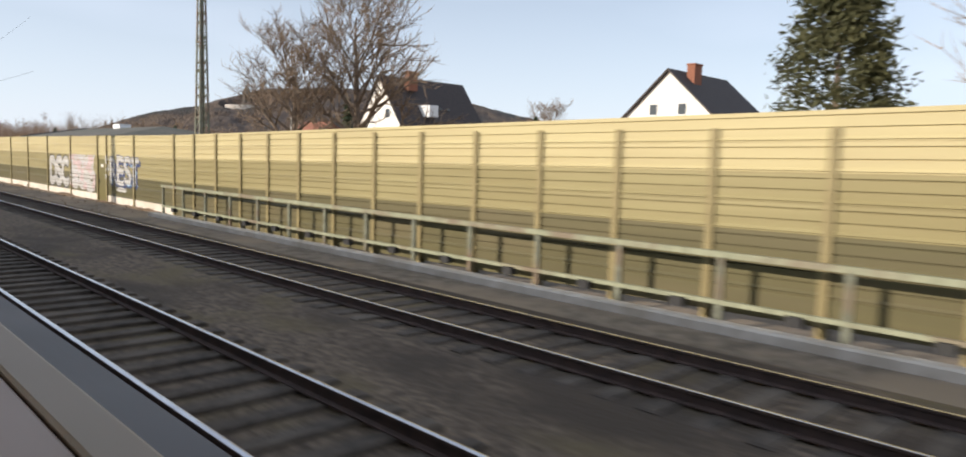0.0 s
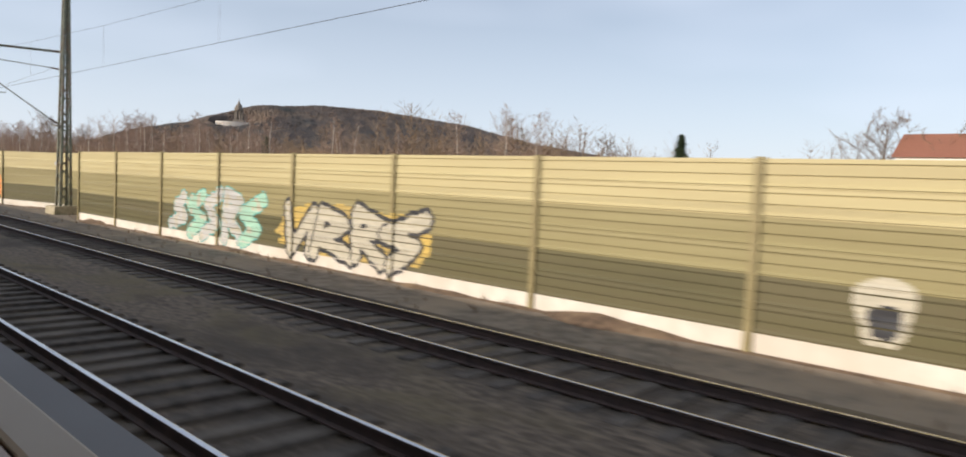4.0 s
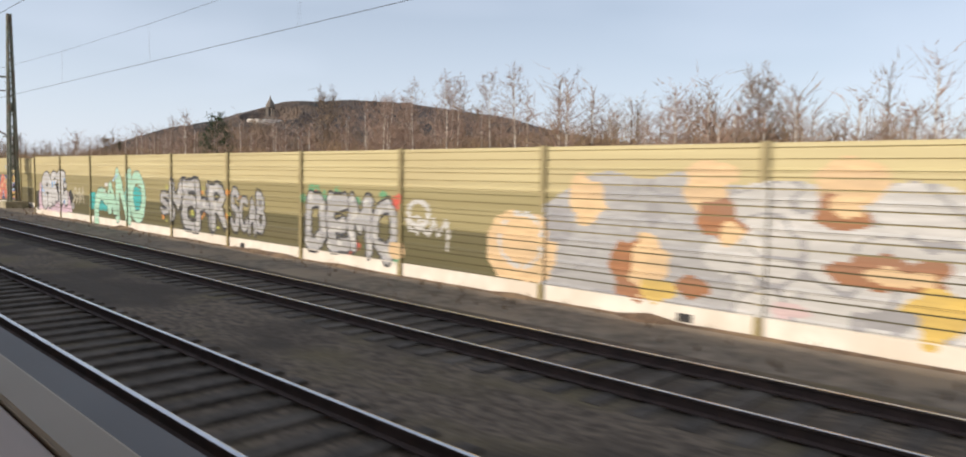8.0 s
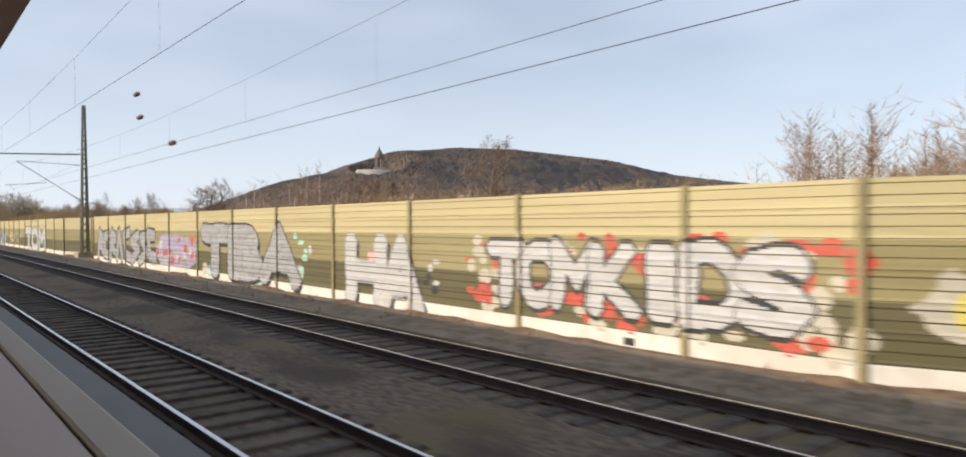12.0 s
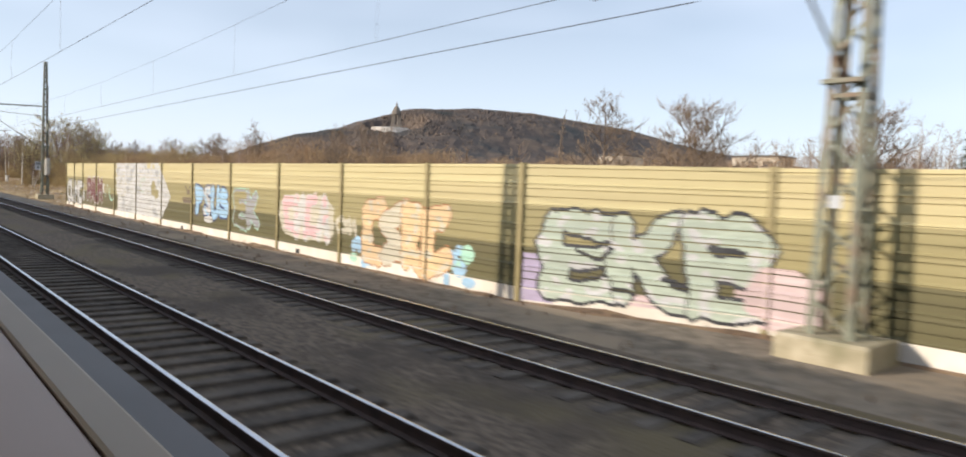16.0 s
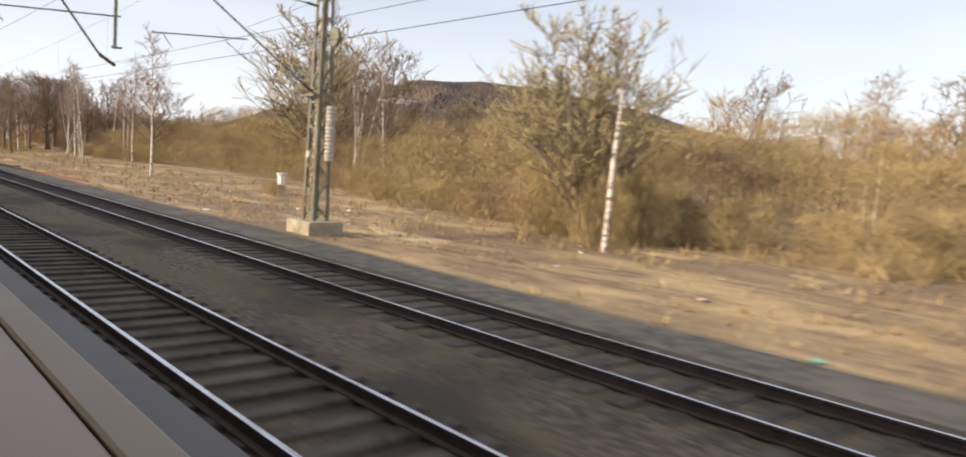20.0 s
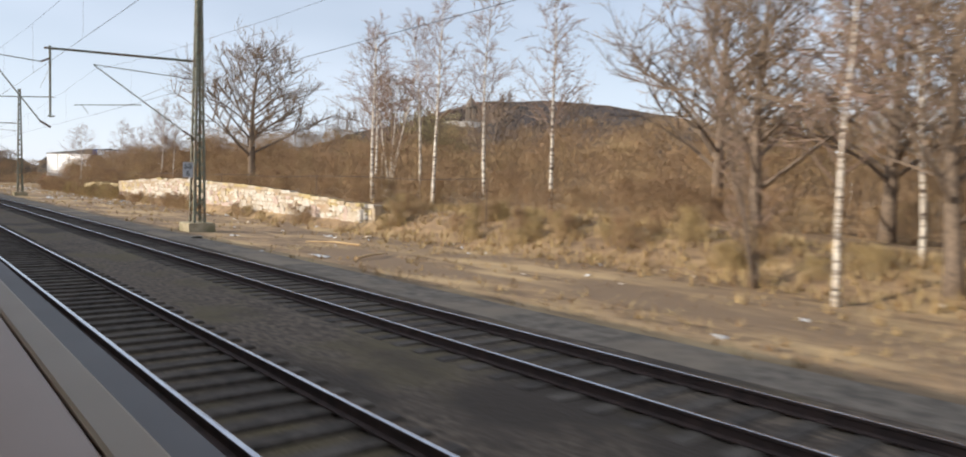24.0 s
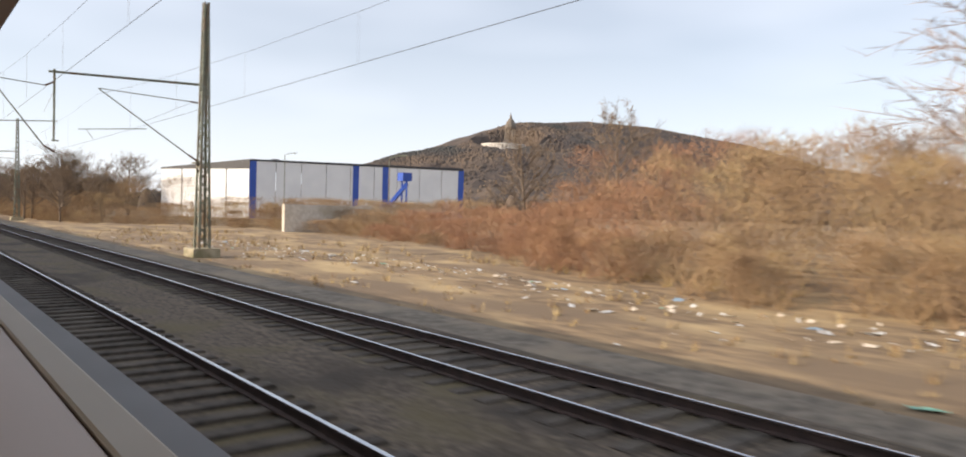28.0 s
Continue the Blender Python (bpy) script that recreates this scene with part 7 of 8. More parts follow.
def gable_house(x0, depth, y0, y1, eave, apex, label, chimney, dormer):
    """A house with its white gable towards the railway and the ridge running away from it."""
    ym = (y0 + y1) / 2
    h = thing("house", label, "house", pose(x0, ym, -0.45))
    w, e, a = (y1 - y0) / 2, eave + 0.45, apex + 0.45
    g = Geo()
    g.face([(0, -w, 0), (0, w, 0), (0, w, e), (0, 0, a - 0.1), (0, -w, e)])
    g.face([(depth, w, 0), (depth, -w, 0), (depth, -w, e), (depth, 0, a - 0.1), (depth, w, e)])
    g.quad((0, -w, 0), (0, -w, e), (depth, -w, e), (depth, -w, 0))
    g.quad((0, w, 0), (depth, w, 0), (depth, w, e), (0, w, e))
    part("wall", g, M_WHITE, h, "white rendered wall")
    for s in (-1, 1):
        g = Geo()
        lo = (s * (w + 0.5), e - 0.5 * (a - e) / w)
        up = (0.0, a)
        th = 0.22
        k = [(-0.45, *lo), (depth + 0.45, *lo), (depth + 0.45, *up), (-0.45, *up)]
        g.face([(x, y, z) for x, y, z in k])
        g.face([(x, y, z + th) for x, y, z in reversed(k)])
        for i in range(4):
            p, q = k[i], k[(i + 1) % 4]
            g.quad((p[0], p[1], p[2]), (q[0], q[1], q[2]), (q[0], q[1], q[2] + th), (p[0], p[1], p[2] + th))
        part("roof_slope", g, M_ROOF, h, "dark tiled roof slope")
    g = Geo()
    cx, cy = chimney
    g.box(cx, cy - 0.45, a - 1.6, cx + 1.5, cy + 0.45, a + 0.75)
    g.box(cx - 0.08, cy - 0.53, a + 0.75, cx + 1.58, cy + 0.53, a + 0.9)
    part("chimney", g, M_BRICK, h, "brown brick chimney")
    for yy in (-1.7, 1.7):
        for zz in (e * 0.55, e + (a - e) * 0.32):
            win = Geo()
            win.box(-0.03, yy - 0.5, zz - 0.6, 0.02, yy + 0.5, zz + 0.6)
            wo = part("window", win, M_GLASS, h, "small dark window")
            fr = Geo()
            for q in (-0.5, 0.44):
                fr.box(-0.06, yy + q, zz - 0.6, -0.03, yy + q + 0.06, zz + 0.6)
            for q in (-0.6, 0.54):
                fr.box(-0.06, yy - 0.5, zz + q, -0.03, yy + 0.5, zz + q + 0.06)
            part("frame", fr, M_HALL, wo, "white window frame")
    if dormer:
        d = Geo()
        zz = e + (a - e) * 0.28
        d.box(dormer, -w * 0.98, zz, dormer + 1.5, -w * 0.45, zz + 1.5)
        part("dormer", d, M_HALL, h, "pale dormer on the roof slope")
        for q in (dormer + 3.2, dormer + 4.6):
            sk = Geo()
            f = 0.42
            sk.box(q, -w * (1 - f) - 0.25, e + (a - e) * f + 0.12, q + 0.6, -w * (1 - f) + 0.35, e + (a - e) * f + 0.42)
            part("skylight", sk, M_GLASS, h, "small roof window")
    return h


gable_house(56.3, 14.0, 71.6, 82.2, 6.0, 13.0, "white gabled house with a steep dark roof", (3.0, -1.6), 4.0)
gable_house(67.0, 12.0, 34.5, 47.5, 6.6, 12.5, "white gabled house with brick chimney and dark roof", (2.2, -1.2), 0)
h_ = thing("house", "low red-roofed house behind the barrier", "house", pose(92, 158, -0.5))
g = Geo()
g.box(0, -6, 0, 9, 6, 8.6)
part("wall", g, M_WHITE, h_, "white wall")
g = Geo()
g.face([(-0.4, -6.4, 8.4), (-0.4, 6.4, 8.4), (4.5, 6.4, 11.4), (4.5, -6.4, 11.4)])
g.face([(9.4, 6.4, 8.4), (9.4, -6.4, 8.4), (4.5, -6.4, 11.4), (4.5, 6.4, 11.4)])
g.face([(-0.4, -6.4, 8.4), (4.5, -6.4, 11.4), (9.4, -6.4, 8.4)])
g.face([(-0.4, 6.4, 8.4), (9.4, 6.4, 8.4), (4.5, 6.4, 11.4)])
part("roof", g, M_BRICK, h_, "red tiled roof")

fp = thing("flagpole", "white garden flagpole with a dark furled flag", "flagpole", pose(40.4, 71.4, -0.45))
g = Geo()
g.tube([(0, 0, 0), (0, 0, 8.1)], [0.06, 0.04], 8)
part("pole", g, M_WHITE, fp)
g = Geo()
for k in range(5):
    z = 7.9 - k * 0.32
    g.quad((0.05, 0, z), (0.05, 0, z - 0.34), (0.25 + 0.1 * math.sin(k * 2.1), -0.35 - 0.06 * k, z - 0.75), (0.22 + 0.1 * math.sin(k * 2.1 - 2.1), -0.32 - 0.06 * k, z - 0.4))
part("flag", g, M_BLACK, fp, "dark limp flag")
fence = thing("aerial", "thin roof aerial on the white house", "aerial", pose(59.5, 75.4, 13.2))
g = Geo()
g.tube([(0, 0, -0.6), (0, 0, 3.2)], [0.03, 0.02], 6)
part("rod", g, M_WIRE, fence)
g = Geo()
for k in range(3):
    g.beam((-0.5, 0, 2.2 + k * 0.4), (0.5, 0, 2.2 + k * 0.4), 0.012)
part("antenna_bars", g, M_WIRE, fence)

# ---- low warehouse ----
wh = thing("warehouse", "long low warehouse with a shallow grey-green roof", "warehouse", pose(30.0, 120, -0.45))
g = Geo()
g.box(0.4, -22.6, 0, 20, 22.6, 4.6)
part("wall", g, M_PALE, wh, "pale warehouse wall")
g = Geo()
E_, R_ = 4.68, 6.45
c = [(-0.2, -23.2, E_), (20.6, -23.2, E_), (20.6, 23.2, E_), (-0.2, 23.2, E_), (9.8, -14, R_), (9.8, 21.8, R_)]
for f in ((0, 4, 5, 3), (1, 2, 5, 4), (0, 1, 4), (3, 5, 2)):
    g.face([c[i] for i in f])
part("roof", g, M_ROOFGREY, wh, "shallow grey-green bitumen roof")
g = Geo()
g.box(-0.35, -23.3, 4.5, -0.2, 23.3, 4.72)
g.tube([(-0.2, 23.25, E_ + 0.05), (9.8, 21.85, R_ + 0.08)], [0.12, 0.12], 4)
part("gutter", g, M_TRIM, wh, "dark eaves gutter and verge")
g = Geo()
g.box(8.9, 2.0, 6.2, 10.6, 5.2, 7.0)
part("roof_vent", g, M_HALL, wh, "white roof vent box")

# ---- far buildings ----
for x, y, w, d, h in ((206, 728, 11, 12, 17.0), (196, 665, 14, 10, 15.5)):
    b = thing("apartment_block", "distant pale flat-roofed block", "building", pose(x, y, -0.5), "far blocks")
    g = Geo()
    g.box(0, 0, 0, d, w, h)
    part("wall", g, M_PALE, b)
    g = Geo()
    g.box(-0.4, -0.4, h, d + 0.4, w + 0.4, h + 0.6)
    part("roof", g, M_TRIM, b)
    for k in range(int(w / 5)):
        for s in (0.62, 0.82):
            q = Geo()
            q.box(-0.06, 1.2 + k * 5, h * s, 0.05, 4.2 + k * 5, h * s + 1.6)
            part("window", q, M_GLASS, b)

# ---- industrial hall at the end ----
hall = thing("industrial_hall", "white industrial hall with blue corner stripes", "industrial hall")
A_, B_, C_ = Vector((54.4, 1116, 0)), Vector((97, 1103, 0)), Vector((44, 1138, 0))


def wall_strip(p, q, f0, f1, z0, z1a, z1b, off, mat, name, label=""):
    d = (q - p)
    n = Vector((d.y, -d.x, 0)).normalized()
    if n.dot(Vector((70, 1000, 0)) - p) < 0:
        n = -n
    a, b = p + d * f0, p + d * f1
    g = Geo()
    pts = [a + n * off, b + n * off, b - n * 0.3, a - n * 0.3]
    za, zb = z1a + (z1b - z1a) * f0, z1a + (z1b - z1a) * f1
    tops = [za, zb, zb, za]
    k = len(g.v)
    g.v += [(v.x, v.y, z0) for v in pts] + [(v.x, v.y, t) for v, t in zip(pts, tops)]
    for f in ((0, 1, 5, 4), (1, 2, 6, 5), (2, 3, 7, 6), (3, 0, 4, 7), (4, 5, 6, 7), (3, 2, 1, 0)):
        g.f.append(f)
        g.mi.append(0)
    part(name, g, mat, hall, label)


for k in range(9):
    wall_strip(A_, B_, k / 9 + 0.0015, (k + 1) / 9 - 0.0015, -0.5, 11.2, 11.4, 0.0, M_HALL, "cladding_panel")
for k in range(4):
    wall_strip(A_, C_, k / 4 + 0.008, (k + 1) / 4 - 0.008, -0.5, 11.2, 9.7, 0.0, M_HALL, "cladding_panel")
for f in (0.0, 0.455, 0.595, 0.975):
    wall_strip(A_, B_, f, f + 0.028, -0.5, 11.25, 11.45, 0.06, M_BLUE, "corner_stripe", "blue vertical stripe")
wall_strip(A_, B_, 0, 1, 11.2, 11.55, 11.75, 0.08, M_TRIM, "roof_edge", "dark roof edge")
wall_strip(A_, C_, 0, 1, 9.7, 11.55, 10.0, 0.08, M_TRIM, "roof_edge")
g = Geo()
g.face([(54.4, 1116, 11.3), (97, 1103, 11.4), (110, 1140, 11.3), (44, 1138, 9.8)])
part("roof", g, M_TRIM, hall)
g = Geo()
for k in range(3):
    g.tube([(60 + k * 9, 1117, 11.3), (60 + k * 9, 1117, 11.9)], [1.3, 0.7], 8)
part("roof_domes", g, M_TRIM, hall)
g = Geo()
g.extrude([(30.5, -0.3), (30.5, 2.7), (45.2, 2.7), (45.2, -0.3)], 1046.0, 1046.6)
solo("retaining_wall", g, M_CONC, "low pale retaining wall before the hall", "wall", kind="structure")
st = thing("steps", "pale concrete steps beside the retaining wall", "steps", pose(42.8, 1045.9, -0.2))
for k in range(8):
    g = Geo()
    g.box(0, -0.3 * (8 - k), 0.34 * k - 0.2, 2.2, -0.3 * (7 - k), 0.34 * (k + 1))
    part("step", g, M_CONC, st)
cv = thing("conveyor", "blue inclined conveyor machine", "machine", pose(47.9, 1051.5, 0))
g = Geo()
g.tube([(-2.2, 0, 2.6), (0.6, 0, 5.6)], [0.3, 0.3], 4)
part("belt", g, M_BLUE, cv, "inclined blue belt")
g = Geo()
for q in (-0.5, 0.5):
    g.tube([(0.2, q, -0.4), (0.2, q, 6.8)], [0.14, 0.14], 4)
g.box(-0.4, -0.6, 5.9, 0.9, 0.6, 6.9)
part("tower", g, M_BLUE, cv, "blue steel tower")
for x, y, h in ((50.0, 1058, 9.4), (58, 1108, 12.6)):
    lp = thing("street_lamp", "slender grey street lamp", "street lamp", pose(x, y, -0.4))
    g = Geo()
    g.tube([(0, 0, 0), (0, 0, h)], [0.09, 0.06], 6)
    part("pole", g, M_STEEL, lp)
    g = Geo()
    g.tube([(0, 0, h), (0.6, -0.6, h + 0.35), (1.6, -1.6, h + 0.4)], [0.05, 0.05, 0.09], 5)
    part("lamp_arm", g, M_STEEL, lp)

M_DIRT = surf("brown_dirt", (0.19, 0.125, 0.08), (0.10, 0.068, 0.045), 4.0, 0.95, 0.8, 16.0, (0.26, 0.18, 0.11), 0.8)
# ---- old whitewashed stone wall ----
M_WASH = surf("whitewashed_stone", (0.499, 0.440, 0.351), (0.378, 0.317, 0.234), 1.1, 0.95, 0.5, 14.0, (0.38, 0.27, 0.17), 0.5)
M_MORTAR = surf("old_mortar", (0.46, 0.38, 0.28), (0.34, 0.27, 0.19), 3.0, 0.95, 0.4)
sw = thing("stone_wall", "crumbling whitewashed stone wall with flaking patches", "stone wall", kind="structure")


def wall_top(y):
    pts = [(870, 1.0), (884, 1.5), (890, 1.85), (898, 2.15), (908, 2.35), (918, 2.5), (924, 2.38), (930, 2.2), (940, 1.85)]
    for (a, u), (b, w) in zip(pts, pts[1:]):
        if a <= y <= b:
            return u + (w - u) * (y - a) / (b - a) + 0.05 * noise.noise((y * 0.4, 0, 0)) + 0.05 * noise.noise((y * 1.7, 3, 0))
    return 1.0


core = Geo()
yy = 878.0
while yy < 938.4:
    core.box(22.42, yy, -0.5, 22.9, yy + 1.01, wall_top(yy) - 0.06)
    yy += 1.0
part("core", core, M_MORTAR, sw, "brown mortar core")
M_WASH2 = surf("bare_tan_stone", (0.430, 0.352, 0.252), (0.327, 0.255, 0.171), 1.6, 0.95, 0.5, 14.0, (0.62, 0.55, 0.44), 0.7)
M_WASH3 = surf("chalky_white_stone", (0.619, 0.590, 0.522), (0.482, 0.440, 0.369), 1.6, 0.95, 0.5, 14.0, (0.44, 0.37, 0.28), 0.9)
M_WASH4 = surf("ochre_stained_stone", (0.50, 0.40, 0.20), (0.38, 0.30, 0.15), 1.6, 0.95, 0.5, 14.0, (0.60, 0.52, 0.38), 0.7)
M_WASH5 = surf("pinkish_limewash", (0.499, 0.396, 0.342), (0.396, 0.308, 0.261), 1.6, 0.95, 0.5, 14.0, (0.66, 0.58, 0.49), 0.7)
M_RUIN = surf("mossy_ochre_stone", (0.36, 0.28, 0.155), (0.22, 0.165, 0.09), 1.6, 0.95, 0.6, 12.0, (0.20, 0.17, 0.078), 0.8, c4=(0.44, 0.36, 0.22), wide=0.5)
STONES = []
for k in range(24):                                 # squared rubble with chipped corners
    g = Geo()
    j = lambda: rnd.uniform(-0.05, 0.05)
    ring = [(0.02 + abs(j()), abs(j())), (0.5, abs(j()) * 0.4), (0.98 - abs(j()), abs(j())), (1.0 - abs(j()) * 0.3, 0.5), (0.98 - abs(j()), 1 - abs(j())), (0.5, 1 - abs(j()) * 0.4), (0.02 + abs(j()), 1 - abs(j())), (abs(j()) * 0.3, 0.5)]
    front = [(-0.045 + j() * 0.4, 0.5 + (u - 0.5) * 0.97, 0.5 + (v - 0.5) * 0.95) for u, v in ring]
    back = [(0.06, u, v) for u, v in ring]
    mid = (-0.05 + j() * 0.5, 0.5 + j(), 0.5 + j())
    for i in range(8):
        g.face([front[(i + 1) % 8], front[i], mid])
        g.quad(front[i], front[(i + 1) % 8], back[(i + 1) % 8], back[i])
    STONES.append(g.mesh("stone", (M_WASH, M_WASH3, M_WASH2, M_WASH3, M_WASH4, M_WASH5)[k % 6]))
z = -0.45
while z < 2.6:
    H = rnd.uniform(0.20, 0.34)
    yy = 878.1 + rnd.random()
    while yy < 938.0:
        L = rnd.uniform(0.45, 1.05)
        patch = noise.noise((yy * 0.12, z * 0.45, 9))
        if z + H * 0.8 < wall_top(yy + L / 2) - 0.2 and yy + L < 938.3:
            kinds = (1, 3, 1, 0) if patch > 0.08 else (4, 2, 0, 4) if patch < -0.22 else (0, 3, 5, 2)
            o = part("stone", STONES[rnd.choice(kinds) + 6 * rnd.randrange(4)], None, sw, m=pose(22.42, yy, z + rnd.uniform(-0.02, 0.02), rnd.uniform(-1.5, 1.5), 0, rnd.uniform(-1.5, 1.5)))
            o.scale = (1, L, H)
        yy += L * 1.015
    z += H * 1.01
yy = 878.0
while yy < 938.2:                                   # coping blocks along the top
    L = rnd.uniform(0.9, 1.5)
    if rnd.random() < 0.93:
        g = Geo()
        g.extrude([(-0.10, 0.0), (-0.11, 0.19), (-0.08, 0.22), (0.50, 0.20), (0.52, 0.0)], 0.012, L - 0.012)
        part("coping_stone", g, rnd.choice((M_WASH3, M_WASH, M_WASH2, M_WASH4)), sw, m=pose(22.42, yy, wall_top(yy + L / 2) - 0.21 + rnd.uniform(-0.015, 0.015), rnd.uniform(-0.8, 0.8), 0, rnd.uniform(-1, 1)))
    yy += L
for _ in range(110):                                # limewashed plaster that still clings to the stones
    yy, zz = rnd.uniform(879, 938), rnd.uniform(-0.2, 1.5)
    w, h = rnd.uniform(0.4, 1.6), rnd.uniform(0.2, 0.6)
    if zz + h > wall_top(yy) - 0.25:
        zz = wall_top(yy) - h - 0.25
    g, n, s0 = Geo(), 34, rnd.uniform(0, 99)
    ring = []
    for i in range(n):
        a = 2 * math.pi * i / n
        q = (0.62 + 0.55 * noise.noise((math.cos(a) * 1.6 + s0, math.sin(a) * 1.6, 0)) + 0.30 * noise.noise((math.cos(a) * 5 + s0, math.sin(a) * 5, 2))) / max(abs(math.cos(a)), abs(math.sin(a))) ** 0.7
        ring.append((w * q * math.cos(a), h * q * math.sin(a)))
    x_ = -0.075 - rnd.uniform(0, 0.02)
    g.face([(x_, u, v) for u, v in ring][::-1])
    for i in range(n):
        (u, v), (u2, v2) = ring[i], ring[(i + 1) % n]
        g.quad((x_, u, v), (x_, u2, v2), (0.0, u2, v2), (0.0, u, v))
    part("plaster_patch", g, rnd.choice((M_WASH3, M_WASH3, M_WASH5, M_WASH)), sw, m=pose(22.42, yy, zz))
g = Geo()
pts = [(22.6, 868 + 6 * i, 2.95 - 0.12 * (i % 3 == 1)) for i in range(13)]
g.tube(pts, [0.012] * len(pts), 4)
solo("cable", g, M_WIRE, "thin dark cable strung above the stone wall", "cable")
for i in range(0, 13, 3):
    g = Geo()
    g.tube([(22.62, pts[i][1], 0.6), (22.62, pts[i][1], 3.0)], [0.03, 0.025], 6)
    solo("cable_post", g, M_BARK, "thin wooden post carrying a cable", "post", "cable posts")


def ruin_top(y):
    """Height of the broken wall, lower towards its end."""
    return 1.62 + 0.16 * noise.noise((y * 0.5, 0, 0)) - 0.55 * max(0.0, min(1.0, (y - 955) / 8))


g = Geo()
yy = 940.0
while yy < 963:
    g.box(22.7 + 0.04 * math.sin(yy * 5), yy, -0.5, 23.2, yy + 1.05, ruin_top(yy))
    yy += 1.05
solo("ruined_wall", g, M_RUIN, "ruined tan stone wall overgrown with scrub", "stone wall", kind="structure")
# ruined stones of the older stretch
RUIN_STONES = []
for me in STONES[2::6] + STONES[4::6]:
    me = me.copy()
    me.materials[0] = M_RUIN
    RUIN_STONES.append(me)
rw = thing("rubble_face", "rough tan rubble face of the ruined wall", "stone wall", kind="structure")
z = -0.45
while z < 1.5:
    H = rnd.uniform(0.22, 0.4)
    yy = 940.0 + rnd.random() * 0.5
    while yy < 962.4:
        L = rnd.uniform(0.4, 1.1)
        if rnd.random() < 0.6 and z + H < ruin_top(yy):
            o = part("stone", rnd.choice(RUIN_STONES), None, rw, m=pose(22.68, yy, z + rnd.uniform(-0.05, 0.05), rnd.uniform(-5, 5), 0, rnd.uniform(-3, 3)))
            o.scale = (1, L, H)
        yy += L * 1.03
    z += H * 0.98
for yy, h in ((908, 1.7), (911, 1.4), (914, 1.8), (917, 1.3), (898, 1.2), (928, 1.1)):
    bush(21.6, yy, h, False, 0.6)
for _ in range(40):
    yy = rnd.choice((rnd.uniform(879, 938), rnd.uniform(939, 963)))
    bush(21.7 + rnd.uniform(-0.3, 0.4), yy, rnd.uniform(0.7, 1.5), rnd.random() < 0.4, 0.42)

for _ in range(34):
    bush(rnd.uniform(22.0, 24.5), rnd.uniform(846, 879), rnd.uniform(0.7, 1.5), rnd.random() < 0.7, rnd.uniform(0.4, 0.7))
for _ in range(64):
    bush(rnd.uniform(21.4, 22.4), rnd.uniform(938.5, 970), rnd.uniform(0.7, 2.1), rnd.random() < 0.85, rnd.uniform(0.35, 0.6))

# ---- railing and kerb beside the first stretch ----
M_RAILING = surf("grey_green_paint", (0.30, 0.31, 0.21), (0.22, 0.23, 0.155), 4.0, 0.6, 0.1, c3=(0.20, 0.16, 0.11), big=1.0)
rl = thing("railing", "grey-green steel railing with two rails", "railing", pose(12.2, 0, 0))
for k in range(46):
    g = Geo()
    g.box(-0.04, -0.06, -0.45, 0.04, 0.06, 0.98)
    part("post", g, M_STEEL, rl, m=pose(0, 32.4 - k * 2.19, 0))
for z, r in ((0.97, 0.065), (0.10, 0.05)):
    g = Geo()
    g.extrude([(-r, z - r * 0.8), (-r, z + r * 0.8), (r, z + r * 0.8), (r, z - r * 0.8)], -68, 32.5)
    part("rail", g, M_RAILING, rl, "grey-green horizontal rail")
g = Geo()
g.extrude([(11.75, -0.5), (11.75, -0.22), (11.8, -0.19), (12.05, -0.19), (12.05, -0.5)], -68, 33.0)
solo("kerb", g, M_CONC, "low concrete kerb under the railing", "kerb", kind="structure")
for k in range(30):
    g = Geo()
    g.box(-0.09, -0.14, -0.1, 0.09, 0.14, 0.07)
    solo("clamp_box", g, M_BLACK, "small dark box fixed under the railing", "box", "boxes on the railing", m=pose(12.13, 31.0 - k * 2.19, 0.02))
# small dark line-side posts
for x, y, h in ((11.4, 234.4, 0.72), (11.6, 248.0, 0.6)):
    t = thing("marker_post", "short dark line-side post on a footing", "post", pose(x, y, -0.45))
    g = Geo()
    g.box(-0.22, -0.22, 0, 0.22, 0.22, 0.28)
    part("footing", g, M_BLACK, t)
    g = Geo()
    g.tube([(0, 0, 0.25), (0, 0, 0.25 + h)], [0.09, 0.085], 8)
    g.box(-0.11, -0.11, 0.2 + h, 0.11, 0.11, 0.3 + h)
    part("shaft", g, M_BLACK, t)
for y, z, x in ((217.4, 1.8, WX), (603.9, 0, 0), (87.5, 0, 0), (289.7, 0, 0), (399.7, 0, 0), (434.0, 0, 0), (206.0, 0, 0), (226.6, 0, 0), (308.0, 0, 0), (366.0, 0, 0), (456.0, 0, 0), (541.5, 0, 0), (556.0, 0, 0), (590.0, 0, 0), (60.0, 0, 0), (137.5, 0, 0)):
    bar = next((b for a_, c_, b in BARRIERS if a_ <= y <= c_), BARRIERS[0][2])
    g = Geo()
    if x:
        g.box(WX - 0.03, y - 0.2, z - 0.1, WX - 0.012, y + 0.2, z + 0.12)
        part("sign_plate", g, M_SIGN, bar, "small white blank plate")
    else:
        g.box(WX - 0.02, y - 0.16, -0.33, WX - 0.008, y + 0.16, -0.16)
        part("drain_hole", g, M_BLACK, bar, "dark drain opening in the plinth")

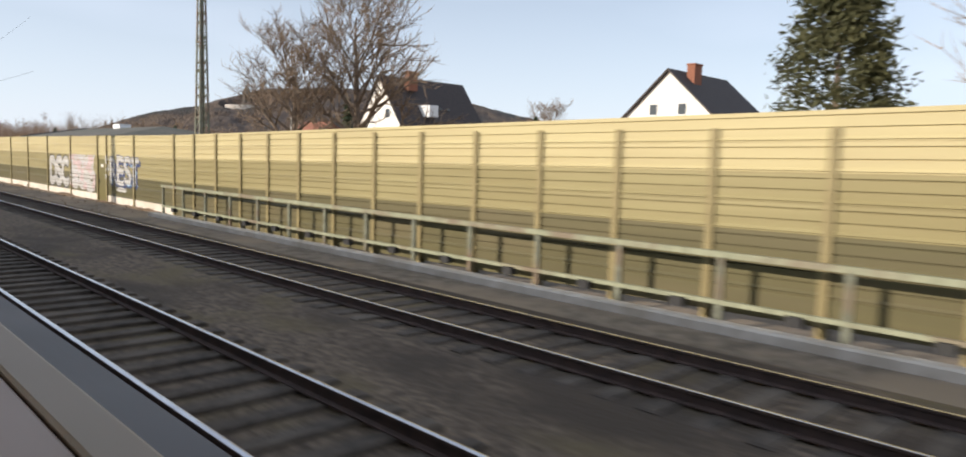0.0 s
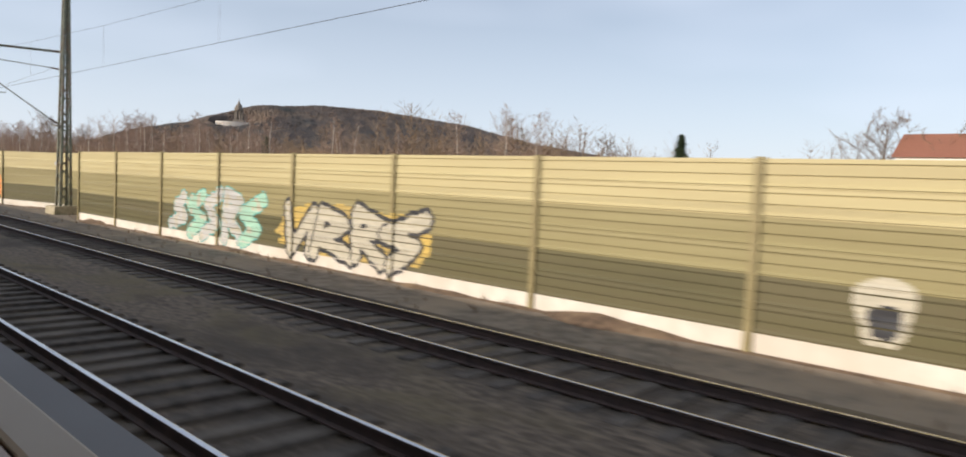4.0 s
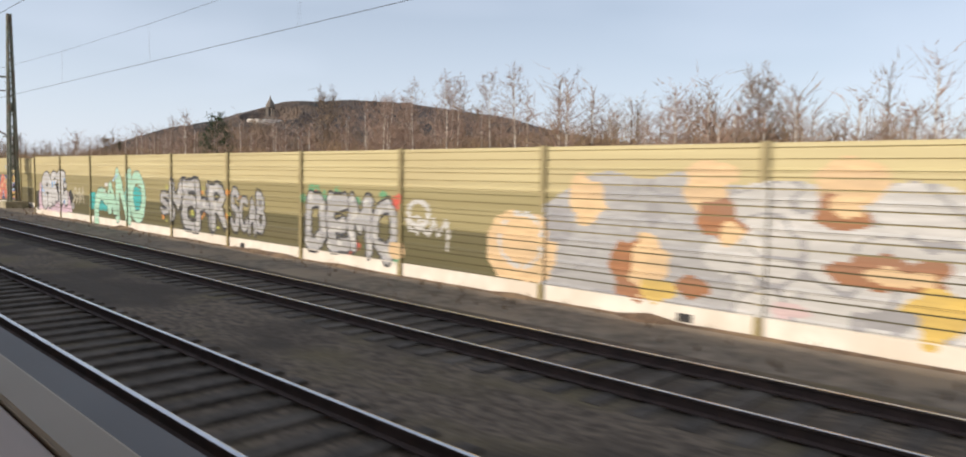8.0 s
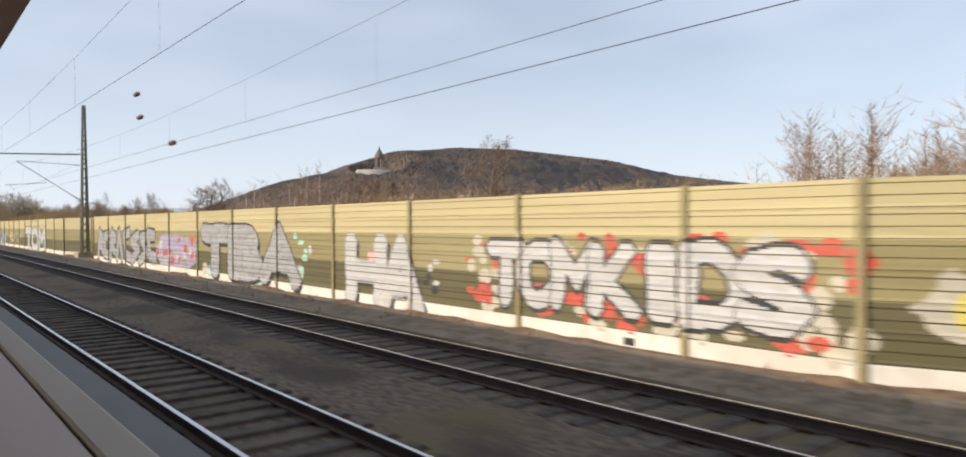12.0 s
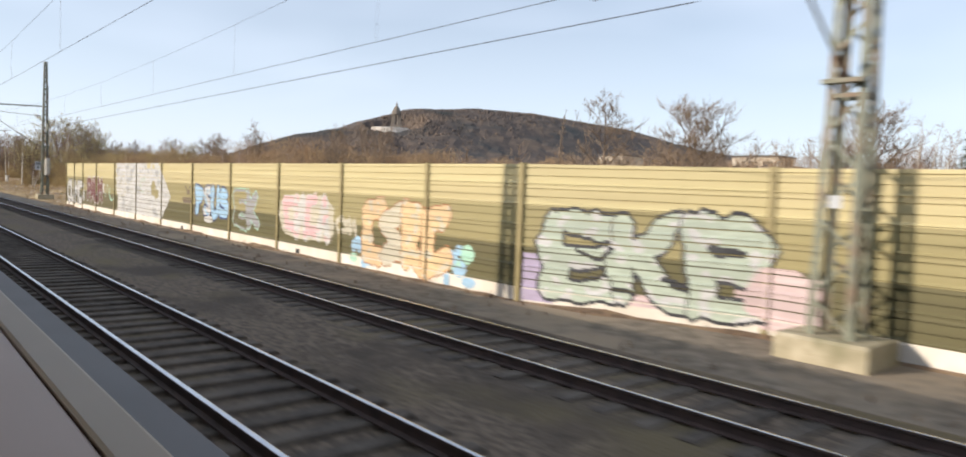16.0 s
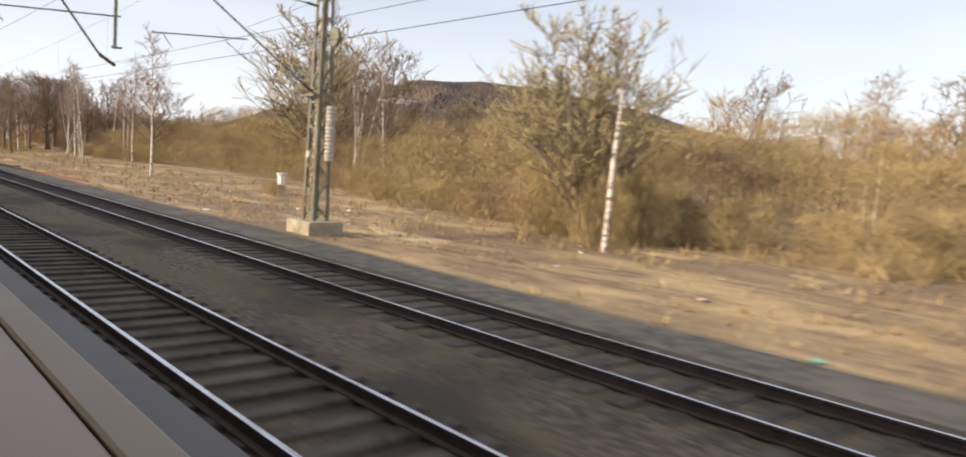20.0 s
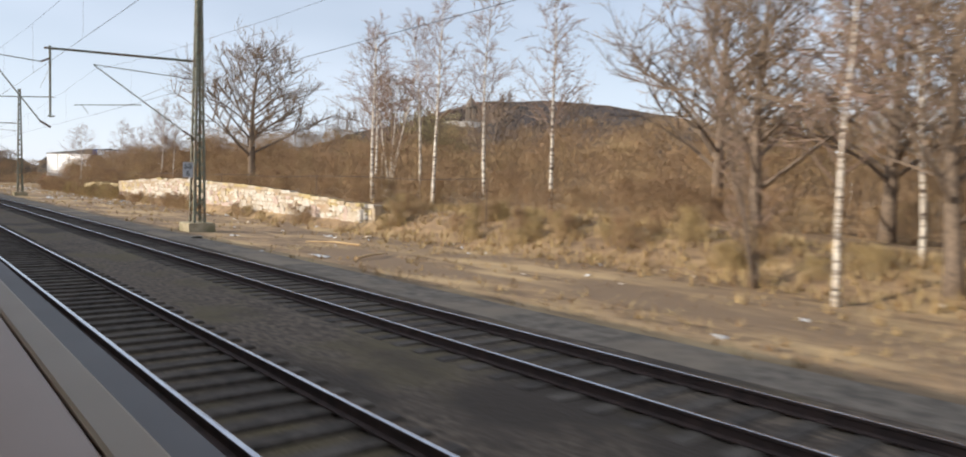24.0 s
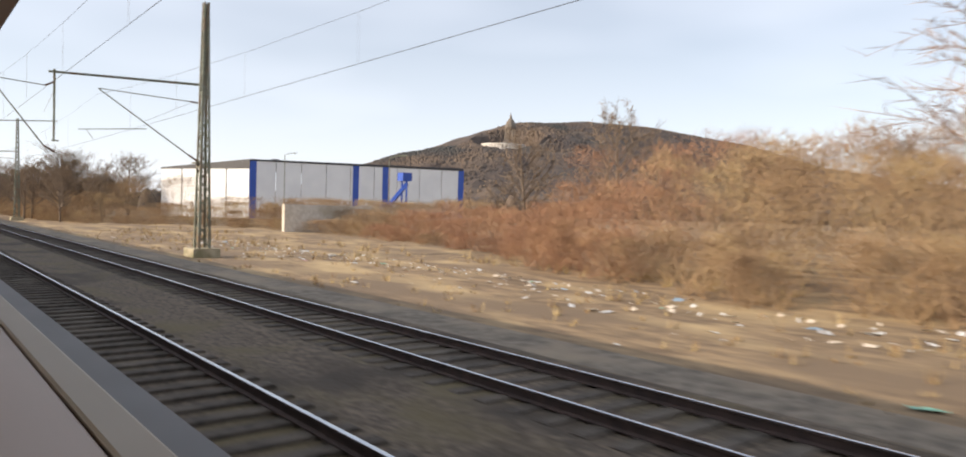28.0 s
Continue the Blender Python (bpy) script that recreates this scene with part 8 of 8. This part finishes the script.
# dirt and leaves blown against the barrier's foot
g = Geo()
yy = [34 + 0.75 * k for k in range(800)]
for y in yy:
    x = line_x(y)
    n = max(0.0, noise.noise((y * 0.23, 0, 0)) + 0.5 * noise.noise((y * 0.9, 4, 0)))
    w = 0.25 + 0.9 * n
    g.v += [(x - 0.02, y, -0.36 + 0.26 * n), (x - w * 0.4, y, -0.372 + 0.15 * n), (x - w, y, -0.41)]
for k in range(len(yy) - 1):
    for q in range(2):
        o = k * 3 + q
        g.f.append((o, o + 1, o + 4, o + 3))
        g.mi.append(0)
solo("dirt_heap", smooth(g.mesh("dirt_heap", M_DIRT)), None, "brown dirt and leaves heaped along the plinth", "dirt", kind="stuff")
g = Geo()
for _ in range(1500):
    y = rnd.uniform(34, 634)
    x = line_x(y) - abs(rnd.gauss(0, 0.7)) - 0.05 if rnd.random() < 0.7 else rnd.uniform(10.4, 11.4)
    for _b in range(6):
        a, h = rnd.uniform(0, 6.283), rnd.uniform(0.06, 0.22)
        c, s_ = -math.sin(a) * 0.014, math.cos(a) * 0.014
        g.face([(x - c, y - s_, -0.40), (x + c, y + s_, -0.40), (x + h * 0.6 * math.cos(a), y + h * 0.6 * math.sin(a), -0.38 + h)])
solo("weeds", g, M_DIRT, "low dry weeds along the gravel strip", "weeds", kind="stuff")

# ---- small things on the open ground ----
t = thing("marker_stone", "short white post with a flat cap", "post", pose(22.6, 747.7, lie(22.6, 747.7)))
g = Geo()
g.tube([(0, 0, -0.1), (0, 0, 1.3)], [0.27, 0.25], 10)
part("shaft", g, M_WHITE, t)
g = Geo()
g.tube([(0, 0, 1.3), (0, 0, 1.33), (0, 0, 1.42), (0, 0, 1.46)], [0.3, 0.36, 0.36, 0.3], 12)
part("cap", g, M_CONC, t)
for x, y, h in ((22.6, 720.5, 3.4), (23.8, 722.5, 4.4), (24.6, 720, 4.0), (23.5, 725, 3.2), (25.5, 724, 4.6)):
    bush(x, y, h, True, 0.7)
bush(21.9, 747.0, 1.0, False, 0.55)
bush(22.0, 748.3, 0.9, True, 0.5)
bush(21.6, 746.0, 0.8, False, 0.5)
M_WOOD = surf("pale_timber", (0.56, 0.40, 0.22), (0.44, 0.30, 0.16), 3.0, 0.85, 0.2, stretch=(1, 0.2, 1))
M_RUST = surf("orange_rust", (0.22, 0.098, 0.055), (0.15, 0.068, 0.04), 5.0, 0.9, 0.3)
t = thing("timber_frame", "low rack of pale timber poles on posts", "timber rack", pose(26.1, 664.2, lie(26.1, 664.2)))
for x in (-0.9, 0.9):
    g = Geo()
    g.tube([(x, -2.6, 1.0), (x, 2.6, 1.1)], [0.07, 0.06], 6)
    part("pole", g, M_WOOD, t)
for x in (-0.9, 0.9):
    for y in (-2.0, 2.0):
        g = Geo()
        g.tube([(x, y, -0.1), (x, y, 1.02)], [0.06, 0.05], 6)
        part("post", g, M_WOOD, t)
for y in (-2.5, 0, 2.4):
    g = Geo()
    g.tube([(-1.1, y, 1.16), (1.1, y, 1.14)], [0.05, 0.05], 6)
    part("crossbar", g, M_WOOD, t)
g = Geo()
g.extrude(RAILPROF, -10.2, 10.2)
g.v = [(x, y, z + 0.17) for x, y, z in g.v]
solo("loose_rail", g, M_RUST, "orange rusty spare rail lying in the dirt", "rail", m=pose(12.63, 768.4, -0.47, 0, 0, 4.0))
g = Geo()
g.extrude([(-0.13, -0.05), (-0.13, 0.12), (-0.1, 0.15), (0.1, 0.15), (0.13, 0.12), (0.13, -0.05)], -0.95, 0.95)
solo("old_sleeper", g, M_RAIL, "dark old wooden sleeper lying beside the track", "sleeper", m=pose(12.3, 780.4, -0.42, 0, 2, 49))
for x, y, L, a in ((16.5, 872, 3.0, 30), (15.0, 866, 2.2, -60), (17.0, 742, 1.6, 70), (18.5, 812, 2.4, 40), (14.8, 796, 2.0, 12)):
    g = Geo()
    g.tube([(0, -L / 2, 0.05), (0.1, 0, 0.12), (0, L / 2, 0.06)], [0.06, 0.05, 0.03], 6)
    solo("branch", g, M_WOOD, "pale fallen branch on the ground", "branch", m=pose(x, y, lie(x, y), 0, 0, a))

M_WEED = surf("brown_weeds", (0.30, 0.19, 0.10), (0.22, 0.14, 0.075), 0.7, 0.95, 0.0)
# litter
LIT = []
for k in range(6):
    g = Geo()
    n = 7
    for i in range(n):
        for q in range(n):
            r_ = 1.0 - 0.35 * rnd.random()
            u, v = (i / (n - 1) - 0.5) * r_, (q / (n - 1) - 0.5) * r_
            g.v.append((u, v * 0.8, 0.02 + 0.22 * abs(noise.noise((u * 3 + k * 9, v * 3, k))) + 0.10 * rnd.random() * (1 - 2 * max(abs(u), abs(v)))))
    for i in range(n - 1):
        for q in range(n - 1):
            b = i * n + q
            g.f.append((b, b + n, b + n + 1, b + 1))
            g.mi.append(0)
    LIT.append(g)
LITMAT = [surf("white_plastic_litter", (0.66, 0.66, 0.64), (0.56, 0.56, 0.54), 5.0, 0.5, 0.1), surf("cream_paper_litter", (0.70, 0.62, 0.50), (0.60, 0.50, 0.40), 5.0, 0.8, 0.1), surf("blue_plastic_litter", (0.30, 0.44, 0.55), (0.24, 0.37, 0.48), 5.0, 0.5, 0.1), surf("pink_litter", (0.66, 0.42, 0.40), (0.56, 0.36, 0.34), 5.0, 0.6, 0.1), surf("green_litter", (0.25, 0.50, 0.38), (0.20, 0.42, 0.32), 5.0, 0.6, 0.1)]
LITNAME = ["crumpled white plastic litter on the ground", "torn cream paper litter on the ground", "crumpled blue plastic litter on the ground", "faded pink scrap of litter", "green plastic scrap of litter"]
LMESH = [[g.mesh("litter", m_) for g in LIT] for m_ in LITMAT]


def litter(x, y, s, c=None):
    c = rnd.choices(range(5), (60, 25, 6, 5, 4))[0] if c is None else c
    o = new("litter", rnd.choice(LMESH[c]))
    o.matrix_basis = pose(x, y, lie(x, y) + 0.01, rnd.uniform(-12, 12), rnd.uniform(-12, 12), rnd.uniform(0, 360))
    o.scale = (s, s * rnd.uniform(0.6, 1.1), s * rnd.uniform(0.5, 1.0))
    tagged(o, LITNAME[c], "litter", "scattered litter")


for _ in range(62):
    y = rnd.uniform(640, 850)
    litter(rnd.uniform(12.4, 22), y, rnd.uniform(0.16, 0.42))
for _ in range(190):
    y = rnd.choice((rnd.uniform(870, 1045), rnd.uniform(930, 1035)))
    e = min(edge(y), 22.0) - 0.8
    x = e - abs(rnd.gauss(0, 1.9)) if rnd.random() < 0.72 else rnd.uniform(12.2, e)
    litter(max(12.0, x), y, rnd.uniform(0.16, 0.55))
for x, y, s, c in ((13.3, 867.0, 0.9, 0), (17.5, 921.5, 0.9, 0), (15.5, 942.0, 1.2, 0), (11.8, 970.5, 0.7, 0), (12.0, 877.5, 0.8, 0), (8.9, 951.5, 0.7, 4), (20.6, 930, 0.7, 2)):
    litter(x, y, s, c)

# tiny scraps
g = Geo()
for _ in range(900):
    y = rnd.uniform(640, 1045) if rnd.random() < 0.3 else rnd.uniform(920, 1035)
    e = min(edge(y), 22.0) - 0.5
    x = max(12.2, e - abs(rnd.gauss(0, 2.4)))
    z, a, s_ = lie(x, y) + 0.03, rnd.uniform(0, 6.283), rnd.uniform(0.04, 0.13)
    c, s = math.cos(a) * s_, math.sin(a) * s_
    t_ = rnd.uniform(0, 0.09)
    g.face([(x - c, y - s, z), (x + s, y - c, z + t_), (x + c, y + s, z + t_ * 1.5), (x - s, y + c, z + t_ * 0.4)], rnd.choice((0, 0, 1)))
solo("paper_scraps", g, [LITMAT[0], LITMAT[1]], "small white and cream paper scraps in the dirt", "litter", kind="stuff")

# matted straw over the field beyond the end of the barrier
M_STRAW = surf("matted_straw", (0.43, 0.31, 0.165), (0.25, 0.172, 0.095), 2.6, 0.95, 0.9, 12.0, (0.22, 0.148, 0.088), 0.6, stretch=(1.5, 0.7, 1), c4=(0.50, 0.385, 0.22), wide=0.25)
g = Geo()
for j in range(62):
    for i in range(24):
        x, y = 12.6 + i * 0.85, 634 + j * 1.7
        d = noise.noise((x * 0.22, y * 0.09, 2)) + 0.6 * noise.noise((x * 0.6, y * 0.3, 5))
        fade = min(1.0, (x - 12.2) / 1.5, max(-1.0, (720 - y) / 25))
        if y > 660:                                 # further on only a winding strip of it
            fade = min(fade, 1.0 - min(1.0, (y - 660) / 8) * (1.5 - 1.9 * math.exp(-((x - 16.4 - 0.5 * (y - 672)) / 1.5) ** 2) - 0.9 * math.exp(-((x - 24 - 0.2 * (y - 684)) / 1.6) ** 2)))
        g.v.append((x, y, lie(x, y) + (0.035 if d + fade * 0.55 > 0.12 else -0.06)))
for j in range(61):
    for i in range(23):
        k = j * 24 + i
        g.f.append((k, k + 1, k + 25, k + 24))
        g.mi.append(0)
solo("straw_field", smooth(g.mesh("straw_field", M_STRAW)), None, "matted pale straw on the open ground", "grass", kind="stuff")

# matted dry blades over the open ground, thick in patches
mat_sets = ([], [], [])
for _ in range(90000):
    y = rnd.uniform(634, 872)
    x = 12.3 + 15 * rnd.random()
    d = noise.noise((x * 0.35, y * 0.16, 8)) + 0.5 * noise.noise((x * 1.1, y * 0.7, 6))
    if d < rnd.uniform(-0.35, 0.35):
        continue
    a, L, w = rnd.uniform(0, 6.283), rnd.uniform(0.12, 0.38), rnd.uniform(0.010, 0.022)
    c, q = math.cos(a), math.sin(a)
    z = lie(x, y) + rnd.uniform(0.02, 0.06)
    mat_sets[rnd.choice((0, 0, 1, 2)) if d > 0.1 else rnd.choice((0, 1, 1, 2))].append(((x - q * w, y + c * w, z), (x + q * w, y - c * w, z), (x + c * L, y + q * L, z + rnd.uniform(0.0, 0.18))))
solo("matted_grass", blade_mesh("matted_grass", [(np.array(q), k) for k, q in enumerate(mat_sets)], [M_GRASS, M_WEED, M_BUSHG]), None, "flattened dry grass in patches on the open ground", "grass", kind="stuff")

# dry grass in tufts, with low brown weeds among it
g = Geo()
for _ in range(5200):
    y = rnd.uniform(634, 1060)
    x = 11.9 + 14 * rnd.random() ** 0.85
    if noise.noise((x * 0.30, y * 0.12, 3)) < 0.0 and rnd.random() < 0.75:
        continue
    if y > 878 and 22 < x < 23.4:
        continue
    z, h = lie(x, y), rnd.uniform(0.10, 0.34) * (1.0 + 0.9 * (x > 18))
    for _b in range(rnd.randint(5, 9)):
        a, d = rnd.uniform(0, 6.283), rnd.uniform(0, 0.16)
        bx_, by_, w = x + d * math.cos(a), y + d * math.sin(a), rnd.uniform(0.012, 0.028)
        c, s = -math.sin(a) * w, math.cos(a) * w
        lean_ = rnd.uniform(0.1, 0.9) * h
        g.face([(bx_ - c, by_ - s, z - 0.02), (bx_ + c, by_ + s, z - 0.02), (bx_ + lean_ * math.cos(a), by_ + lean_ * math.sin(a), z + h * rnd.uniform(0.6, 1.1))], rnd.choice((0, 0, 1)))
for _ in range(1600):                               # long grass on the bank
    x, y = rnd.uniform(20.5, 27.5), rnd.uniform(838, 880)
    z, h = lie(x, y), rnd.uniform(0.25, 0.6)
    for _b in range(7):
        a, d = rnd.uniform(0, 6.283), rnd.uniform(0, 0.2)
        bx_, by_, w = x + d * math.cos(a), y + d * math.sin(a), rnd.uniform(0.012, 0.026)
        c, s = -math.sin(a) * w, math.cos(a) * w
        g.face([(bx_ - c, by_ - s, z - 0.02), (bx_ + c, by_ + s, z - 0.02), (bx_ + 0.5 * h * math.cos(a), by_ + 0.5 * h * math.sin(a), z + h * rnd.uniform(0.6, 1.1))], rnd.choice((0, 0, 1)))
solo("dry_grass", g, [M_GRASS, M_WEED], "tufts of dry straw-coloured grass and brown weeds", "grass", kind="stuff")
